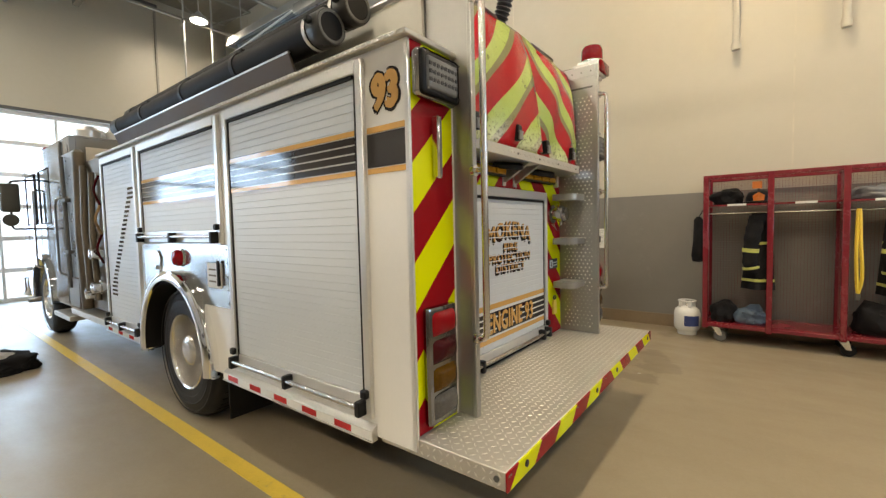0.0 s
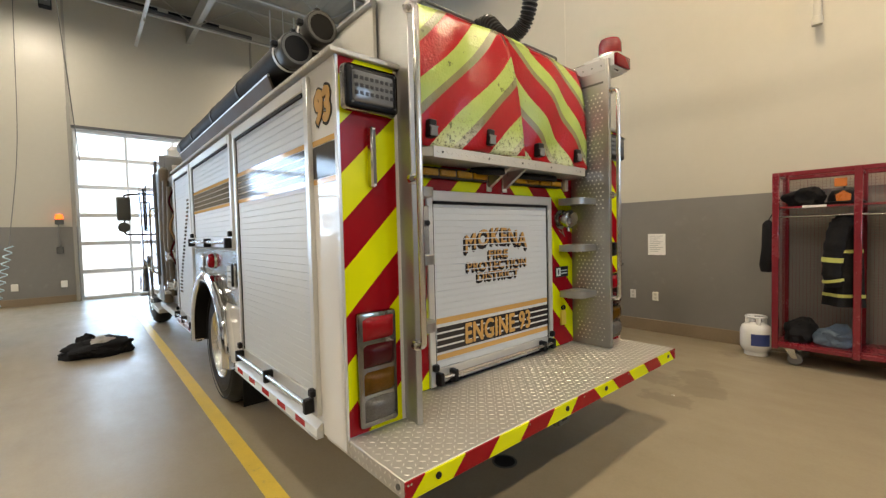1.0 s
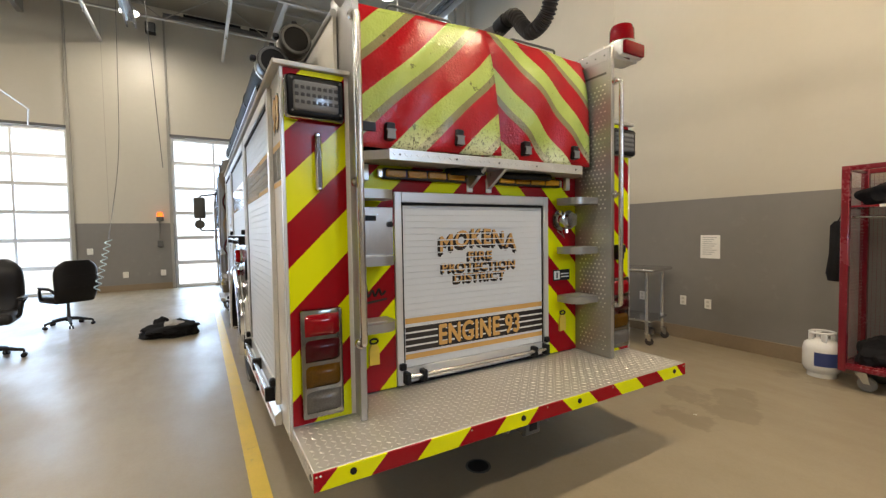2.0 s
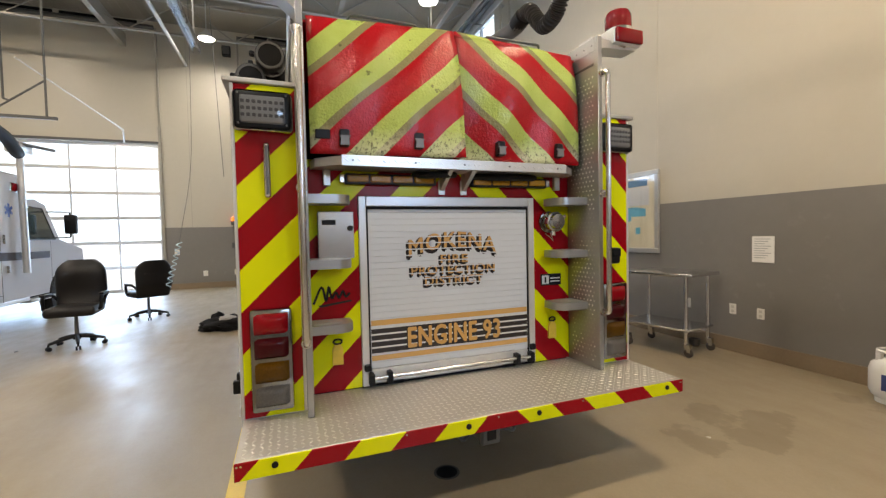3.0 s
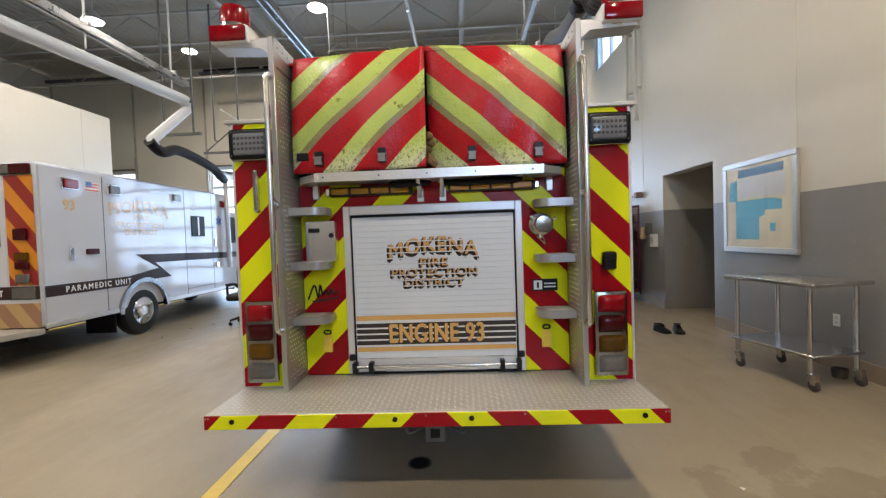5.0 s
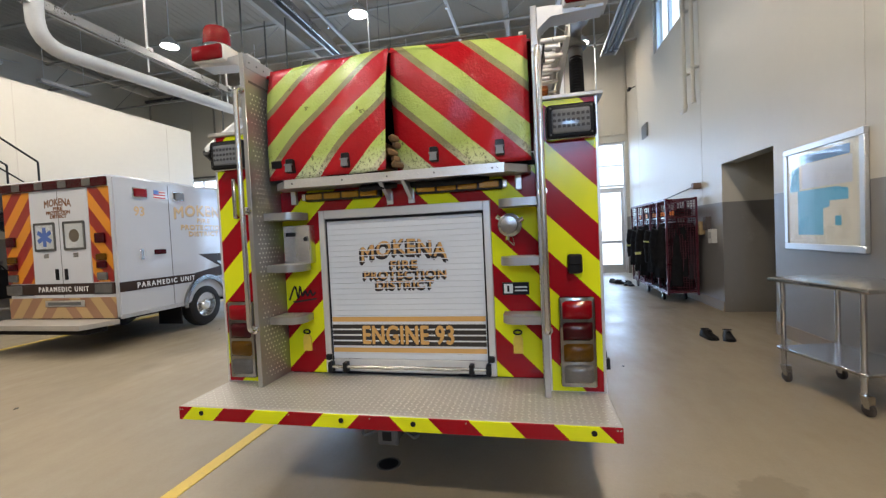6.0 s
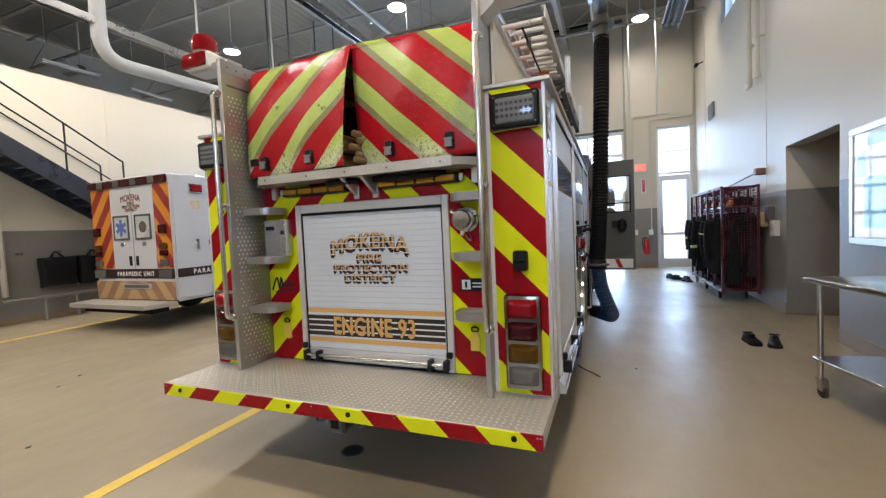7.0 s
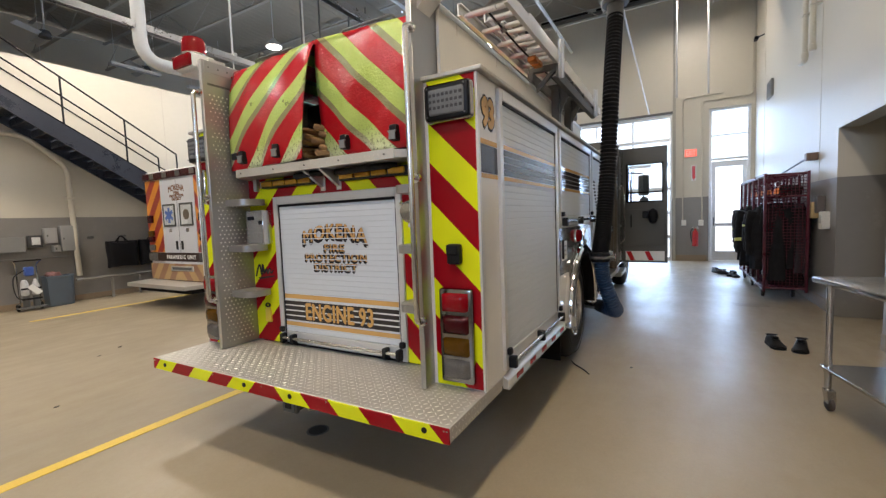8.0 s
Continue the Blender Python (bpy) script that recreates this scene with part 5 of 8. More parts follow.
ladder = ladder_section("ladder", engine, -5.3, -1.62, 3.520, 3.880, 2.850, 0.085, 0.10, "aluminium extension ladder on its rack")
ladder_section("fly_section", ladder, -5.2, -1.98, 3.560, 3.835, 2.937, 0.075, 0.05)
ladder_section("roof_ladder", engine, -5.0, -2.30, 3.575, 3.820, 3.014, 0.050, 0.04, "slim aluminium roof ladder lying on the extension ladder")
part("halyard", S(curve_points([(-5.0, 3.70, 2.880), (-3.6, 3.72, 2.862), (-2.6, 3.69, 2.864), (-1.75, 3.70, 2.875)], 6), 0.008, 6), RUBBER, ladder, "dark rope halyard")
part("pulley", C((-2.02, 3.685, 2.880), (-2.02, 3.715, 2.880), 0.035, seg=14), DARK_STEEL, ladder)
ORANGE_CLIP = surface("orange_clip", (0.40, 0.13, 0.02), 0.5)
for x, w in ((-2.68, 0.05), (-2.80, 0.045)):
    part("ladder_dog", B((x - w, 3.68, 2.815), (x + w, 3.76, 2.865), 0.01), ORANGE_CLIP, ladder, "orange ladder clip")

# wheels, underbody
for s in (1, -1):
    wheel(engine, WHEEL_X, mirror(s, 1.50), s, True, 0.17)
    wheel(engine, -8.2, mirror(s, 1.50), s, False, 0.06)
chassis = part("chassis_frame", B((-9.2, 2.25, 0.46), (RECESS, 2.36, 0.70)), DARK, engine)
part("chassis_rail", B((-9.2, 3.05, 0.46), (RECESS, 3.16, 0.70)), DARK, chassis)
for x in (WHEEL_X, -8.2):
    part("axle", C((x, 1.75, WHEEL_R), (x, 3.66, WHEEL_R), 0.075, seg=12), DARK, chassis)
    part("differential", L([(0.02, -0.2), (0.17, -0.1), (0.2, 0), (0.17, 0.1), (0.02, 0.2)], (x, MID, WHEEL_R), "x", 16), DARK, chassis)
part("belly_box", B((-2.5, 1.75, 0.42), (-1.22, 3.66, 0.58), 0.02), DARK, chassis)
part("belly_box", B((-6.6, 1.75, 0.36), (-4.15, 3.66, 0.60), 0.02), DARK, chassis)
for s in (1, -1):
    part("mud_flap", B((-2.70, mirror(s, 1.50), 0.16), (-2.685, mirror(s, 2.05), 0.62), 0.003), RUBBER, chassis)
part("tail_pipe", S(curve_points([(-4.6, 3.3, 0.42), (-4.3, 3.6, 0.42), (-4.08, 3.86, 0.42), (-4.0, 4.02, 0.42)], 6), 0.06, 14), STAINLESS, chassis)

# pump house between body and cab
pump = part("pump_panel", B((-5.98, 1.50, 0.62), (-5.16, 3.91, 2.26), 0.01), PUMP_STEEL, engine, "weathered steel pump panel with valves and gauges")
part("running_board", B((-6.55, 1.44, 0.49), (-5.14, 1.80, 0.56), 0.006), TREAD, pump)
part("running_board", B((-6.55, 3.61, 0.49), (-5.14, 3.97, 0.56), 0.006), TREAD, pump)
for s in (1, -1):
    Y = lambda y: mirror(s, y)
    for x, z0, z1, r in ((-5.85, 0.62, 2.36, 0.06), (-5.70, 0.80, 2.20, 0.035), (-5.42, 0.75, 2.1, 0.03)):
        part("stand_pipe", S(rounded_path([(x, Y(1.46), z0), (x, Y(1.44), (z0 + z1) / 2), (x, Y(1.46), z1)], 0.1), r, 12), PUMP_STEEL, pump)
    for x in (-5.75, -5.45):
        for z in (1.05, 1.45, 1.85):
            part("gauge", L([(0.055, Y(1.50)), (0.055, Y(1.475)), (0.045, Y(1.47)), (0.001, Y(1.473))], (x, 0, z), "y", 18), CHROME, pump)
    for x, z in ((-5.55, 0.82), (-5.3, 0.9), (-5.3, 1.25)):
        part("discharge", L([(0.075, Y(1.50)), (0.075, Y(1.45)), (0.06, Y(1.44)), (0.06, Y(1.38)), (0.001, Y(1.375))], (x, 0, z), "y", 18), CHROME, pump)
    for k in range(3):
        part("coiled_hose", S(curve_points([(-5.22, Y(1.47), 1.15 + k * 0.3), (-5.2, Y(1.42), 1.3 + k * 0.3), (-5.22, Y(1.47), 1.45 + k * 0.3)], 6), 0.012, 8), (DARK_RED_LENS, HOSE_CLOTH, DARK_RED_LENS)[k], pump)

# crew cab
def cab_side(s):
    Y = lambda y: mirror(s, y)
    poly = [(-6.28, 0.55)] + [(-6.28, 2.62), (-9.05, 2.62), (-9.30, 2.40), (-9.42, 1.75), (-9.45, 0.62), (-8.86, 0.55)] + [(x, z) for x, z in reversed(arch(-8.2, 0.52, 0.62, 0.56))]
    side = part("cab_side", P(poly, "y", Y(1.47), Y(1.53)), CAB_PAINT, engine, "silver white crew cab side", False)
    for a, b in ((-7.98, -7.36), (-8.98, -8.35)):
        part("side_window", B((a, Y(1.469), 1.62), (b, Y(1.462), 2.35), 0.002), GLASS_DARK, side)
        part("window_gasket", S([(a, Y(1.464), 1.62), (b, Y(1.464), 1.62), (b, Y(1.464), 2.35), (a, Y(1.464), 2.35), (a, Y(1.464), 1.62)], 0.012, 6), RUBBER, side)
    for x in (-6.36, -7.22, -8.12, -9.02):
        part("door_gap", B((x - 0.004, Y(1.470), 0.62), (x + 0.004, Y(1.467), 2.52)), BLACK, side, "", False)
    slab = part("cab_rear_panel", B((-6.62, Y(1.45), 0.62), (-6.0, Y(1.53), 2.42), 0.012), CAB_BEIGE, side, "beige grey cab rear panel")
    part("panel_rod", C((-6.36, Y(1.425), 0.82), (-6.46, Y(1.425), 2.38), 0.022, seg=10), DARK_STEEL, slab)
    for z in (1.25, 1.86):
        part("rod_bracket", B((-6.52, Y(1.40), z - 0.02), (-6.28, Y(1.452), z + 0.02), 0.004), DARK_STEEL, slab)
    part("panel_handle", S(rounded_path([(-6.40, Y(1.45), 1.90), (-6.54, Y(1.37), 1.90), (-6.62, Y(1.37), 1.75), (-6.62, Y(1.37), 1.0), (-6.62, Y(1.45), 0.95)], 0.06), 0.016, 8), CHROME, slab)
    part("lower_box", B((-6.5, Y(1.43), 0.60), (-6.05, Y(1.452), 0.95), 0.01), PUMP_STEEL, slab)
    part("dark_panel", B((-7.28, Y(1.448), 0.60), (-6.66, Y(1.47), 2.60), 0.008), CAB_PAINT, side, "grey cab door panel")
    for x in (-8.1,):
        part("grab_bar", S(rounded_path([(x, Y(1.47), 1.0), (x, Y(1.40), 1.0), (x, Y(1.40), 2.1), (x, Y(1.47), 2.1)], 0.04), 0.016, 8), CHROME, side)
    part("wheel_arch", P(arch(-8.2, 0.52, 0.68, 0.50, 24) + list(reversed(arch(-8.2, 0.52, 0.61, 0.50, 24))), "y", Y(1.43), Y(1.54)), CHROME, side)
    part("cab_step", B((-7.25, Y(1.40), 0.40), (-6.45, Y(1.62), 0.46), 0.006), TREAD, side)
    part("cab_step", B((-9.1, Y(1.40), 0.40), (-8.95, Y(1.62), 0.46), 0.006), TREAD, side)
    m = part("mirror_arm", S(rounded_path([(-8.10, Y(1.47), 2.25), (-7.98, Y(1.16), 2.20), (-7.96, Y(1.16), 1.55), (-8.10, Y(1.47), 1.55)], 0.05), 0.014, 8), BLACK, side)
    part("mirror", B((-8.02, Y(1.06), 1.78), (-7.92, Y(1.25), 2.17), 0.03, 3), CAB_DARK, m, "dark grey cab mirror")
    part("round_mirror", L([(0.001, -8.0), (0.07, -7.99), (0.085, -7.96), (0.08, -7.94), (0.001, -7.935)], (0, Y(1.15), 1.67), "x", 18), CAB_DARK, m)
    return side


GLASS_DARK = surface("dark_cab_glass", (0.05, 0.07, 0.07), 0.06, 0.0, var=0.05, bump=0.0, coat=0.5, rvar=0.02)
cab_side(1)
cab_side(-1)
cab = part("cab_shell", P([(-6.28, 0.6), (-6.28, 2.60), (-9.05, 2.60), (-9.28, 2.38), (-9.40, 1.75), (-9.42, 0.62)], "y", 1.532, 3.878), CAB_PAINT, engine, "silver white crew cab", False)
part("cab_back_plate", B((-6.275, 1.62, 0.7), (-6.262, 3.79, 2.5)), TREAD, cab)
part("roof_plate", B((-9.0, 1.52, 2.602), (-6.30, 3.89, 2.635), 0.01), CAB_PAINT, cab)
part("light_bar", B((-9.0, 1.65, 2.68), (-8.68, 3.76, 2.83), 0.03, 2), RED_LENS, cab)
for y in (2.0, 3.4):
    part("light_bar_foot", B((-8.92, y - 0.04, 2.63), (-8.76, y + 0.04, 2.69), 0.004), ALU, cab)
part("windscreen", P([(-9.13, 2.34), (-9.27, 2.34), (-9.40, 1.70), (-9.30, 1.70)], "y", 1.62, 3.79), GLASS_DARK, cab)
part("front_bumper", B((-9.95, 1.45, 0.45), (-9.43, 3.96, 0.78), 0.03, 2), CHROME, cab)
for x, z, y in ((-6.55, 2.66, 1.72), (-6.75, 2.66, 1.85), (-6.45, 2.655, 2.0)):
    part("deck_fitting", L([(0.12, z - 0.03), (0.13, z + 0.08), (0.08, z + 0.14), (0.001, z + 0.15)], (x, y, 0), "z", 16), ALU, cab)

# crew door standing open on the far side
bm = bmesh.new()
for p, q in (((3.95, 0.56), (4.66, 1.65)), ((3.95, 2.31), (4.66, 2.60)), ((3.95, 1.65), (4.03, 2.31)), ((4.60, 1.65), (4.66, 2.31))):
    box(bm, (-7.30, p[0], p[1]), (-7.235, q[0], q[1]))
od = part("crew_door", bm, CAB_DARK, engine, "dark trimmed crew door standing open")
part("door_panel", B((-7.236, 4.0, 0.86), (-7.222, 4.62, 1.52), 0.01), CAB_DARK, od)
part("door_pane", B((-7.27, 4.03, 1.65), (-7.264, 4.60, 2.31)), PANE, od, "clear glass pane").visible_shadow = False
part("pane_bar", B((-7.285, 4.03, 1.80), (-7.262, 4.60, 1.825)), RUBBER, od)
part("pane_gasket", S([(-7.226, 4.03, 1.65), (-7.226, 4.60, 1.65), (-7.226, 4.60, 2.31), (-7.226, 4.03, 2.31), (-7.226, 4.03, 1.65)], 0.016, 6), RUBBER, od)
part("door_edge", B((-7.305, 4.66, 0.56), (-7.23, 4.675, 2.60)), CAB_PAINT, od)
for k in range(4):
    y = 4.03 + k * 0.15
    part("door_stripe", P([(y + 0.05, 0.60), (y + 0.13, 0.60), (y + 0.06, 0.76), (y - 0.02, 0.76)], "x", -7.234, -7.230), RED_REFLECT if k % 2 == 0 else WHITE_REFLECT, od, "", False)
part("stripe_base", B((-7.236, 4.0, 0.595), (-7.233, 4.63, 0.765)), WHITE_REFLECT, od)
part("door_pull", S(rounded_path([(-7.22, 4.10, 1.2), (-7.17, 4.10, 1.2), (-7.17, 4.10, 1.42), (-7.22, 4.10, 1.42)], 0.03), 0.012, 8), BLACK, od)
part("window_crank", B((-7.222, 4.28, 1.36), (-7.17, 4.40, 1.48), 0.01), BLACK, od)
part("hanging_glove", L([(0.02, 1.52), (0.07, 1.48), (0.09, 1.38), (0.05, 1.28), (0.01, 1.26)], (-7.17, 4.45, 0), "z", 12), BLACK, od)
part("door_hinge", B((-7.30, 3.90, 0.9), (-7.26, 3.96, 1.1), 0.005), CHROME, od)


# ---- the ambulance ----
AX0, AX1, AY0, AY1, AZ0, AZ1 = -8.05, -3.52, -4.70, -2.535, 0.47, 2.64
AMB_GOLD = surface("pale_gold_lettering", (0.62, 0.44, 0.24), 0.06, var=0.06, bump=0.0, coat=0.6, rvar=0.02)
AMB_BRONZE = surface("bronze_lettering", (0.16, 0.075, 0.035), 0.15, var=0.1, bump=0.0)
AMB_WHITE = surface("ambulance_white_paint", (0.499, 0.516, 0.55), 0.10, var=0.02, bump=0.0, coat=0.4, rvar=0.02)
# printed drop shade of the letters, its colour paled to imitate door glare
AMB_SHADE = surface("glare_paled_letter_shade", (0.40, 0.31, 0.22), 0.1, var=0.06, bump=0.0, coat=0.5)
AMB_DARK = surface("ambulance_brown_stripe", (0.030, 0.018, 0.014), 0.45, var=0.1, bump=0.0, spec=0.2)
STAR_BLUE = surface("star_blue", (0.06, 0.12, 0.36), 0.3, var=0.08)


def amb_chevron(name, red, yellow):
    n = Nodes(name)
    p = n.place()
    xyz = n.add("ShaderNodeSeparateXYZ", Vector=p)
    u = n.math("ADD", xyz.outputs[2], n.math("MULTIPLY", n.math("ABSOLUTE", n.math("SUBTRACT", xyz.outputs[1], (AY0 + AY1) / 2)), 1.25))
    f = n.math("LESS_THAN", n.math("FRACT", n.math("DIVIDE", u, 0.50)), 0.5)
    n.put(n.b, "Base Color", n.mix(f, red, yellow))
    n.b.inputs["Roughness"].default_value = 0.28
    return n.m


AMB_CHEV = amb_chevron("ambulance_chevron", (0.23, 0.018, 0.014), (0.55, 0.21, 0.015))
AMB_CHEV_DULL = amb_chevron("faded_kick_panel", (0.26, 0.14, 0.08), (0.40, 0.27, 0.12))


def star_of_life(parent, at, r, facing, mat, name="star_symbol"):
    """Six blunt arms."""
    bm = bmesh.new()
    ax = [Vector(v) for v in FACING[facing]]
    for k in range(3):
        a = math.pi * k / 3 + math.pi / 2
        d, e = Vector((math.cos(a), math.sin(a))), Vector((-math.sin(a), math.cos(a)))
        pts = [d * r + e * r * 0.22, d * r - e * r * 0.22, -d * r - e * r * 0.22, -d * r + e * r * 0.22]
        lo = [bm.verts.new(Vector(at) + ax[0] * q.x + ax[1] * q.y + ax[2] * 0.0005 * k) for q in pts]
        hi = [bm.verts.new(Vector(at) + ax[0] * q.x + ax[1] * q.y + ax[2] * (0.003 + 0.0005 * k)) for q in pts]
        for i in range(4):
            bm.faces.new((lo[i], lo[(i + 1) % 4], hi[(i + 1) % 4], hi[i]))
        bm.faces.new(hi)
        bm.faces.new(list(reversed(lo)))
    return part(name, bm, mat, parent, "blue six-armed star", False)


def small_wheel(parent, x, y_out, s, r=0.40):
    w = 0.24
    k = r / 0.52
    prof = [(0.30, 0.0), (0.43, 0.002), (0.485, 0.02), (0.52, 0.07), (0.52, w - 0.07), (0.485, w - 0.02), (0.43, w), (0.30, w)]
    t = part("wheel", L([(q * k, y_out + s * h) for q, h in prof], (x, 0, r), "y", 36, False), TYRE, parent, "black tyre on a steel rim")
    rim = [(0.302, 0.01), (0.29, -0.003), (0.275, 0.02), (0.265, 0.10), (0.20, 0.11), (0.15, 0.09), (0.14, 0.02), (0.10, -0.01), (0.001, -0.012)]
    part("rim", L([(q * k, y_out + s * h) for q, h in rim], (x, 0, r), "y", 32, False), STAINLESS, t)
    for i in range(8):
        a = 2 * math.pi * i / 8
        q = (x + 0.17 * k * math.cos(a), y_out + s * 0.06, r + 0.17 * k * math.sin(a))
        part("wheel_nut", C(q, (q[0], q[1] + s * 0.03, q[2]), 0.012, seg=6), STAINLESS, t)
    return t


amb = thing("ambulance", "white box ambulance with brown stripe and orange chevron rear", "ambulance", ((AX0 + AX1) / 2, (AY0 + AY1) / 2, 0))
WX = -5.25
arch_pts = list(reversed(arch(WX, 0.40, 0.50, AZ0)))
part("box_body", B((AX0, AY0 + 0.03, AZ0), (AX1, AY1 - 0.03, AZ1), 0.05, 3), AMB_WHITE, amb, "glossy white box body")
for s, y in ((1, AY1), (-1, AY0)):
    skin = part("side_skin", P([(AX1 - 0.05, AZ1 - 0.05), (AX0 + 0.05, AZ1 - 0.05), (AX0 + 0.05, AZ0)] + arch_pts + [(AX1 - 0.05, AZ0)], "y", y - s * 0.031, y), AMB_WHITE, amb, "white body side", False)
    part("wheel_arch", P(arch(WX, 0.40, 0.56, 0.42, 22) + list(reversed(arch(WX, 0.40, 0.485, 0.42, 22))), "y", y - s * 0.02, y + s * 0.045), DARK_CHROME, skin, "dull chrome wheel arch")
    small_wheel(amb, WX, y - s * 0.02, -s, 0.40)
    small_wheel(amb, -9.35, y - s * 0.08, -s, 0.40)
    f = y + s * 0.001
    g = y + s * 0.004
    for x in (-4.52, -6.40, -7.30):
        part("door_gap", B((x - 0.006, f - s * 0.001, AZ0 + 0.04), (x + 0.006, f + s * 0.0015, AZ1 - 0.08)), DARK_STEEL, skin, "", False)
    part("door_gap", B((-7.30, f - s * 0.001, 0.62), (-6.40, f + s * 0.0015, 0.63)), DARK_STEEL, skin, "", False)
    # stripe: low at the back, a zigzag, then high towards the front
    part("side_stripe", P([(AX1 - 0.04, 0.86), (AX1 - 0.04, 1.01), (-4.95, 1.01), (-5.62, 1.10), (-5.10, 1.36), (AX0 + 0.04, 1.30), (AX0 + 0.04, 1.17), (-5.55, 1.20), (-5.95, 0.92), (-5.0, 0.90), (-4.9, 0.86)], "y", f, g), AMB_DARK, skin, "brown zigzag stripe", False)
    face = "+y" if s == 1 else "-y"
    lettering("PARAMEDIC UNIT", (-4.415, g + s * 0.001, 0.935), 1.13, 0.080, face, WHITE_REFLECT, skin, "side_lettering", 0.002, 0.0, 0.0, 0.003, 0.0, 1.35)
    if s == 1:
        for txt, x, z, w, h, bow in (("MOKENA", -5.27, 2.17, 1.30, 0.19, 0.07), ("FIRE", -5.27, 1.985, 0.30, 0.075, 0.0), ("PROTECTION", -5.27, 1.86, 1.05, 0.08, 0.0), ("DISTRICT", -5.27, 1.74, 0.72, 0.08, 0.0)):
            lettering(txt, (x - 0.006, g + s * 0.0005, z - 0.012), w, h, face, AMB_SHADE, skin, "district_name", 0.001, 0.0, 0.0, 0.010 if bow else 0.006, bow, 1.1)
            lettering(txt, (x, g + s * 0.002, z), w, h, face, AMB_GOLD, skin, "district_name", 0.001, 0.0, 0.0, 0.005 if bow else 0.002, bow, 1.1)
        lettering("93", (-3.96, g + s * 0.001, 2.10), 0.17, 0.14, face, AMB_GOLD, skin, "unit_number", 0.002, 0.0, 0.0, 0.006)
        fl = part("flag_sticker", B((-4.46, f, 2.32), (-4.24, g, 2.46)), WHITE_REFLECT, skin, "small flag sticker", False)
        for k in range(3):
            part("flag_bar", B((-4.46, g, 2.33 + k * 0.045), (-4.24, g + 0.001, 2.35 + k * 0.045)), RED_REFLECT, fl, "", False)
        part("flag_canton", B((-4.34, g, 2.39), (-4.24, g + 0.0015, 2.46)), STAR_BLUE, fl, "", False)
    star_of_life(skin, (-7.55, g, 2.0), 0.11, face, STAR_BLUE)
    for x, m, w in ((-3.98, RED_LENS, 0.22), (-7.72, RED_LENS, 0.20), (-4.72, CLEAR_LENS, 0.20), (-6.16, CLEAR_LENS, 0.20)):
        lamp = part("side_lamp", B((x - w / 2 - 0.02, f, 2.31), (x + w / 2 + 0.02, y + s * 0.03, 2.47), 0.01), CHROME, skin)
        part("lens", B((x - w / 2, y + s * 0.028, 2.325), (x + w / 2, y + s * 0.05, 2.455), 0.012), m, lamp)
    part("red_marker", B((-4.40, f, 1.40), (-4.18, y + s * 0.025, 1.48), 0.008), DARK_RED_LENS, skin)
    part("door_handle", B((-3.98, f, 1.33), (-3.92, y + s * 0.03, 1.50), 0.006), CHROME, skin)
    part("door_handle", B((-7.38, f, 1.45), (-7.34, y + s * 0.03, 1.60), 0.006), CHROME, skin)
    part("door_handle", B((-7.46, f, 0.98), (-7.38, y + s * 0.03, 1.10), 0.006), CHROME, skin)
    win = part("side_window", B((-7.02, f, 1.66), (-6.58, y + s * 0.018, 2.08), 0.01), BLACK, skin, "dark sliding window")
    part("window_bar", B((-6.82, y + s * 0.017, 1.68), (-6.78, y + s * 0.024, 2.06)), WHITE_REFLECT, win)
    part("rub_rail", B((AX0 + 0.05, y - s * 0.002, AZ0 - 0.01), (-5.80, y + s * 0.018, AZ0 + 0.05), 0.004), ALU, skin)
    part("rub_rail", B((-4.70, y - s * 0.002, AZ0 - 0.01), (AX1 - 0.02, y + s * 0.018, AZ0 + 0.05), 0.004), ALU, skin)
# rear face
rx = AX1
for a, b in ((AY0 + 0.04, -4.11), (-2.96, AY1 - 0.04)):
    part("chevron_panel", B((rx - 0.004, a, 1.03), (rx + 0.003, b, 2.46)), AMB_CHEV, amb, "orange and red chevron sheeting", False)
rd = part("rear_door", B((rx - 0.002, -4.10, 0.80), (rx + 0.012, -2.97, 2.44), 0.004), AMB_WHITE, amb, "white rear door pair")
part("door_gap", B((rx + 0.011, -3.54, 0.82), (rx + 0.014, -3.53, 2.43)), DARK_STEEL, rd, "", False)
for a, b in ((-4.03, -3.62), (-3.45, -3.04)):
    wi = part("rear_window", B((rx + 0.011, a, 1.53), (rx + 0.02, b, 1.97), 0.02, 2), DARK_STEEL, rd, "frosted rear window")
    part("window_pane", B((rx + 0.018, a + 0.035, 1.565), (rx + 0.023, b - 0.035, 1.935), 0.01), surface("frosted_glass", (0.42, 0.44, 0.44), 0.25, var=0.1), wi)
    part("door_catch", B((rx + 0.011, (a + b) / 2 - 0.05, 1.42), (rx + 0.02, (a + b) / 2 + 0.05, 1.49), 0.004), CHROME, rd)
star_of_life(rd, (rx + 0.0235, -3.825, 1.75), 0.15, "+x", STAR_BLUE)
part("crest_symbol", L([(0.10, rx + 0.0232), (0.10, rx + 0.025), (0.07, rx + 0.0255), (0.001, rx + 0.0255)], (0, -3.245, 1.75), "x", 16), PUMP_STEEL, rd)
for y in (-3.63, -3.45):
    part("door_lever", B((rx + 0.011, y - 0.03, 1.08), (rx + 0.03, y + 0.03, 1.25), 0.006), BLACK, rd)
for txt, z, w, h in (("MOKENA", 2.275, 0.52, 0.11), ("FIRE", 2.175, 0.18, 0.05), ("PROTECTION", 2.115, 0.46, 0.05), ("DISTRICT", 2.055, 0.32, 0.05)):
    lettering(txt, (rx + 0.014, -3.535, z), w, h, "+x", AMB_BRONZE, rd, "district_name", 0.002, 0.0, 0.0, 0.004, 0.03 if txt == "MOKENA" else 0.0)
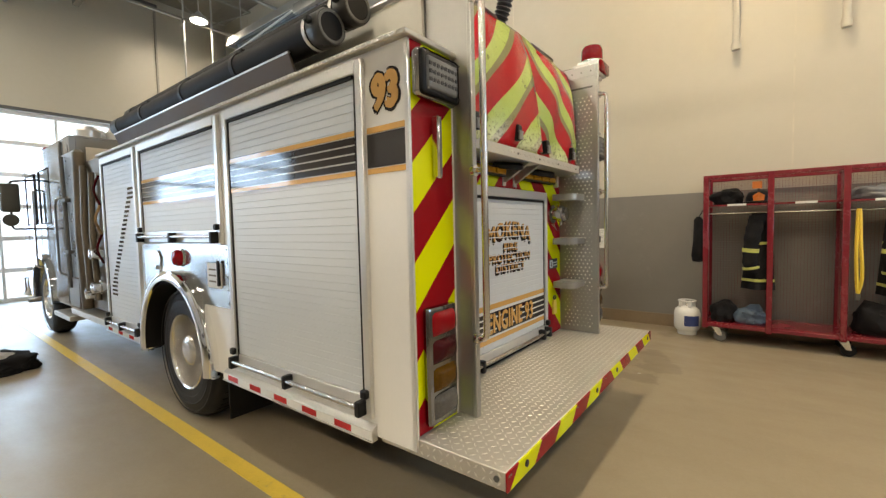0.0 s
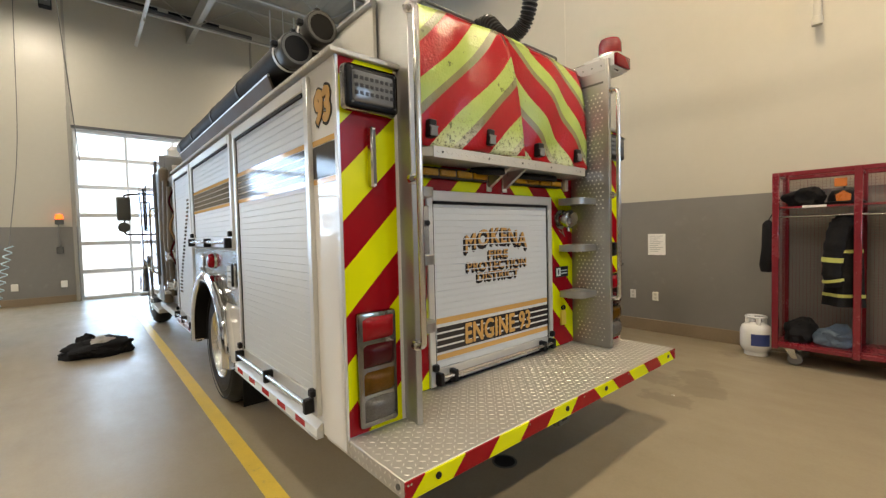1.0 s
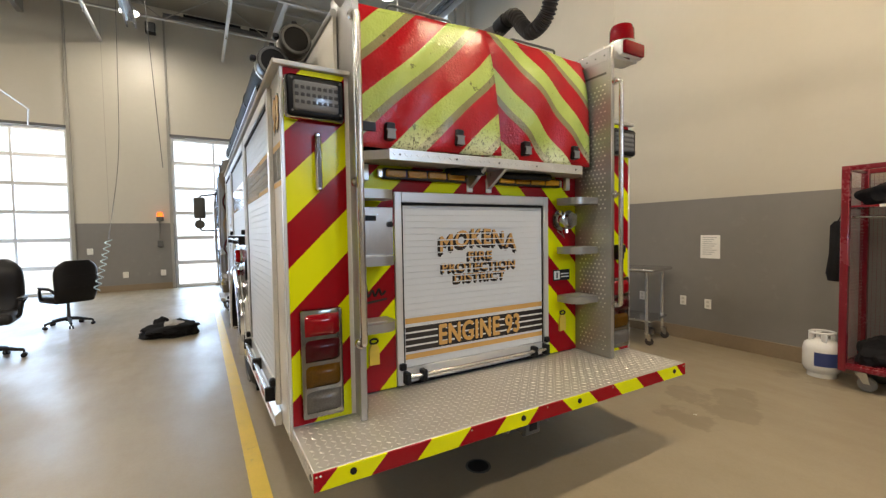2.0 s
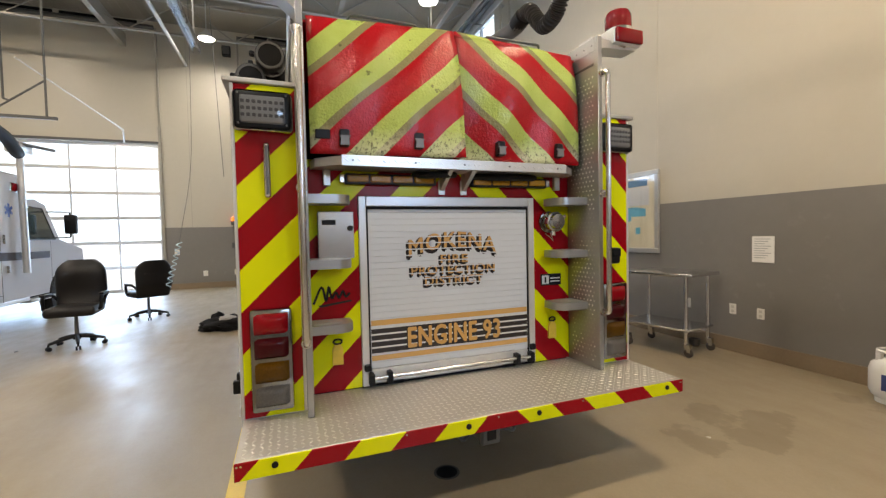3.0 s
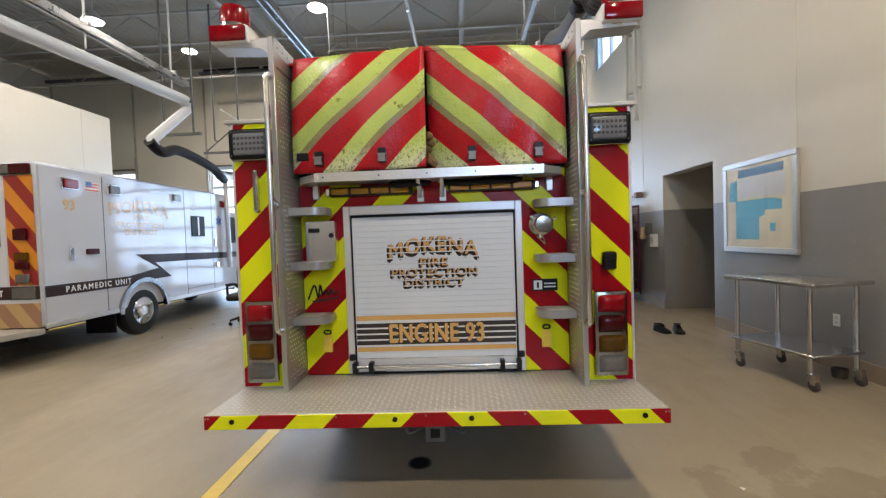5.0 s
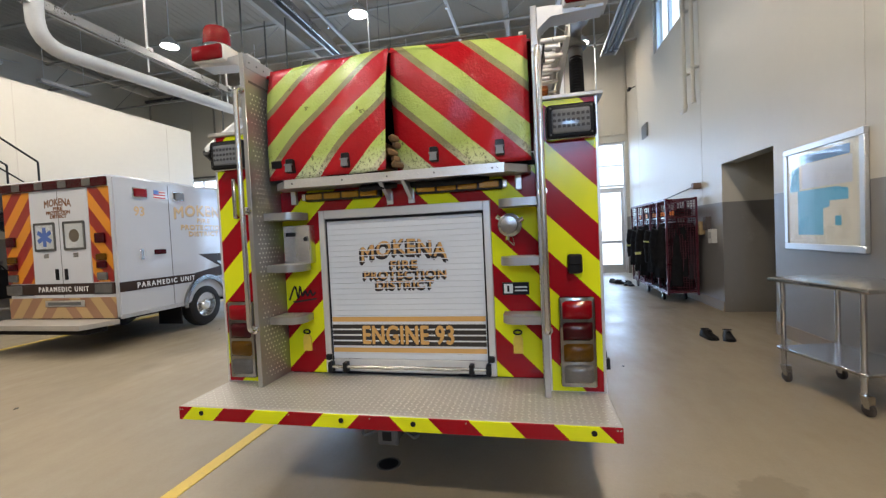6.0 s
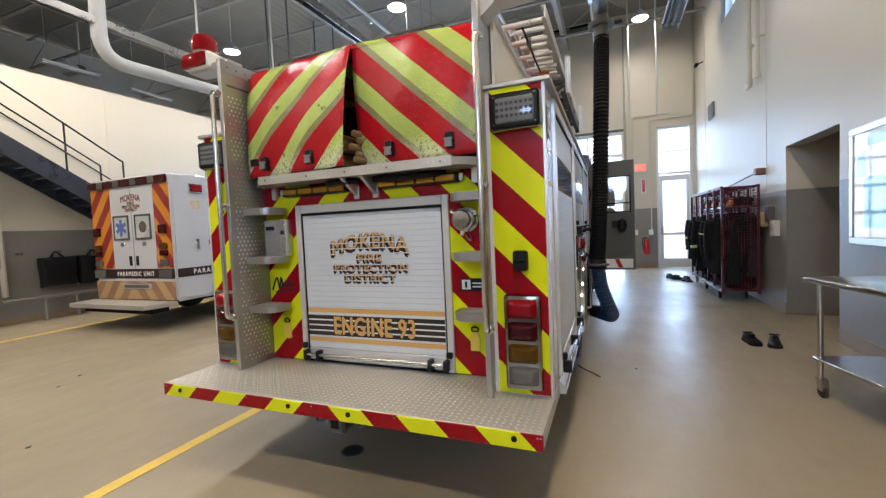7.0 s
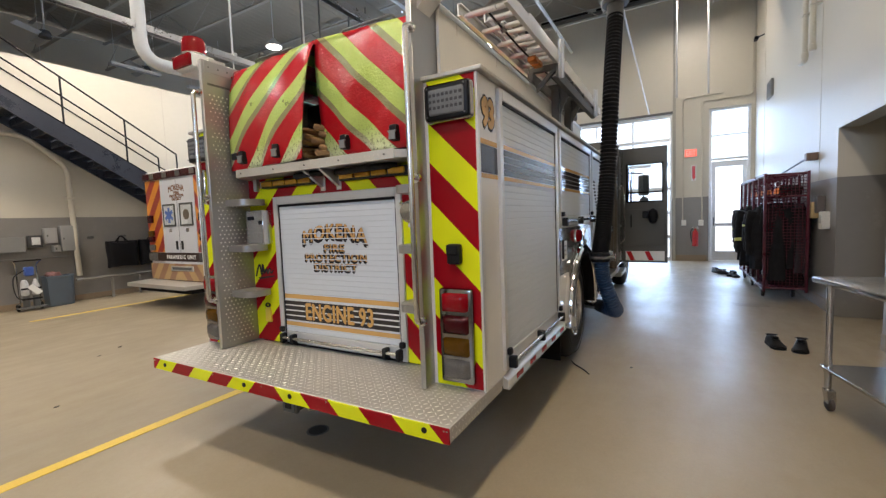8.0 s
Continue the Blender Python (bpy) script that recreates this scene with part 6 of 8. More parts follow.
part("rear_stripe", B((rx - 0.003, AY0 + 0.03, 0.85), (rx + 0.016, AY1 - 0.03, 1.02)), AMB_DARK, amb, "brown stripe with white lettering", False)
lettering("PARAMEDIC UNIT", (rx + 0.018, -3.535, 0.935), 0.98, 0.075, "+x", WHITE_REFLECT, amb, "rear_lettering", 0.002, 0.0, 0.0, 0.003, 0.0, 1.35)
part("kick_panel", B((rx - 0.003, AY0 + 0.03, 0.48), (rx + 0.006, AY1 - 0.03, 0.80)), AMB_CHEV_DULL, amb, "faded striped kick panel", False)
pl = part("plate_recess", B((rx + 0.005, -3.92, 0.66), (rx + 0.02, -3.15, 0.76), 0.006), ALU, amb)
part("plate_bar", B((rx + 0.019, -3.86, 0.685), (rx + 0.023, -3.21, 0.735)), DARK_STEEL, pl)
for y in (-4.52, -2.76):
    for z, m in ((1.62, DARK_RED_LENS), (1.24, DARK_RED_LENS), (1.36, AMBER_LENS)):
        part("rear_lamp", B((rx + 0.002, y - 0.09, z), (rx + 0.045, y + 0.09, z + (0.15 if z > 1.5 else 0.10)), 0.012), m, amb)
    part("rear_lamp", B((rx + 0.002, y - 0.09, 1.06), (rx + 0.045, y + 0.09, 1.18), 0.012), CLEAR_LENS, amb)
    part("rear_lamp", B((rx + 0.015, y - 0.16, 0.86), (rx + 0.03, y + 0.16, 1.01), 0.01), CLEAR_LENS, amb)
part("roof_lamp_strip", B((rx - 0.002, AY0 + 0.04, 2.465), (rx + 0.05, AY1 - 0.04, 2.60), 0.012), DARK_RED_LENS, amb, "row of red and clear roof lamps")
for k in range(4):
    y = AY0 + 0.33 + k * 0.46
    part("roof_lamp", B((rx + 0.048, y, 2.475), (rx + 0.062, y + 0.16, 2.585), 0.006), CLEAR_LENS, amb)
bp = part("rear_bumper", P([(-3.50, AY0 - 0.03), (-3.50, AY1 + 0.03), (-3.02, AY1 - 0.10), (-3.02, AY0 + 0.10)], "z", 0.40, 0.47), TREAD, amb, "tread plate rear bumper step")
part("bumper_skirt", B((-3.50, AY0 + 0.2, 0.30), (-3.2, AY1 - 0.2, 0.40)), DARK, bp)
part("under_frame", B((-10.0, -4.15, 0.34), (-3.55, -3.10, 0.62)), DARK, amb)
part("mud_flap", B((-4.72, AY1 - 0.55, 0.14), (-4.70, AY1 - 0.06, 0.48)), RUBBER, amb)
part("axle", C((WX, AY0 + 0.2, 0.40), (WX, AY1 - 0.2, 0.40), 0.07), DARK, amb)
part("axle", C((-9.35, AY0 + 0.25, 0.40), (-9.35, AY1 - 0.25, 0.40), 0.07), DARK, amb)
# cab
cy0, cy1 = AY0 + 0.08, AY1 - 0.08
acab = part("cab", P([(AX0, 0.50), (AX0, 2.22), (-8.50, 2.26), (-8.85, 2.18), (-9.35, 1.52), (-10.35, 1.30), (-10.45, 0.62), (-9.88, 0.50)] + list(reversed(arch(-9.35, 0.40, 0.50, 0.50))), "y", cy0, cy1), AMB_WHITE, amb, "white van cab")
for s, y in ((1, cy1), (-1, cy0)):
    w = part("cab_window", P([(-8.15, 1.52), (-8.15, 2.12), (-8.72, 2.10), (-9.16, 1.52)], "y", y - s * 0.002, y + s * 0.006), GLASS_DARK, acab)
    part("window_frame", S([(-8.15, y + s * 0.005, 1.52), (-8.15, y + s * 0.005, 2.12), (-8.72, y + s * 0.005, 2.10), (-9.16, y + s * 0.005, 1.52), (-8.15, y + s * 0.005, 1.52)], 0.014, 6), BLACK, w)
    part("cab_stripe", B((-8.95, y, 1.17), (AX0 - 0.01, y + s * 0.003, 1.30)), AMB_DARK, acab, "", False)
    part("door_gap", B((-9.0, y, 0.60), (-8.99, y + s * 0.002, 1.5)), DARK_STEEL, acab, "", False)
    ar = part("mirror_arm", S(rounded_path([(-8.9, y, 2.05), (-9.0, y + s * 0.32, 2.05), (-9.0, y + s * 0.32, 1.55), (-9.0, y, 1.55)], 0.04), 0.014, 8), BLACK, acab)
    part("mirror", B((-9.06, y + s * 0.23, 1.62), (-8.96, y + s * 0.43, 2.0), 0.025, 2), BLACK, ar)
    part("cab_step", B((-8.95, y - s * 0.1, 0.40), (-8.1, y + s * 0.06, 0.46), 0.008), TREAD, acab)
part("windscreen", P([(-8.88, 2.13), (-9.32, 1.56), (-9.37, 1.56), (-8.93, 2.15)], "y", cy0 + 0.1, cy1 - 0.1), GLASS_DARK, acab)
part("front_bumper", B((-10.6, cy0 - 0.02, 0.45), (-10.38, cy1 + 0.02, 0.72), 0.03, 2), CHROME, acab)

# ---- wall fittings and furniture along the north side ----
board = thing("wall_map", "framed wall map with blue areas on cream paper", "map", (-3.73, NORTH, 1.13))
fy = NORTH - 0.045
for a, b in (((-4.38, 1.13), (-3.10, 1.20)), ((-4.38, 2.24), (-3.10, 2.31)), ((-4.38, 1.20), (-4.31, 2.24)), ((-3.17, 1.20), (-3.10, 2.24))):
    part("map_frame", B((a[0], fy, a[1]), (b[0], NORTH - 0.002, b[1]), 0.006), ALU, board)
paper = part("map_sheet", B((-4.31, NORTH - 0.03, 1.20), (-3.17, NORTH - 0.022, 2.24)), surface("cream_map_paper", (0.74, 0.68, 0.50), 0.3, var=0.06, scale=6, coat=0.4), board)
BLUE_INK, PALE_INK, NAVY_INK = (surface(n, c, 0.3, var=0.06, bump=0.0, coat=0.4) for n, c in (("map_blue", (0.16, 0.48, 0.66)), ("map_pale", (0.70, 0.72, 0.74)), ("map_navy", (0.10, 0.22, 0.38))))
for nm, poly, m in (("map_band", [(-4.08, 2.10), (-3.30, 2.10), (-3.30, 2.20), (-4.08, 2.20)], NAVY_INK),
                    ("map_panel", [(-4.05, 1.82), (-3.27, 1.82), (-3.27, 2.09), (-4.05, 2.09)], PALE_INK),
                    ("map_area", [(-4.13, 1.30), (-3.70, 1.30), (-3.70, 1.58), (-3.60, 1.60), (-3.60, 1.66), (-3.33, 1.66), (-3.33, 1.77), (-3.50, 1.80), (-4.13, 1.80)], BLUE_INK),
                    ("map_area", [(-4.28, 1.80), (-4.10, 1.80), (-4.10, 2.08), (-4.24, 2.05)], BLUE_INK),
                    ("map_area", [(-3.52, 1.40), (-3.43, 1.40), (-3.43, 1.50), (-3.52, 1.50)], BLUE_INK)):
    part(nm, P(poly, "y", NORTH - 0.0302, NORTH - 0.0315), m, paper, "", False)
gl = part("map_glass", B((-4.31, NORTH - 0.036, 1.20), (-3.17, NORTH - 0.034, 2.24)), pane_glass("map_glazing", (0.97, 0.97, 0.97), 0.06), board)
gl.visible_shadow = False

sheet = thing("paper_notice", "white printed paper taped to the grey wall", "paper", (-1.75, NORTH, 1.08))
ps = part("sheet", B((-1.865, NORTH - 0.006, 1.075), (-1.635, NORTH - 0.002, 1.365)), surface("white_paper", (0.78, 0.77, 0.74), 0.7, var=0.03), sheet)
PRINT = surface("grey_print", (0.42, 0.42, 0.42), 0.7, var=0.1)
for k in range(9):
    part("print_bar", B((-1.84, NORTH - 0.0075, 1.33 - k * 0.026), (-1.67 - 0.03 * (k % 3), NORTH - 0.006, 1.338 - k * 0.026)), PRINT, ps, "", False)
PLATE = surface("white_outlet_plate", (0.74, 0.72, 0.66), 0.35, var=0.03)
for x, z in ((-2.67, 0.50), (-2.08, 0.51), (-1.77, 0.50)):
    o = thing("wall_outlet", "white wall outlet plate", "outlet", (x, NORTH, z - 0.06), "outlets on the wall")
    p = part("plate", B((x - 0.04, NORTH - 0.009, z - 0.06), (x + 0.04, NORTH - 0.001, z + 0.06), 0.003), PLATE, o)
    for dz in (-0.025, 0.025):
        part("socket", B((x - 0.017, NORTH - 0.011, z + dz - 0.015), (x + 0.017, NORTH - 0.009, z + dz + 0.015), 0.001), surface("outlet_socket", (0.55, 0.53, 0.48), 0.4), p)
for x, y, z in ((FRONT, -1.32, 1.09), (FRONT, -0.6, 0.44), (FRONT, 0.24, 0.45), (FRONT, 4.98, 1.10), (FRONT, 5.40, 1.09)):
    o = thing("wall_outlet", "white wall outlet plate", "outlet", (x, y, z - 0.06), "outlets on the wall")
    part("plate", B((x + 0.001, y - 0.06, z - 0.08), (x + 0.05, y + 0.06, z + 0.08), 0.006), PLATE, o)


CASTER = surface("brown_caster_rubber", (0.055, 0.042, 0.034), 0.6, var=0.2)


def prep_table():
    t = thing("steel_table", "stainless steel work table on casters", "table")
    L0, W0, H = 0.47, 0.32, 0.955
    part("tabletop", B((-L0, -W0, H - 0.04), (L0, W0, H), 0.012, 3), STAINLESS, t)
    part("lower_shelf", B((-L0 + 0.05, -W0 + 0.04, 0.29), (L0 - 0.05, W0 - 0.04, 0.315), 0.006), STAINLESS, t)
    for sx in (-1, 1):
        for sy in (-1, 1):
            x, y = sx * (L0 - 0.10), sy * (W0 - 0.07)
            leg = part("leg", C((x, y, 0.14), (x, y, H - 0.04), 0.021, seg=14), STAINLESS, t)
            part("shelf_collar", C((x, y, 0.275), (x, y, 0.33), 0.028, seg=14), STAINLESS, leg)
            cst = part("caster", P([(x - 0.02, 0.15), (x + 0.05, 0.15), (x + 0.06, 0.06), (x + 0.02, 0.06)], "y", y - 0.026, y + 0.026), STAINLESS, t)
            part("caster_wheel", L([(0.01, -0.016), (0.042, -0.016), (0.050, -0.010), (0.050, 0.010), (0.042, 0.016), (0.01, 0.016)], (x + 0.03, y, 0.05), "y", 20), CASTER, cst)
    t.matrix_basis = pose(-2.555, 6.10, 0, 0, 0, 12)
    return t


prep_table()
pt = thing("floor_cup", "small dark floor cup by the wall", "cup", (-2.45, 6.45, 0))
part("cup_body", L([(0.055, 0.0), (0.06, 0.01), (0.065, 0.09), (0.055, 0.09), (0.05, 0.02), (0.001, 0.02)], (-2.45, 6.45, 0), "z", 16), surface("dark_tin", (0.08, 0.06, 0.045), 0.5), pt)

SHOE = surface("black_leather", (0.008, 0.0075, 0.0075), 0.55, spec=0.2, var=0.3, fine=80, bump=0.15)


def shoe(x, y, turn):
    """A low shoe: sole, lofted upper, tongue and laces."""
    t = thing("shoe", "black leather work shoe on the floor", "shoe", (0, 0, 0), "pair of shoes")
    outline = [(-0.14, 0.0), (-0.125, 0.035), (-0.06, 0.040), (0.02, 0.045), (0.09, 0.052), (0.135, 0.035), (0.148, 0.0)]
    poly = outline + [(a, -b) for a, b in reversed(outline[1:-1])]
    part("sole", P(poly, "z", 0.0, 0.026), RUBBER, t)
    bm = bmesh.new()
    rings = []
    for a, w, h in ((-0.135, 0.028, 0.085), (-0.11, 0.036, 0.105), (-0.05, 0.037, 0.10), (0.0, 0.041, 0.085), (0.05, 0.046, 0.062), (0.10, 0.046, 0.050), (0.14, 0.02, 0.038)):
        rings.append([bm.verts.new((a, w * math.cos(q), 0.026 + (h - 0.026) * math.sin(q) ** 0.8)) for q in (math.pi * k / 10 for k in range(11))])
    for p, q in zip(rings, rings[1:]):
        for k in range(10):
            bm.faces.new((p[k], p[k + 1], q[k + 1], q[k]))
    for r in (rings[0], rings[-1]):
        bm.faces.new(r)
    part("upper", bm, SHOE, t)
    part("tongue", B((-0.03, -0.018, 0.085), (0.03, 0.018, 0.112), 0.008), SHOE, t)
    part("collar", S([(-0.085 + 0.05 * math.cos(a), 0.034 * math.sin(a), 0.104 + 0.008 * math.cos(a)) for a in (2 * math.pi * k / 16 for k in range(17))], 0.006, 6), SHOE, t)
    for k in range(3):
        part("lace", C((0.0 + k * 0.018, -0.025, 0.092 - k * 0.008), (0.0 + k * 0.018, 0.025, 0.092 - k * 0.008), 0.003, seg=6), BLACK, t)
    t.matrix_basis = pose(x, y, 0, 0, 0, turn) @ Matrix.Diagonal((1.0, 1.35, 1.02, 1))
    return t


shoe(-4.44, 5.73, 12)
shoe(-4.38, 5.93, -14)
for x, y, a in ((-10.4, 5.62, 30), (-10.15, 5.75, 70), (-9.9, 5.85, -20), (-9.75, 5.9, 10)):
    shoe(x, y, a)

CLOTH = surface("dark_turnout_cloth", (0.015, 0.0145, 0.0155), 0.9, var=0.4, scale=10, fine=120, bump=0.4, spec=0.1)
CLOTH_TAN = surface("faded_turnout_cloth", (0.026, 0.021, 0.026), 0.9, var=0.25, scale=10, fine=120, bump=0.4)
LIME_TAPE = surface("lime_reflective_tape", (0.52, 0.53, 0.14), 0.4, var=0.1)
RACK_RED = surface("red_rack_paint", (0.18, 0.012, 0.022), 0.25, var=0.12, coat=0.3)
MAROON = surface("maroon_rack_paint", (0.070, 0.006, 0.014), 0.3, var=0.12, coat=0.2)
WIRE = surface("rack_wire", (0.20, 0.06, 0.055), 0.4, var=0.1)


def lump(name, parent, at, size, mat, seed, amount=0.28, label=""):
    """A crumpled bundle of cloth."""
    bm = bmesh.new()
    bmesh.ops.create_icosphere(bm, subdivisions=4, radius=1.0)
    o = Vector((seed * 3.7, seed * 1.3, seed * 2.1))
    for v in bm.verts:
        d = 1 + amount * (noise.noise(v.co * 1.6 + o) * 1.3 + 0.7 * abs(noise.noise(v.co * 4.0 + o)))
        p = v.co * d
        v.co = Vector((at[0] + p.x * size[0], at[1] + p.y * size[1], at[2] + max(-0.55, p.z) * size[2] + 0.55 * size[2]))
    return part(name, bm, mat, parent, label)


def coat(parent_group, x, y, top, width, length, turn, mat, seed, bands=(6, 14), cuffs=(0.55, 0.9)):
    """A hanging turnout coat with sleeves and reflective bands."""
    t = thing("turnout_coat", "dark firefighter coat with lime reflective bands, hanging", "coat", (0, 0, 0), parent_group)
    bm = bmesh.new()
    rows = []
    n, seg = 16, 26
    for i in range(n + 1):
        f = i / n
        w = width * (0.30 + 0.20 * min(1, f * 5)) * (1 + 0.12 * f)
        d = 0.10 + 0.05 * f
        row = []
        for k in range(seg):
            a = 2 * math.pi * k / seg
            fold = 1 + 0.13 * math.sin(a * 5 + seed + 2.5 * f) * f + 0.06 * noise.noise(Vector((math.cos(a), math.sin(a), f * 3 + seed)))
            row.append(bm.verts.new((w * math.cos(a) * fold, d * math.sin(a) * fold, -length * f)))
        rows.append(row)
    for p, q in zip(rows, rows[1:]):
        for k in range(seg):
            bm.faces.new((p[k], p[(k + 1) % seg], q[(k + 1) % seg], q[k]))
    bm.faces.new(rows[0])
    part("coat_body", bm, mat, t)
    part("collar", L([(0.07, 0.03), (0.085, -0.02), (0.10, -0.06), (0.06, -0.07)], (0, 0, 0), "z", 16), mat, t)
    for i in bands:
        f = i / n
        bm = bmesh.new()
        lo, hi = [], []
        for v in rows_at(width, length, f + 0.018, seed, seg):
            lo.append(bm.verts.new(v))
        for v in rows_at(width, length, f - 0.018, seed, seg):
            hi.append(bm.verts.new(v))
        for k in range(seg):
            bm.faces.new((lo[k], lo[(k + 1) % seg], hi[(k + 1) % seg], hi[k]))
        part("reflective_band", bm, LIME_TAPE, t)
    for s in (-1, 1):
        pts = curve_points([(s * width * 0.42, 0, -0.06), (s * width * 0.56, 0.03, -0.25), (s * width * 0.58, 0.05, -0.5), (s * width * 0.54, 0.03, -length * 0.78)], 6)
        sl = part("sleeve", S(pts, [0.085 - 0.02 * k / len(pts) + 0.006 * math.sin(k * 1.9 + seed) for k in range(len(pts))], 12), mat, t)
        for q in cuffs if s < 0 or len(cuffs) > 1 else ():
            k = int(q * (len(pts) - 2))
            part("sleeve_band", S([pts[k], pts[k + 1]], 0.082, 12), LIME_TAPE, sl)
    t.matrix_basis = pose(x, y, top, 0, 0, turn)
    return t


def rows_at(width, length, f, seed, seg):
    w = width * (0.30 + 0.20 * min(1, f * 5)) * (1 + 0.12 * f) * 1.02
    d = (0.10 + 0.05 * f) * 1.03
    out = []
    for k in range(seg):
        a = 2 * math.pi * k / seg
        fold = 1 + 0.13 * math.sin(a * 5 + seed + 2.5 * f) * f + 0.06 * noise.noise(Vector((math.cos(a), math.sin(a), f * 3 + seed)))
        out.append((w * math.cos(a) * fold, d * math.sin(a) * fold, -length * f))
    return out


def gear_rack(x0, bays, bw, y0, y1, label, r=0.026, paint=None, wire=0.0013, gap=0.03):
    """A red tubular locker rack on casters: posts, rails, wire mesh, shelves and hanging rods."""
    t = thing("gear_rack", label, "gear rack", (x0, (y0 + y1) / 2, 0), "gear racks along the wall")
    H = 1.98
    paint = paint or RACK_RED
    x1 = x0 + bays * bw
    for k in range(bays + 1):
        x = x0 + k * bw
        for y in (y0, y1):
            part("post", B((x - r, y - r, 0.16), (x + r, y + r, H), 0.006), paint, t)
        for z in (0.22, 1.62, H - 0.03):
            part("side_rail", C((x, y0 + r, z), (x, y1 - r, z), 0.016, seg=8), paint, t)
        bm = bmesh.new()
        for i in range(1, int((y1 - y0) / gap)):
            cyl(bm, (x, y0 + i * gap, 0.22), (x, y0 + i * gap, H - 0.03), wire, seg=4)
        for i in range(1, int((H - 0.25) / gap)):
            cyl(bm, (x, y0, 0.22 + i * gap), (x, y1, 0.22 + i * gap), wire, seg=4)
        tagged(part("wire_mesh", bm, WIRE if paint is RACK_RED else MAROON, t, "red wire mesh divider", False), kind="stuff")
    for y in (y0, y1):
        for z in (0.20, H - 0.022):
            part("long_rail", B((x0, y - 0.022, z - 0.022), (x1, y + 0.022, z + 0.022), 0.006), paint, t)
    part("rack_floor", B((x0, y0, 0.215), (x1, y1, 0.235)), paint, t)
    bm = bmesh.new()
    for i in range(1, int((x1 - x0) / gap)):
        cyl(bm, (x0 + i * gap, y1 - 0.01, 0.22), (x0 + i * gap, y1 - 0.01, H - 0.03), 0.0012, seg=3)
    for i in range(1, int((H - 0.25) / gap)):
        cyl(bm, (x0, y1 - 0.01, 0.22 + i * gap), (x1, y1 - 0.01, 0.22 + i * gap), 0.0012, seg=3)
    tagged(part("wire_mesh", bm, WIRE if paint is RACK_RED else MAROON, t, "red wire mesh back", False), kind="stuff")
    for k in range(bays):
        a, b = x0 + k * bw + r, x0 + (k + 1) * bw - r
        sh = part("shelf", B((a, y0 + 0.02, 1.615), (b, y1 - 0.03, 1.632)), paint, t)
        part("name_strip", B((a + 0.18, y0 + 0.012, 1.612), (a + 0.36, y0 + 0.019, 1.636)), WHITE_REFLECT, sh)
        part("hanging_rod", C((a, y0 + 0.06, 1.53), (b, y0 + 0.06, 1.53), 0.011, seg=10), STAINLESS, t)
    for k in range(0, bays + 1, 2 if bays > 3 else 1):
        for y in (y0 + 0.06, y1 - 0.06):
            x = min(max(x0 + k * bw, x0 + 0.10), x1 - 0.10)
            cst = part("caster", P([(x - 0.045, 0.185), (x + 0.045, 0.185), (x + 0.075, 0.07), (x + 0.03, 0.07)], "y", y - 0.03, y + 0.03), STAINLESS, t)
            part("caster_wheel", L([(0.01, -0.02), (0.055, -0.02), (0.065, -0.012), (0.065, 0.012), (0.055, 0.02), (0.01, 0.02)], (x + 0.05, y, 0.065), "y", 20), surface("grey_caster_rubber", (0.14, 0.13, 0.12), 0.6) if k == 0 else RUBBER, cst)
    return t


gear_rack(-0.34, 5, 0.61, 6.08, 6.56, "red tubular gear rack on casters, partly filled", 0.028)
gear_rack(-9.80, 5, 0.556, 6.00, 6.51, "dark red gear rack packed with turnout gear", 0.019, MAROON, 0.0042, 0.045)


def bundle(name, label, at, size, mat, seed, group="", category="gear"):
    t = thing(name, label, category, at, group)
    lump("cloth_lump", t, at, size, mat, seed)
    return t


def helmet(x, y, z, mat, turn):
    t = thing("fire_helmet", "fire helmet resting on the rack shelf", "helmet", (0, 0, 0), "helmets on the racks")
    part("helmet_shell", L([(0.15, 0.0), (0.155, 0.02), (0.13, 0.03), (0.125, 0.08), (0.10, 0.135), (0.05, 0.16), (0.001, 0.165)], (0, 0, 0), "z", 24), mat, t)
    part("helmet_crest", P([(-0.14, 0.05), (-0.06, 0.165), (0.06, 0.17), (0.12, 0.08), (0.06, 0.15), (-0.05, 0.145)], "y", -0.008, 0.008), mat, t)
    part("front_shield", P([(-0.05, 0.03), (0.05, 0.03), (0.055, 0.09), (0.0, 0.13), (-0.055, 0.09)], "x", 0.125, 0.135), surface("helmet_shield", (0.7, 0.2, 0.04), 0.3), t)
    t.matrix_basis = pose(x, y, z, 0, 0, turn)
    return t


# rack by the engine's tail
bundle("black_hood_bag", "black gear bag with lime tape on the rack shelf", (-0.14, 6.28, 1.634), (0.16, 0.14, 0.12), CLOTH, 1)
helmet(0.16, 6.28, 1.634, BLACK, -90)
part("shelf_tag", B((0.10, 6.10, 1.80), (0.19, 6.12, 1.88), 0.004), surface("orange_tag", (0.75, 0.22, 0.04), 0.4), thing("orange_tag", "small orange tag on the rack shelf", "tag", (0.145, 6.11, 1.80)))
coat("coats on the racks", 0.17, 6.22, 1.50, 0.26, 0.85, 78, CLOTH, 2.0)
bundle("boot_heap", "heap of dark boots and trousers on the rack floor", (-0.17, 6.30, 0.237), (0.13, 0.18, 0.15), CLOTH, 3)
bundle("blue_cloth", "folded blue grey cloth on the rack floor", (0.10, 6.28, 0.237), (0.16, 0.17, 0.12), surface("blue_grey_cloth", (0.10, 0.14, 0.20), 0.85, var=0.25), 4)
coat("coats on the racks", 1.30, 6.28, 1.50, 0.26, 0.85, 80, CLOTH, 5.0)
ys = thing("yellow_strap", "yellow webbing strap hanging from the rack rod", "strap", (0.98, 6.14, 0.75))
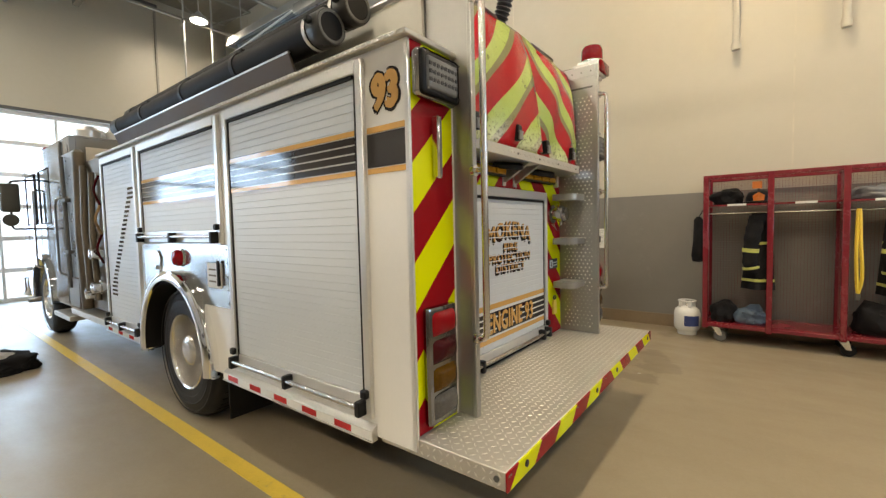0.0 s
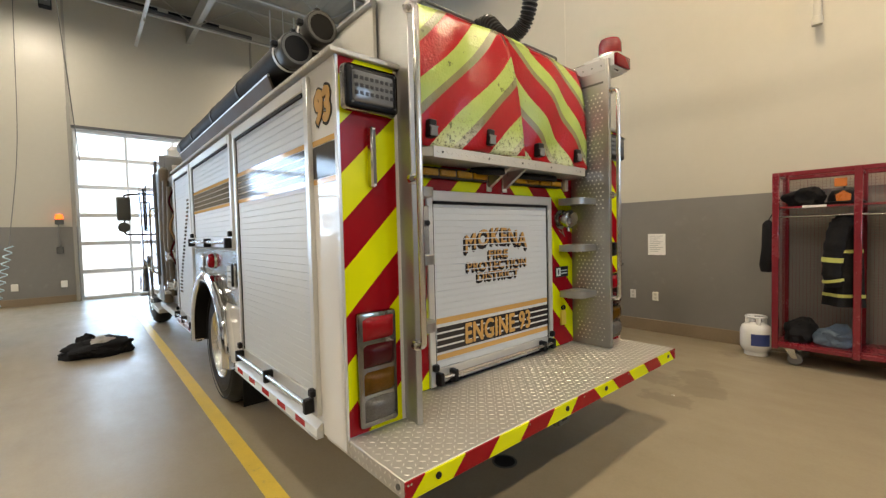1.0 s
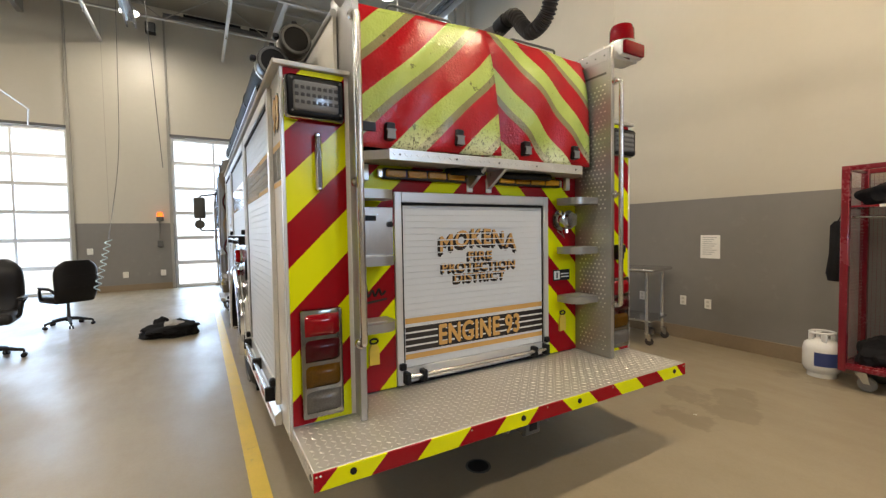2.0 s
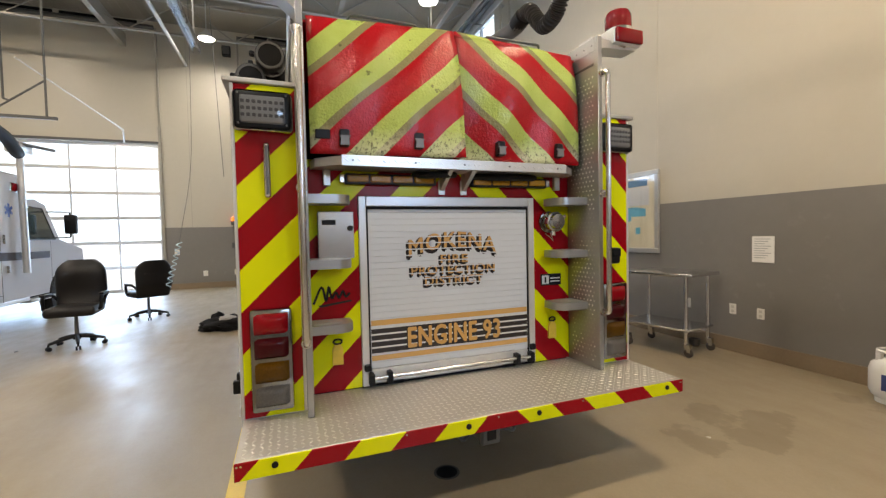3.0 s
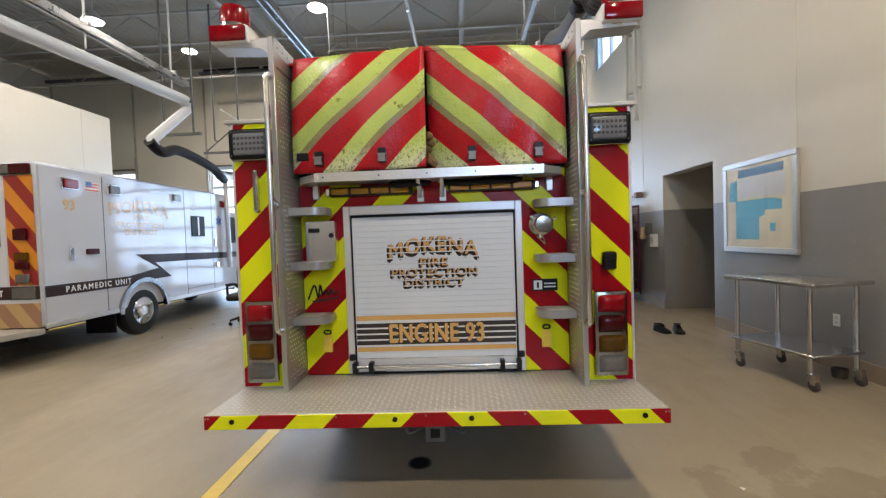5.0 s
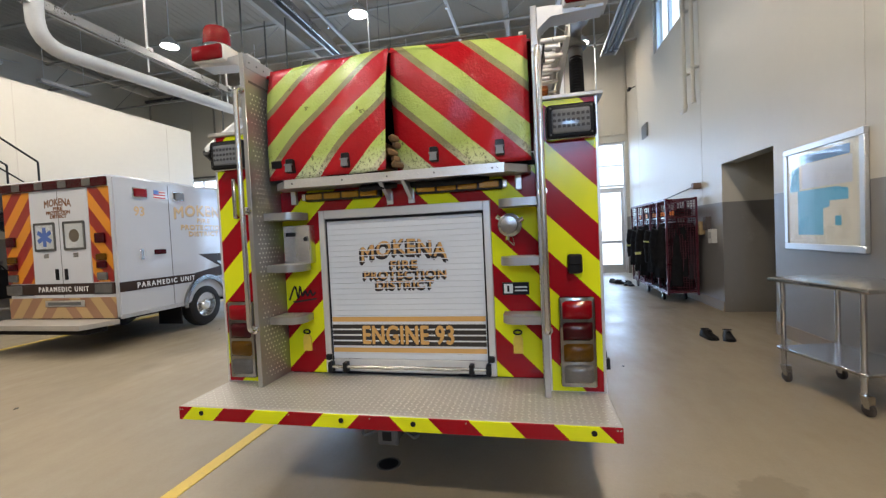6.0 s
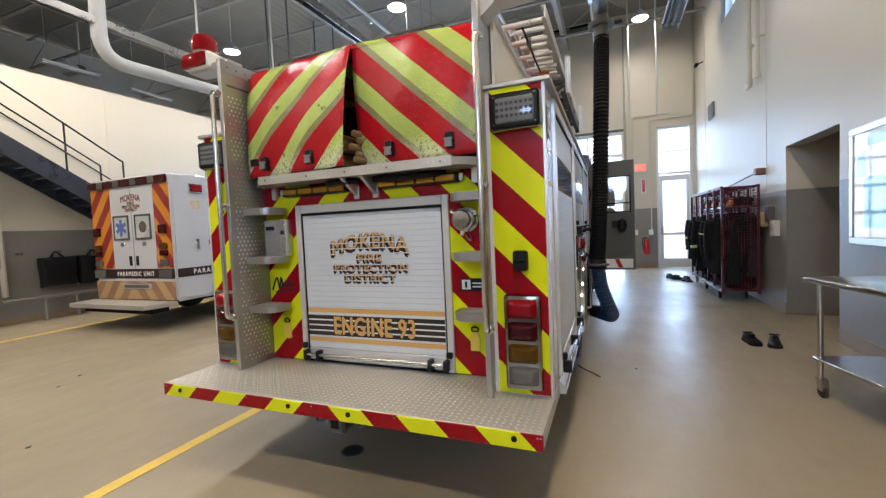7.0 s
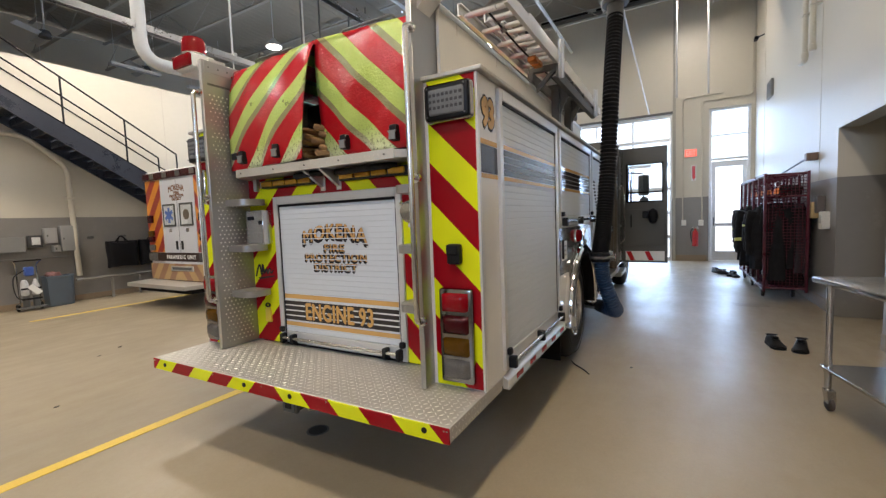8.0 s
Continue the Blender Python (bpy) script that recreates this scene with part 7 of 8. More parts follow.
for dx in (-0.014, 0.018):
    part("webbing", S(curve_points([(0.98 + dx * 0.4, 6.14, 1.54), (0.98 + dx, 6.13, 1.2), (0.99 + dx * 1.3, 6.12, 0.85), (0.985, 6.12, 0.66)], 6), 0.017, 6), YELLOW_PLASTIC, ys)
part("strap_clip", B((0.965, 6.10, 0.60), (1.005, 6.14, 0.67), 0.006), DARK_STEEL, ys)
bundle("boot_heap", "heap of dark turnout trousers on the rack floor", (1.18, 6.28, 0.237), (0.20, 0.19, 0.20), CLOTH, 6)
bundle("grey_hood", "grey hood on the rack shelf", (1.12, 6.28, 1.634), (0.2, 0.16, 0.09), surface("grey_cloth", (0.16, 0.16, 0.17), 0.85, var=0.2), 7)
hb = thing("hanging_boot_bag", "black bag hanging from the rack's end", "bag", (-0.43, 6.2, 0.95))
part("bag_body", L([(0.02, 1.50), (0.05, 1.46), (0.055, 1.2), (0.075, 1.02), (0.06, 0.95), (0.001, 0.94)], (-0.43, 6.2, 0), "z", 14), CLOTH, hb)
part("bag_cord", C((-0.43, 6.2, 1.49), (-0.36, 6.12, 1.60), 0.006, seg=6), BLACK, hb)
# packed rack
for k in range(5):
    x = -9.80 + 0.278 + k * 0.556
    coat("coats on the racks", x - 0.08, 6.24, 1.50, 0.34, 1.02, 70 + 9 * k, CLOTH if k % 2 else CLOTH_TAN, 10 + k, (), ())
    coat("coats on the racks", x + 0.13, 6.30, 1.50, 0.32, 0.98, 84 - 5 * k, CLOTH, 20 + k, (), ())
    coat("coats on the racks", x - 0.02, 6.05 - 0.02 * (k % 3), 1.47 - 0.03 * (k % 2), 0.30, 0.92 + 0.07 * (k % 3), 72 + 13 * (k % 3), CLOTH, 50 + k, (), ((0.62,), (), (0.8,), (0.4,), ())[k])
    if k == 4:
        coat("coats on the racks", x + 0.17, 6.16, 1.50, 0.26, 1.16, 64, CLOTH, 71, (), ())
        coat("coats on the racks", x + 0.15, 6.42, 1.48, 0.20, 1.02, 108, CLOTH_TAN, 74, (), ())
        bundle("boot_heap", "heap of dark boots on the rack floor", (x + 0.10, 6.30, 0.237), (0.15, 0.21, 0.30), CLOTH, 75)
    helmet(x - 0.10, 6.28, 1.634, BLACK if k % 2 else surface("maroon_helmet", (0.12, 0.02, 0.02), 0.25), -90 + 12 * k)
    bundle("boot_heap", "heap of dark boots on the rack floor", (x, 6.30, 0.237), (0.2, 0.19, 0.17), CLOTH, 30 + k)
    bundle("hood_bundle", "dark hood on the rack shelf", (x + 0.13, 6.33, 1.634), (0.12, 0.14, 0.10), CLOTH, 40 + k)

tk = thing("propane_tank", "small white propane tank with a blue label", "gas tank", (-0.56, 6.33, 0))
cx, cyy = -0.56, 6.33
tb = part("tank_body", L([(0.10, 0.03), (0.135, 0.06), (0.15, 0.10), (0.15, 0.27), (0.135, 0.32), (0.09, 0.355), (0.001, 0.365)], (cx, cyy, 0), "z", 28), WHITE_REFLECT, tk)
part("foot_ring", L([(0.112, 0.0), (0.112, 0.05), (0.104, 0.05), (0.104, 0.0)], (cx, cyy, 0), "z", 24), WHITE_REFLECT, tk)
part("tank_label", P([(cx + 0.152 * math.cos(a), cyy + 0.152 * math.sin(a)) for a in (math.radians(-95 + 10 * k) for k in range(8))] + [(cx + 0.149 * math.cos(a), cyy + 0.149 * math.sin(a)) for a in (math.radians(-25 - 10 * k) for k in range(8))], "z", 0.12, 0.25), surface("label_blue", (0.03, 0.05, 0.18), 0.4), tb)
for a in (0.6, 2.2, 3.8, 5.2):
    part("collar_post", B((cx + 0.085 * math.cos(a) - 0.02, cyy + 0.085 * math.sin(a) - 0.02, 0.33), (cx + 0.085 * math.cos(a) + 0.02, cyy + 0.085 * math.sin(a) + 0.02, 0.42), 0.006), WHITE_REFLECT, tk)
part("collar_ring", S([(cx + 0.095 * math.cos(a), cyy + 0.095 * math.sin(a), 0.425) for a in (2 * math.pi * k / 20 for k in range(21))], 0.012, 8), WHITE_REFLECT, tk)
part("valve", L([(0.02, 0.36), (0.02, 0.40), (0.03, 0.405), (0.03, 0.42), (0.001, 0.425)], (cx, cyy, 0), "z", 12), CHROME, tk)

# pipes, vent and small fittings on the north wall
for x, z in ((-0.09, 3.55), (0.89, 3.53), (-7.47, 3.74), (-7.05, 3.73)):
    p = thing("wall_pipe", "cream painted pipe ending on the wall", "pipe", (x, NORTH, z))
    part("pipe_run", C((x, NORTH - 0.10, z), (x, NORTH - 0.10, ROOF), 0.035, seg=14), CREAM, p)
    part("pipe_cap", L([(0.045, z - 0.03), (0.048, z), (0.045, z + 0.05), (0.036, z + 0.055)], (x, NORTH - 0.10, 0), "z", 16), CREAM, p)
    if x < -7.4:
        part("pipe_elbow", S(rounded_path([(x, NORTH - 0.10, z + 0.02), (x, NORTH - 0.10, z - 0.06), (x - 0.14, NORTH - 0.12, z - 0.06)], 0.05), 0.04, 12), CREAM, p)
    for k in range(3):
        part("pipe_clip", B((x - 0.05, NORTH - 0.14, z + 0.6 + k * 1.2), (x + 0.05, NORTH, z + 0.63 + k * 1.2), 0.004), CREAM, p)
v = thing("wall_vent", "grey louvred vent on the wall", "vent", (-10.75, NORTH, 3.9))
part("vent_frame", B((-11.0, NORTH - 0.05, 3.86), (-10.5, NORTH, 4.22), 0.006), surface("vent_grey", (0.22, 0.21, 0.19), 0.5), v)
for k in range(6):
    part("vent_slat", B((-10.96, NORTH - 0.058, 3.89 + k * 0.053), (-10.54, NORTH - 0.048, 3.92 + k * 0.053)), DARK_STEEL, v, "", False)
for x, z, c in ((-7.0, 1.40, (0.42, 0.30, 0.14)), (-6.72, 1.48, (0.10, 0.08, 0.07)), (-6.5, 1.26, (0.62, 0.60, 0.55))):
    b = thing("wall_box", "small control box on the wall", "control box", (x, NORTH, z - 0.12))
    bb = part("box_body", B((x - 0.075, NORTH - 0.09, z - 0.12), (x + 0.075, NORTH, z + 0.12), 0.008), surface("wall_box_paint", c, 0.45), b)
    part("box_face", B((x - 0.05, NORTH - 0.094, z - 0.04), (x + 0.05, NORTH - 0.089, z + 0.07), 0.003), surface("wall_box_face", tone(c, 0.6), 0.4), bb)
rodt = thing("wall_rod", "metal rod braced from the wall above the rack", "rod", (-7.1, NORTH, 2.1))
part("rod", S([(-7.1, NORTH - 0.10, 2.18), (-8.6, NORTH - 0.12, 2.08), (-9.7, NORTH - 0.12, 2.02)], 0.014, 8), DARK_STEEL, rodt)
part("rod_block", B((-7.16, NORTH - 0.14, 2.13), (-7.04, NORTH, 2.24), 0.008), surface("rod_block", (0.16, 0.10, 0.07), 0.5), rodt)
cmr = thing("wall_camera", "small dark camera on a wall bracket", "camera", (-11.72, NORTH, 5.5))
part("bracket", C((-11.72, NORTH, 5.56), (-11.78, NORTH - 0.14, 5.52), 0.018, seg=8), DARK_STEEL, cmr)
part("camera_body", B((-11.92, NORTH - 0.19, 5.48), (-11.74, NORTH - 0.11, 5.56), 0.012), BLACK, cmr)

# front wall fittings
ex = thing("exit_sign", "red and white exit sign on the wall", "exit sign", (FRONT, 5.14, 2.96))
eb = part("sign_body", B((FRONT + 0.001, 4.99, 2.95), (FRONT + 0.05, 5.30, 3.17), 0.006), WHITE_REFLECT, ex)
part("sign_face", B((FRONT + 0.050, 5.0, 2.96), (FRONT + 0.053, 5.29, 3.16)), glow("exit_red_glow", (0.9, 0.12, 0.08), 0.5), eb)
lettering("EXIT", (FRONT + 0.055, 5.145, 3.06), 0.22, 0.13, "+x", WHITE_REFLECT, eb, "sign_letters", 0.003)
fs = thing("extinguisher_sign", "narrow red sign above the fire extinguisher", "sign", (FRONT, 5.22, 2.3))
part("sign_plate", B((FRONT + 0.001, 5.16, 2.28), (FRONT + 0.01, 5.28, 2.72)), WHITE_REFLECT, fs)
part("sign_bar", B((FRONT + 0.010, 5.18, 2.36), (FRONT + 0.012, 5.26, 2.70)), RED_REFLECT, fs)
part("sign_arrow", P([(5.19, 2.36), (5.25, 2.36), (5.22, 2.29)], "x", FRONT + 0.010, FRONT + 0.012), RED_REFLECT, fs)
fe = thing("fire_extinguisher", "red fire extinguisher hung on the wall", "extinguisher", (FRONT, 5.26, 0.42))
part("cylinder", L([(0.001, 0.42), (0.075, 0.43), (0.08, 0.47), (0.08, 0.80), (0.06, 0.86), (0.025, 0.88), (0.025, 0.92), (0.001, 0.92)], (FRONT + 0.11, 5.26, 0), "z", 20), surface("extinguisher_red", (0.42, 0.02, 0.02), 0.2, coat=0.5), fe)
part("valve_head", B((FRONT + 0.08, 5.20, 0.92), (FRONT + 0.14, 5.33, 0.98), 0.01), CHROME, fe)
part("discharge_hose", S(curve_points([(FRONT + 0.12, 5.20, 0.94), (FRONT + 0.16, 5.15, 0.85), (FRONT + 0.17, 5.16, 0.65), (FRONT + 0.15, 5.18, 0.55)], 6), 0.014, 8), BLACK, fe)
part("wall_hook", B((FRONT + 0.001, 5.22, 0.7), (FRONT + 0.035, 5.30, 0.9), 0.004), DARK_STEEL, fe)
bc = thing("amber_beacon", "small glowing orange warning light on the wall", "warning light", (FRONT, 0.22, 1.95))
part("beacon_lens", L([(0.07, 2.0), (0.075, 2.05), (0.06, 2.11), (0.001, 2.125)], (FRONT + 0.09, 0.22, 0), "z", 18), glow("amber_glow", (1.0, 0.13, 0.015), 1.1), bc)
part("beacon_base", B((FRONT + 0.001, 0.14, 1.88), (FRONT + 0.16, 0.30, 2.0), 0.01), DARK_STEEL, bc)
wc = thing("hanging_line", "thin grey line slanting down from the roof", "line", (-7.9, 0.5, 2.6))
part("cord", S([(-8.45, 0.31, ROOF), (-7.91, 0.49, 4.89), (-7.46, 0.64, 2.62)], 0.006, 6), DARK_STEEL, wc)
sk = thing("wall_speaker", "small black speaker box high on the wall", "speaker", (FRONT, 0.2, 6.9))
kb = part("speaker_box", B((FRONT + 0.06, 0.08, 6.90), (FRONT + 0.26, 0.31, 7.17), 0.012), BLACK, sk)
part("speaker_grille", B((FRONT + 0.259, 0.10, 6.92), (FRONT + 0.266, 0.29, 7.15), 0.003), DARK_STEEL, kb)
part("speaker_bracket", B((FRONT + 0.001, 0.17, 6.98), (FRONT + 0.062, 0.22, 7.09), 0.004), DARK_STEEL, sk)
dc = thing("door_control", "dark door control box on the wall", "control box", (FRONT, 0.2, 1.2))
part("box_body", B((FRONT + 0.001, 0.14, 1.18), (FRONT + 0.07, 0.27, 1.34), 0.008), DARK_STEEL, dc)
part("conduit", C((FRONT + 0.03, 0.2, 1.34), (FRONT + 0.03, 0.2, 1.88), 0.012, seg=8), GREY_WALL, dc)
for y, zl in ((4.80, 4.30), (5.47, 4.30)):
    vp = thing("hanging_pipe", "slim white pipe hanging from the roof beside a lamp", "pipe", (-11.25, y, zl))
    part("pipe_run", C((-11.25, y, zl), (-11.25, y, ROOF), 0.022, seg=10), STEEL_WHITE, vp)
    part("pipe_coupling", L([(0.030, 6.60), (0.034, 6.62), (0.034, 6.70), (0.030, 6.72)], (-11.25, y, 0), "z", 12), DARK_STEEL, vp)
    part("pipe_tip", L([(0.001, zl - 0.02), (0.020, zl - 0.015), (0.024, zl), (0.024, zl + 0.06)], (-11.25, y, 0), "z", 12), STEEL_WHITE, vp)
cd = thing("wall_conduit", "cream conduit looping over the exit door", "conduit", (FRONT, 5.6, 1.2))
part("conduit_run", S(rounded_path([(FRONT + 0.03, 5.42, 1.15), (FRONT + 0.03, 5.42, 4.45), (FRONT + 0.03, 6.56, 4.45), (FRONT + 0.03, 6.56, ROOF)], 0.12), 0.016, 8), CREAM, cd)
part("conduit_run", S(rounded_path([(FRONT + 0.03, 4.95, 1.15), (FRONT + 0.03, 4.95, 4.60), (FRONT + 0.03, 5.9, 4.60)], 0.12), 0.016, 8), CREAM, cd)
pc = thing("hanging_air_line", "dark cord hanging from the roof with a pale blue coil", "cord", (-8.0, -0.1, 0.62))
part("cord", S(curve_points([(-8.55, -0.01, ROOF), (-8.60, -0.05, 4.6), (-8.45, -0.08, 2.9), (-7.59, -0.15, 1.42)], 8), 0.005, 6), DARK_STEEL, pc)
pts = [(-7.75 + 0.0061 * k + 0.04 * math.cos(k * 0.8), -0.10 - 0.0019 * k + 0.04 * math.sin(k * 0.8), 1.74 - 0.0125 * k) for k in range(26, 90)]
part("coil", S(pts, 0.009, 5), surface("pale_blue_coil", (0.45, 0.60, 0.70), 0.4), pc)

# ---- south side: stairs, boxes, racks on the wall ----
NAVY = surface("navy_stair_paint", (0.020, 0.024, 0.036), 0.32, var=0.2)
st = thing("steel_stair", "navy steel stair with open rails up to the mezzanine", "stair", (-4.3, -6.15, 0))
SL = 0.606
zt = lambda x: 2.76 + SL * (x + 4.08)
X_LO, X_HI = -8.3, -0.35
for y in (-5.72, -6.56):
    part("stringer", P([(X_LO, 0.0), (X_LO, zt(X_LO)), (X_HI, zt(X_HI)), (X_HI, zt(X_HI) - 0.32), (X_LO + 0.32 / SL, 0.0)], "y", y - 0.025, y + 0.025), NAVY, st)
n = 26
for k in range(n):
    x = X_LO + 0.3 + k * (X_HI - X_LO - 0.3) / n
    z = zt(x) - 0.14
    tr = part("tread", B((x - 0.02, -6.53, z - 0.045), (x + 0.29, -5.75, z), 0.004), NAVY, st)
    part("riser_plate", B((x + 0.27, -6.53, z), (x + 0.28, -5.75, z + 0.10)), NAVY, tr)
part("landing", B((X_HI, -6.63, zt(X_HI) - 0.22), (3.2, -5.70, zt(X_HI) - 0.02), 0.004), NAVY, st)
for y in (-5.72, -6.52):
    for dz, r in ((0.93, 0.019), (0.36, 0.015)):
        part("rail", S([(-4.77, y, zt(-4.77) + dz), (X_HI, y, zt(X_HI) + dz)], r, 8), BLACK, st)
    for x in (-4.77, -3.73, -2.68, -1.63, -0.58) if y > -6 else (-4.77, -0.58):
        part("rail_post", C((x, y, zt(x) - 0.05), (x, y, zt(x) + 0.93), 0.018, seg=8), BLACK, st)
part("rail_end", S([(-4.77, -6.52, zt(-4.77) + 0.36), (-5.9, -6.55, zt(-4.77) + 0.34)], 0.012, 6), BLACK, st)
for x in (0.0, 1.5, 3.0):
    part("landing_post", B((x - 0.05, -5.85, 0), (x + 0.05, -5.75, zt(X_HI) - 0.22)), NAVY, st)

for x0, x1, z0, z1, c in ((-2.15, -1.60, 1.14, 1.44, (0.24, 0.235, 0.225)), (-2.42, -2.21, 1.22, 1.46, (0.05, 0.05, 0.05)), (-2.66, -2.46, 1.28, 1.60, (0.30, 0.30, 0.29)), (-3.02, -2.72, 1.10, 1.64, (0.26, 0.26, 0.255)), (-2.70, -2.58, 1.10, 1.23, (0.33, 0.33, 0.32))):
    b = thing("electrical_box", "grey electrical box on the wall", "electrical box", ((x0 + x1) / 2, SOUTH, z0), "electrical boxes on the partition")
    bb = part("box_body", B((x0, SOUTH + 0.001, z0), (x1, SOUTH + 0.14, z1), 0.008), surface("electrical_box_paint", c, 0.4, var=0.08), b)
    if c[0] < 0.1:
        part("box_window", B((x0 + 0.04, SOUTH + 0.139, z0 + 0.05), (x1 - 0.04, SOUTH + 0.144, z1 - 0.04)), surface("pale_meter", (0.7, 0.7, 0.68), 0.3), bb)
    else:
        part("box_latch", B((x1 - 0.05, SOUTH + 0.139, (z0 + z1) / 2 - 0.02), (x1 - 0.03, SOUTH + 0.15, (z0 + z1) / 2 + 0.02)), DARK_STEEL, bb)
dp = thing("drain_pipe", "cream vertical pipe on the partition", "pipe", (-2.9, SOUTH, 0.6))
part("pipe_run", S(rounded_path([(-2.98, SOUTH + 0.10, 0.55), (-2.94, SOUTH + 0.10, 2.9), (-2.3, SOUTH + 0.10, 3.45), (-0.6, SOUTH + 0.10, 3.5)], 0.2), 0.05, 14), CREAM, dp)
part("pipe_clip", B((-3.03, SOUTH, 2.2), (-2.88, SOUTH + 0.16, 2.24), 0.004), CREAM, dp)
cdt = thing("surface_conduit", "grey conduit along the partition", "conduit", (-2.2, SOUTH, 1.0))
part("conduit_run", C((-3.0, SOUTH + 0.03, 0.98), (0.5, SOUTH + 0.03, 1.02), 0.018, seg=8), GREY_WALL, cdt)

BIN = surface("blue_grey_plastic", (0.085, 0.11, 0.14), 0.45, var=0.1)
bn = thing("waste_bin", "blue grey half-round plastic bin by the wall", "bin", (-2.55, -6.35, 0))
def bin_ring(g):
    """Outline of the bin: a flat back and one round end."""
    return [(-2.34 + g, -6.55 - g * 0.2), (-2.34 + g, -6.24 + g)] + [(-2.62 - (0.19 + g) * math.sin(q), -6.39 + (0.16 + g) * math.cos(q)) for q in (math.pi * k / 10 for k in range(11))]
bm = bmesh.new()
rings = [[bm.verts.new((x, y, z)) for x, y in bin_ring(g)] for g, z in ((-0.03, 0.0), (-0.02, 0.02), (0.0, 0.58), (0.015, 0.585), (0.015, 0.62), (-0.015, 0.62), (-0.03, 0.10))]
for p, q in zip(rings, rings[1:]):
    for k in range(len(p)):
        bm.faces.new((p[k], p[(k + 1) % len(p)], q[(k + 1) % len(p)], q[k]))
bm.faces.new(rings[0])
bm.faces.new(rings[-1])
part("bin_body", bm, BIN, bn)
lump("bin_rubbish", bn, (-2.5, -6.40, 0.50), (0.13, 0.10, 0.13), surface("dull_red_rubbish", (0.16, 0.07, 0.06), 0.6, var=0.3), 77, 0.3)

CX = -2.06
CART_WHITE = surface("translucent_bottle", (0.50, 0.50, 0.50), 0.4, var=0.2, scale=14)
tr = thing("oxygen_cart", "hand cart with white bottles beside the bins", "hand cart", (CX, -6.2, 0))
for s in (-1, 1):
    part("cart_rail", S(rounded_path([(CX + s * 0.15, -6.25, 0.12), (CX + s * 0.15, -6.30, 0.9), (CX + s * 0.20, -6.20, 0.98)], 0.08), 0.014, 8), CHROME, tr)
    part("cart_wheel", L([(0.01, -0.02), (0.066, -0.02), (0.072, 0), (0.066, 0.02), (0.01, 0.02)], (CX + s * 0.17, -6.28, 0.072), "x", 20), RUBBER, tr)
    part("bottle", L([(0.001, 0.30), (0.055, 0.31), (0.06, 0.34), (0.06, 0.50 + s * 0.03), (0.04, 0.57 + s * 0.03), (0.02, 0.61), (0.001, 0.62)], (CX + s * 0.08, -6.18, 0), "z", 18), CART_WHITE, tr)
    part("grey_cylinder", L([(0.001, 0.08), (0.05, 0.085), (0.052, 0.10), (0.052, 0.29), (0.001, 0.295)], (CX + s * 0.075, -6.18, 0), "z", 14), DARK_STEEL, tr)
for z in (0.22, 0.42):
    part("cart_strap", B((CX - 0.15, -6.118, z), (CX + 0.15, -6.112, z + 0.035), 0.002), BLACK, tr)
part("cart_base", B((CX - 0.20, -6.30, 0.05), (CX + 0.20, -6.06, 0.08), 0.004), DARK_STEEL, tr)
part("cart_tag", P([(CX - 0.16, 0.36), (CX - 0.02, 0.52), (CX + 0.07, 0.47), (CX - 0.08, 0.30)], "y", -6.108, -6.104), WHITE_REFLECT, tr)
part("cart_tube", S(curve_points([(CX + 0.07, -6.15, 0.80), (CX + 0.24, -6.12, 0.66), (CX + 0.22, -6.10, 0.30), (CX + 0.05, -6.10, 0.24)], 6), 0.009, 6), BLACK, tr)
part("cart_handle", C((CX - 0.20, -6.2, 0.98), (CX + 0.20, -6.2, 0.98), 0.014, seg=8), BLACK, tr)
part("blue_regulator", B((CX - 0.07, -6.22, 0.68), (CX + 0.07, -6.12, 0.86), 0.02), surface("blue_fitting", (0.05, 0.10, 0.35), 0.4), tr)

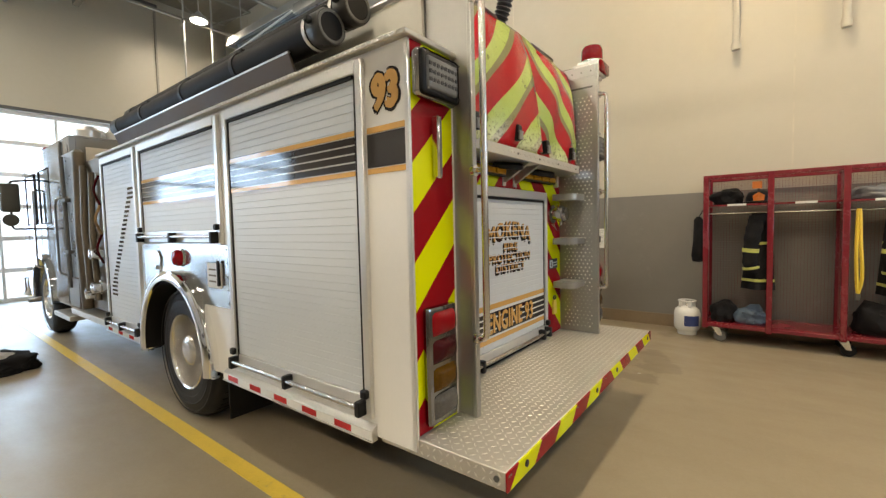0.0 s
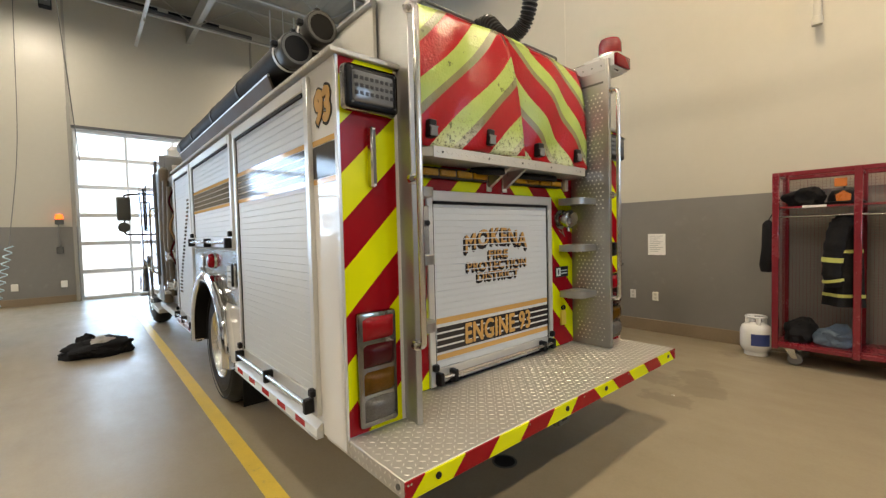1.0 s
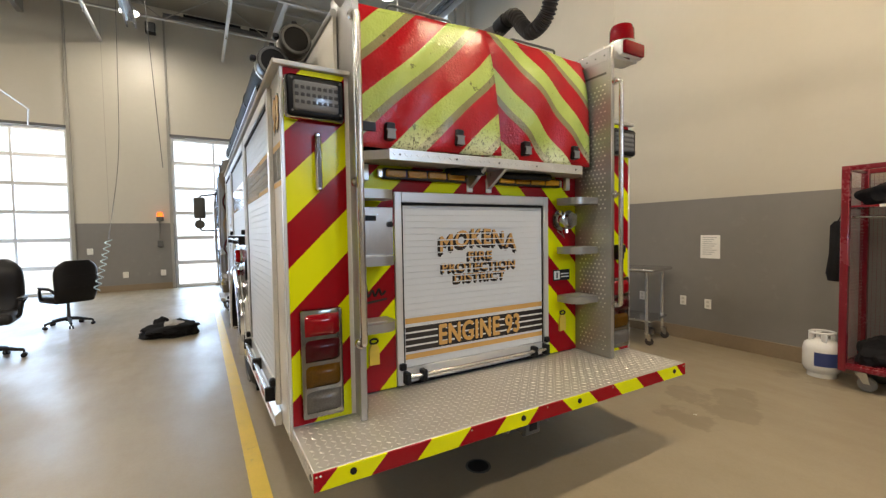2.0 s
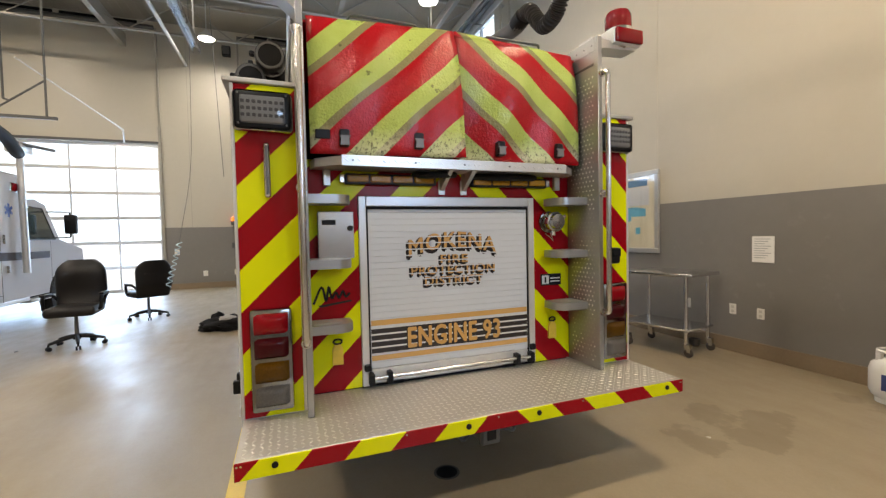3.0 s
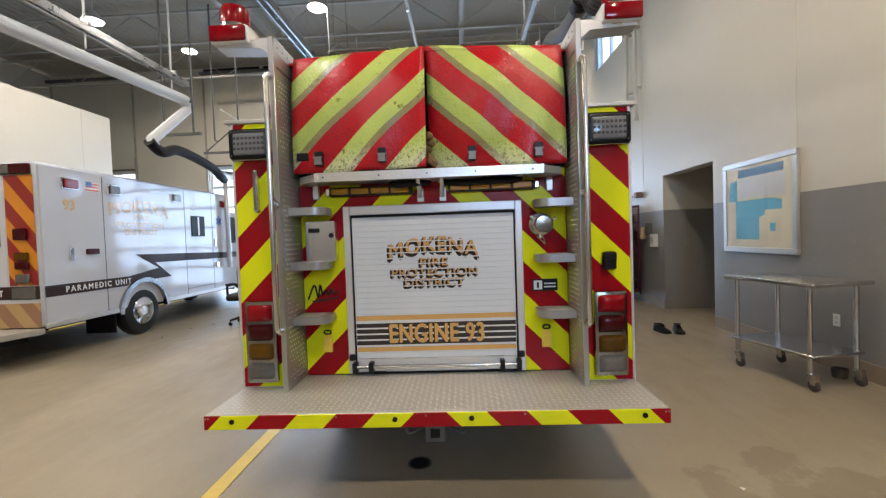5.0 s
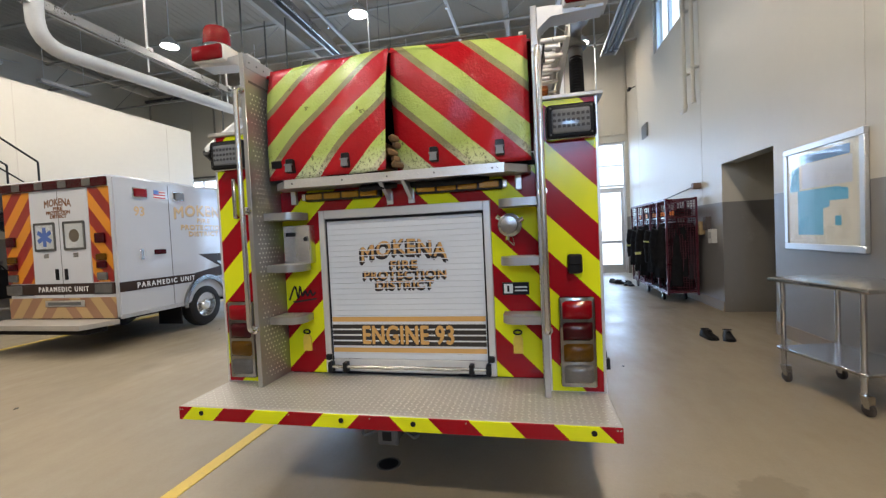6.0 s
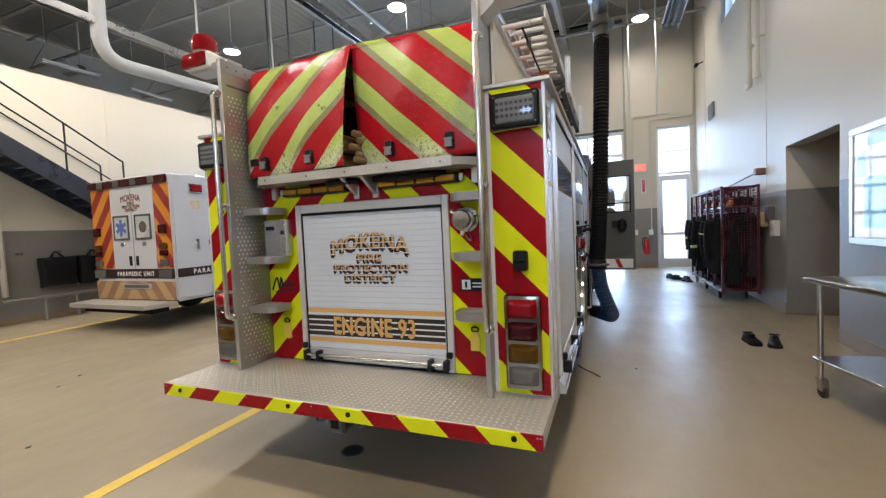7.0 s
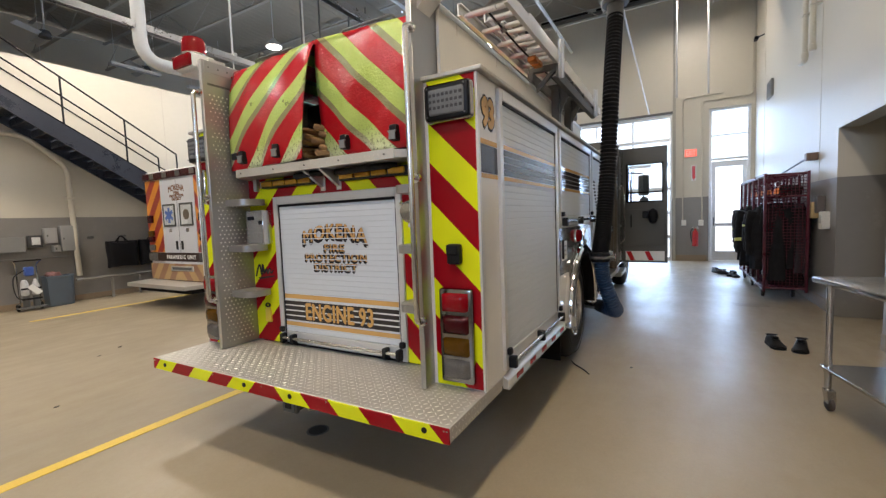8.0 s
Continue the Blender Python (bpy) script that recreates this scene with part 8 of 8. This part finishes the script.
BAG_BLACK = surface("black_bag_nylon", (0.009, 0.009, 0.011), 0.6, var=0.3, scale=7, fine=60, bump=0.3, spec=0.2)
for x, w, q in ((-3.80, 0.62, 0.0), (-4.46, 0.60, 1.7)):
    bg = thing("hanging_bag", "black soft tote bag hanging on the wall", "bag", (x, SOUTH, 0.8), "bags on the partition")
    bm = bmesh.new()
    rows = []
    for i in range(13):
        f = i / 12
        row = []
        for k in range(28):
            a = 2 * math.pi * k / 28
            ca, sa = math.cos(a), math.sin(a)
            puff = 0.55 + 0.45 * math.sin(math.pi * min(1, 0.25 + 0.62 * f))
            sag = 0.035 * math.cos(ca * 2.6 + q) * (1 - f) + 0.03 * f * abs(ca) ** 2
            row.append(bm.verts.new((x + w / 2 * math.copysign(abs(ca) ** 0.45, ca) * (1.0 - 0.05 * f + 0.02 * math.sin(7 * f + q)), SOUTH + 0.15 + 0.13 * puff * math.copysign(abs(sa) ** 0.6, sa) * (1 + 0.08 * math.sin(9 * ca + 5 * f + q)), 1.23 - 0.55 * f - sag)))
        rows.append(row)
    for p, r in zip(rows, rows[1:]):
        for k in range(28):
            bm.faces.new((p[k], p[(k + 1) % 28], r[(k + 1) % 28], r[k]))
    bm.faces.new(rows[0])
    bm.faces.new(rows[-1])
    part("bag_body", bm, BAG_BLACK, bg)
    for dy in (0.08, 0.20):
        part("bag_handle", S(curve_points([(x - 0.16, SOUTH + dy, 0.95), (x - 0.12, SOUTH + dy + 0.01, 1.20), (x - 0.03, SOUTH + 0.14, 1.35), (x + 0.04, SOUTH + 0.14, 1.345), (x + 0.11, SOUTH + dy + 0.01, 1.20), (x + 0.15, SOUTH + dy, 0.95)], 6), 0.014, 8), BAG_BLACK, bg)
    part("wall_hook", C((x, SOUTH, 1.38), (x, SOUTH + 0.16, 1.335), 0.012, seg=8), DARK_STEEL, bg)
for x in (-3.27, -3.9, -4.6):
    h = thing("wall_hook", "small dark hook on the wall", "hook", (x, SOUTH, 1.5), "hooks on the partition")
    part("hook_plate", B((x - 0.06, SOUTH + 0.001, 1.34), (x + 0.06, SOUTH + 0.02, 1.39), 0.004), DARK_STEEL, h)
    part("hook_prong", S([(x, SOUTH + 0.02, 1.37), (x, SOUTH + 0.09, 1.35), (x, SOUTH + 0.10, 1.40)], 0.008, 6), DARK_STEEL, h)
gr = thing("guard_rail", "low grey pipe rail along the wall", "rail", (-4.6, -6.35, 0))
part("top_rail", C((-5.9, -6.40, 0.47), (-2.86, -6.40, 0.47), 0.03, seg=12), GREY_WALL, gr)
for x in (-5.6, -4.75, -3.97, -3.42):
    part("rail_post", S(rounded_path([(x, -6.40, 0.47), (x - 0.09, -6.40, 0.44), (x - 0.09, -6.40, 0.0)], 0.05), 0.026, 10), GREY_WALL, gr)

scrap = thing("paper_scrap", "small torn scrap of white paper on the floor", "paper", (-0.725, 4.423, 0))
bm = bmesh.new()
vs = [bm.verts.new((-0.725 + a, 4.423 + b, 0.002 + c)) for a, b, c in ((-0.016, -0.008, 0.0), (0.004, -0.014, 0.003), (0.018, -0.003, 0.0), (0.010, 0.012, 0.005), (-0.008, 0.010, 0.001))]
top = bm.faces.new(vs)
bmesh.ops.solidify(bm, geom=[top], thickness=0.0012)
part("paper", bm, WHITE_REFLECT, scrap, "", False)

# ---- chairs and the heap of clothes in the middle bay ----
LEATHER = surface("black_chair_leather", (0.011, 0.010, 0.010), 0.42, var=0.3, fine=90, bump=0.15, spec=0.25)


def office_chair(x, y, turn, tall):
    t = thing("office_chair", "black leather office chair on a five-star base", "office chair", (0, 0, 0), "office chairs in the bay")
    base = part("star_base", C((0, 0, 0.10), (0, 0, 0.17), 0.045, seg=14), BLACK, t)
    for k in range(5):
        a = 2 * math.pi * k / 5 + 0.3
        c, s = math.cos(a), math.sin(a)
        part("base_arm", S([(0, 0, 0.15), (0.16 * c, 0.16 * s, 0.125), (0.31 * c, 0.31 * s, 0.09)], [0.03, 0.025, 0.018], 8), BLACK, base)
        cst = part("caster", C((0.31 * c, 0.31 * s, 0.05), (0.31 * c, 0.31 * s, 0.095), 0.012, seg=8), BLACK, t)
        for q in (-1, 1):
            part("caster_wheel", C((0.31 * c - s * 0.008 * q, 0.31 * s + c * 0.008 * q, 0.029), (0.31 * c - s * 0.028 * q, 0.31 * s + c * 0.028 * q, 0.029), 0.029, seg=14), BLACK, cst)
    part("gas_lift", C((0, 0, 0.16), (0, 0, 0.44), 0.026, 0.02, 12), DARK_STEEL, t)
    part("seat_plate", B((-0.12, -0.16, 0.43), (0.12, 0.16, 0.46), 0.01), BLACK, t)
    part("seat", B((-0.26, -0.28, 0.44), (0.29, 0.28, 0.57), 0.055, 4), LEATHER, t)
    bm = bmesh.new()
    rows = []
    for i in range(13):
        f = i / 12
        w = (0.275 + 0.025 * math.sin(math.pi * f)) * (1 - 0.42 * max(0, (f - 0.72) / 0.28) ** 2.4)
        xx = -0.23 - 0.12 * f - 0.03 * math.sin(f * 6)
        th = 0.105 * (1 - 0.55 * max(0, (f - 0.75) / 0.25) ** 2)
        z = 0.50 + 0.68 * f
        rows.append([bm.verts.new((xx + th * math.cos(a) * (1 if math.cos(a) > 0 else 0.7), w * math.sin(a) / max(0.75, abs(math.sin(a)) ** 0.4 + 0.001) if abs(math.sin(a)) > 0.01 else 0, z)) for a in (2 * math.pi * k / 20 for k in range(20))])
    for p, q in zip(rows, rows[1:]):
        for k in range(20):
            bm.faces.new((p[k], p[(k + 1) % 20], q[(k + 1) % 20], q[k]))
    for r in (rows[0], rows[-1]):
        bm.faces.new(r)
    bk = part("backrest", bm, LEATHER, t)
    for z in (0.72, 0.92):
        part("back_seam", S([(-0.355 - 0.12 * (z - 0.52) / 0.62 + 0.018, -0.2, z), (-0.36 - 0.12 * (z - 0.52) / 0.62 + 0.02, 0.2, z)], 0.006, 6), BLACK, bk)
    for s in (-1, 1):
        part("armrest", S(rounded_path([(0.08, s * 0.24, 0.50), (0.10, s * 0.31, 0.52), (0.10, s * 0.32, 0.70), (-0.22, s * 0.32, 0.71), (-0.27, s * 0.25, 0.60)], 0.06), 0.022, 8), BLACK, t)
        part("arm_pad", B((-0.16, s * 0.32 - 0.03, 0.705), (0.11, s * 0.32 + 0.03, 0.735), 0.012, 2), LEATHER, t)
    t.matrix_basis = pose(x, y, 0, 0, 0, turn) @ Matrix.Diagonal((1, 1, tall, 1))
    return t


office_chair(-5.92, -1.09, 5, 1.02)
office_chair(-7.96, -0.77, 215, 0.93)
heap = thing("clothes_heap", "heap of dark turnout clothes with a pale lining on the floor", "clothes", (-6.3, 0.72, 0))
lump("dark_cloth", heap, (-6.30, 0.70, 0), (0.30, 0.33, 0.12), CLOTH, 51, 0.35)
lump("pale_lining", heap, (-6.28, 0.74, 0.06), (0.17, 0.15, 0.10), surface("pale_lining_cloth", (0.42, 0.40, 0.37), 0.85, var=0.2), 52, 0.3)
lump("sleeve_end", heap, (-6.42, 0.60, 0.09), (0.09, 0.09, 0.10), CLOTH, 53, 0.3)
lump("sleeve_end", heap, (-6.2, 0.95, 0.0), (0.14, 0.12, 0.09), CLOTH, 54, 0.3)

# ---- floor drain, debris ----
dr = thing("floor_drain", "round dark floor drain", "drain", (-1.03, 2.58, 0))
part("drain_ring", L([(0.066, 0.0), (0.066, 0.003), (0.078, 0.003), (0.080, 0.0)], (-1.03, 2.58, 0), "z", 28), DARK_STEEL, dr)
part("drain_grate", L([(0.065, 0.0), (0.065, 0.0025), (0.001, 0.0025)], (-1.03, 2.58, 0), "z", 24), BLACK, dr)
random.seed(4)
for x, y, s in ((-5.9, -1.75, 0.03), (-5.55, -1.95, 0.02), (-4.9, -2.0, 0.02), (-0.35, 0.2, 0.022), (-1.5, -1.4, 0.025), (-1.2, -1.2, 0.02), (-3.2, 4.45, 0.02)):
    d = thing("floor_scrap", "small dark scrap on the floor", "scrap", (x, y, 0), "scraps on the floor")
    part("scrap", P([(x - s, y - s * 0.4), (x + s * 0.2, y - s * 0.6), (x + s, y + s * 0.1), (x - s * 0.1, y + s * 0.6)], "z", 0.0, 0.006), DARK_STEEL, d)
cr = thing("floor_cable", "thin dark cable end on the floor", "cable", (-2.9, 4.15, 0))
part("cable", S(curve_points([(-3.17, 3.90, 0.006), (-3.08, 3.95, 0.006), (-2.97, 4.05, 0.006), (-2.87, 4.12, 0.006)], 6), 0.006, 6), BLACK, cr)

# ---- overhead: lamps, ducts, exhaust hoses ----
LAMP_GLOW = glow("lamp_diffuser", (1.0, 0.95, 0.86), 9.0)
for (lx, ly), (lz, watts) in HIGH_BAYS.items():
    t = thing("high_bay_lamp", "round high bay lamp, lit, hanging from the roof", "ceiling lamp", (lx, ly, lz), "high bay lamps")
    part("lamp_housing", L([(0.20, lz + 0.0), (0.21, lz + 0.02), (0.16, lz + 0.10), (0.10, lz + 0.14), (0.05, lz + 0.22), (0.001, lz + 0.22)], (lx, ly, 0), "z", 24), STEEL_WHITE, t)
    part("diffuser", L([(0.001, lz - 0.01), (0.185, lz - 0.008), (0.19, lz + 0.001), (0.001, lz + 0.001)], (lx, ly, 0), "z", 24), LAMP_GLOW, t, "glowing white diffuser")
    part("drop_rod", C((lx, ly, lz + 0.2), (lx, ly, ROOF), 0.012, seg=8), STEEL_WHITE, t)

pipe = thing("exhaust_duct", "white exhaust extraction pipe over the ambulance", "duct", (-4.0, -2.1, 3.2))
part("white_pipe", S(rounded_path([(-2.40, -2.1, ROOF), (-2.40, -2.1, 3.98), (-5.95, -2.1, 4.16)], 0.35, 8), 0.092, 18), STEEL_WHITE, pipe)
part("elbow_pipe", S(rounded_path([(-5.85, -2.1, 4.15), (-6.05, -2.1, 4.05), (-5.05, -2.12, 3.22), (-5.15, -2.12, 3.12)], 0.12, 6), 0.085, 16), STEEL_WHITE, pipe)
pts = curve_points([(-5.0, -2.12, 3.20), (-5.3, -2.12, 3.08), (-5.8, -2.15, 3.20), (-6.9, -2.25, 3.10), (-7.4, -2.35, 2.98), (-7.72, -2.45, 2.95)], 14)
part("black_hose", S(pts, [0.085 + 0.005 * (k % 2) for k in range(len(pts))], 14), RUBBER, pipe, "black corrugated exhaust hose")
part("drop_tube", C((-7.74, -2.44, 2.98), (-7.74, -2.42, 0.95), 0.05, seg=14), ALU, pipe, "grey drop tube")
part("balancer", B((-7.95, -2.56, 2.95), (-7.55, -2.34, 3.12), 0.03, 2), ALU, pipe)
part("balancer_arm", S([(-7.5, -2.4, 3.10), (-8.3, -2.2, 3.12)], 0.03, 8), DARK_STEEL, pipe)
for x, z in ((-7.55, 3.53), (-5.95, 3.54)):
    h = thing("trapeze_hanger", "steel trapeze hanger under the roof", "hanger", (x, -2.4, z), "hangers under the roof")
    part("cross_bar", B((x - 0.025, -2.78, z - 0.025), (x + 0.025, -1.83, z + 0.025), 0.003), DARK_STEEL, h)
    for y, zz in ((-2.52, z + 0.28), (-1.97, z)):
        part("hanger_rod", C((x, y, zz), (x, y, 6.8), 0.018, seg=8), DARK_STEEL, h)
    part("diagonal", C((x, -2.76, z), (x, -1.97, z + 0.62), 0.016, seg=8), DARK_STEEL, h)
    part("lower_brace", C((x, -2.52, z + 0.28), (x, -2.44, z + 0.25), 0.016, seg=8), DARK_STEEL, h)
t2 = thing("exhaust_track", "aluminium exhaust track hanging over the ambulance pipe", "track", (-2.5, -2.1, 4.45))
part("track_rail", P([(-2.16, 4.42), (-2.12, 4.42), (-2.12, 4.44), (-2.14, 4.44), (-2.14, 4.50), (-2.06, 4.50), (-2.06, 4.44), (-2.08, 4.44), (-2.08, 4.42), (-2.04, 4.42), (-2.04, 4.52), (-2.16, 4.52)], "x", -6.0, 1.5), TRACK_ALU, t2)
for x in (-5.6, -3.9, -1.2, 1.2):
    part("track_rod", C((x, -2.1, 4.52), (x, -2.1, 6.85), 0.016, seg=8), STEEL_WHITE, t2)
    part("track_clamp", B((x - 0.03, -2.18, 4.50), (x + 0.03, -2.02, 4.56), 0.004), ALU, t2)
for x in (-5.6, -3.9):
    part("pipe_hanger", C((x, -2.1, 4.42), (x, -2.1, 4.20), 0.012, seg=8), STEEL_WHITE, t2)
tg = thing("pull_rope", "pale rope strung below the roof", "rope", (-9.0, -1.9, 3.9))
part("rope", S([(-7.45, -2.30, 4.45), (-9.68, -1.55, 3.88), (-10.4, -1.75, 3.72)], 0.014, 6), WHITE_REFLECT, tg)

track = thing("exhaust_track", "aluminium exhaust track hanging over the engine", "track", (-6.0, 4.05, 4.75))
part("track_rail", P([(4.02, 4.72), (4.08, 4.72), (4.09, 4.78), (4.075, 4.86), (4.025, 4.86), (4.01, 4.78)], "x", -5.5, -1.75), TRACK_ALU, track)
part("track_tie", C((-5.5, 4.05, 4.80), (-12.75, 4.1, 4.27), 0.016, seg=8), STEEL_WHITE, track)
for x in (-5.3, -3.7, -2.2):
    part("track_rod", C((x, 4.05, 4.86), (x, 4.05, 6.85), 0.014, seg=8), STEEL_WHITE, track)
hose = thing("exhaust_hose", "black corrugated exhaust hose with blue end on the tail pipe", "hose", (-4.1, 4.15, 0.4))
def corrugated(name, ctrl, r, mat, label, n=40, depth=0.006):
    pts = curve_points(ctrl, n)
    return part(name, S(pts, [r + depth * (1 if k % 4 < 2 else -1) for k in range(len(pts))], 18), mat, hose, label)


corrugated("upper_hose", [(-4.33, 4.20, 3.72), (-4.10, 4.18, 2.9), (-3.99, 4.15, 2.0), (-3.85, 4.12, 1.35), (-3.76, 4.09, 1.02)], 0.084, RUBBER, "black corrugated hose", 80, 0.0065)
corrugated("lower_hose", [(-3.76, 4.10, 0.98), (-3.75, 4.13, 0.75), (-3.76, 4.21, 0.50), (-3.86, 4.23, 0.40), (-3.97, 4.12, 0.40)], 0.078, surface("blue_hose", (0.012, 0.035, 0.085), 0.45, var=0.2), "blue corrugated hose end", 36, 0.005)
part("hose_joint", L([(0.10, 0.95), (0.105, 0.97), (0.105, 1.03), (0.098, 1.05)], (-3.762, 4.092, 0), "z", 20), BLACK, hose)
part("joint_flange", L([(0.13, 0.985), (0.135, 0.99), (0.135, 1.005), (0.13, 1.01)], (-3.762, 4.092, 0), "z", 20), DARK_STEEL, hose)
part("tail_nozzle", S([(-3.95, 4.15, 0.40), (-4.02, 4.02, 0.41)], [0.085, 0.07], 16), BLACK, hose)
part("hose_collar", L([(0.09, 3.70), (0.092, 3.88), (0.085, 3.90)], (-4.34, 4.20, 0), "z", 20), DARK_STEEL, hose)
part("collar_disc", L([(0.14, 3.86), (0.15, 3.88), (0.15, 3.91), (0.09, 3.93)], (-4.35, 4.20, 0), "z", 22), DARK_STEEL, hose)
part("top_pipe", S(curve_points([(-4.36, 4.2, 3.92), (-4.32, 4.2, 4.06), (-4.05, 4.2, 4.05), (-3.5, 4.2, 3.86), (-2.90, 4.2, 3.775), (-2.74, 4.2, 3.81)], 8), 0.085, 16), DARK_STEEL, hose)
HOSE_BLACK = surface("ribbed_hose_rubber", (0.018, 0.017, 0.017), 0.42, var=0.25, spec=0.45)
corrugated("loop_hose", [(-2.76, 4.2, 3.805), (-2.58, 4.2, 3.815), (-2.42, 4.2, 3.63), (-2.30, 4.2, 3.53), (-2.13, 4.2, 3.56), (-2.02, 4.19, 3.68), (-1.97, 4.17, 3.95), (-2.0, 4.06, 4.72)], 0.074, HOSE_BLACK, "black corrugated loop", 20, 0.008)
part("loop_collar", S([(-2.84, 4.2, 3.785), (-2.70, 4.2, 3.815)], [0.094, 0.094], 18), BLACK, hose)
ch = thing("lighting_channel", "aluminium channel hanging over the engine", "channel", (-5.6, 0.3, 4.73))
part("channel_rail", P([(0.265, 4.73), (0.285, 4.73), (0.285, 4.83), (0.375, 4.83), (0.375, 4.73), (0.395, 4.73), (0.395, 4.85), (0.265, 4.85)], "x", -7.15, 2.0), TRACK_ALU, ch)
for x in (-7.0, -4.0, -1.0, 1.5):
    part("channel_rod", C((x, 0.32, 4.80), (x, 0.31, 6.85), 0.012, seg=8), STEEL_WHITE, ch)
dkt = thing("radiant_heater", "aluminium radiant tube heater hanging by the wall", "heater", (-8.0, 5.7, 6.1))
part("heater_hood", P([(5.50, 6.10), (5.58, 6.34), (5.82, 6.34), (5.90, 6.10), (5.885, 6.10), (5.81, 6.325), (5.59, 6.325), (5.515, 6.10)], "x", -10.6, -3.8), ALU, dkt, "", False)
part("hood_end", P([(5.505, 6.11), (5.585, 6.332), (5.815, 6.332), (5.895, 6.11)], "x", -10.59, -10.58), ALU, dkt)
for y in (5.63, 5.77):
    part("heater_tube", C((-10.5, y, 6.19), (-3.9, y, 6.19), 0.05, seg=12), DARK_STEEL, dkt)
for x in (-10.2, -7.2, -4.2):
    part("heater_chain", C((x, 5.7, 6.33), (x, 5.7, ROOF), 0.008, seg=6), STEEL_WHITE, dkt)
    part("hood_strap", B((x - 0.02, 5.49, 6.085), (x + 0.02, 5.91, 6.099), 0.002), DARK_STEEL, dkt)
for y in (-0.9, 1.9):
    sp = thing("sprinkler_pipe", "white sprinkler pipe under the roof", "pipe", (-3, y, 6.5))
    part("pipe_run", C((FRONT, y, 6.55), (EAST, y, 6.55), 0.04, seg=12), STEEL_WHITE, sp)
    for k in range(5):
        part("sprinkler_head", L([(0.02, 6.42), (0.03, 6.44), (0.012, 6.47), (0.012, 6.52)], (-11 + k * 3.4, y, 0), "z", 10), CHROME, sp)
for x, y, z in ((-3.5, -8.6, 6.3), (-6.0, -9.2, 6.3)):
    fn = thing("ceiling_fan", "dark ceiling fan at rest over the mezzanine", "fan", (x, y, z), "fans over the mezzanine")
    part("fan_rod", C((x, y, z + 0.1), (x, y, ROOF), 0.02, seg=8), STEEL_WHITE, fn)
    part("fan_hub", L([(0.001, z - 0.08), (0.12, z - 0.06), (0.14, z), (0.10, z + 0.10), (0.001, z + 0.12)], (x, y, 0), "z", 18), DARK_STEEL, fn)
    for k in range(3):
        a = 2 * math.pi * k / 3 + 0.5
        c, s = math.cos(a), math.sin(a)
        bm = bmesh.new()
        vs = [bm.verts.new((x + u * c - w * s, y + u * s + w * c, z - 0.01 + 0.03 * (1 if w > 0 else -1) + h)) for h in (0, 0.012) for u, w in ((0.12, 0.05), (0.75, 0.08), (0.75, -0.08), (0.12, -0.05))]
        for f in ((0, 1, 2, 3), (7, 6, 5, 4), (0, 4, 5, 1), (1, 5, 6, 2), (2, 6, 7, 3), (3, 7, 4, 0)):
            bm.faces.new([vs[i] for i in f])
        part("fan_blade", bm, STEEL_WHITE, fn)
for x, y in ((-5.3, -8.3), (-3.3, -9.9), (-7.5, -8.6)):
    t = thing("strip_lamp", "dim strip lamp over the mezzanine", "ceiling lamp", (x, y, 5.9), "strip lamps over the mezzanine")
    part("lamp_tray", B((x - 0.62, y - 0.09, 5.92), (x + 0.62, y + 0.09, 5.98), 0.006), STEEL_WHITE, t)
    part("lamp_tube", B((x - 0.6, y - 0.07, 5.90), (x + 0.6, y + 0.07, 5.919)), surface("unlit_diffuser", (0.72, 0.74, 0.74), 0.4), t)
    for q in (-0.5, 0.5):
        part("drop_rod", C((x + q, y, 5.98), (x + q, y, ROOF), 0.006, seg=6), STEEL_WHITE, t)
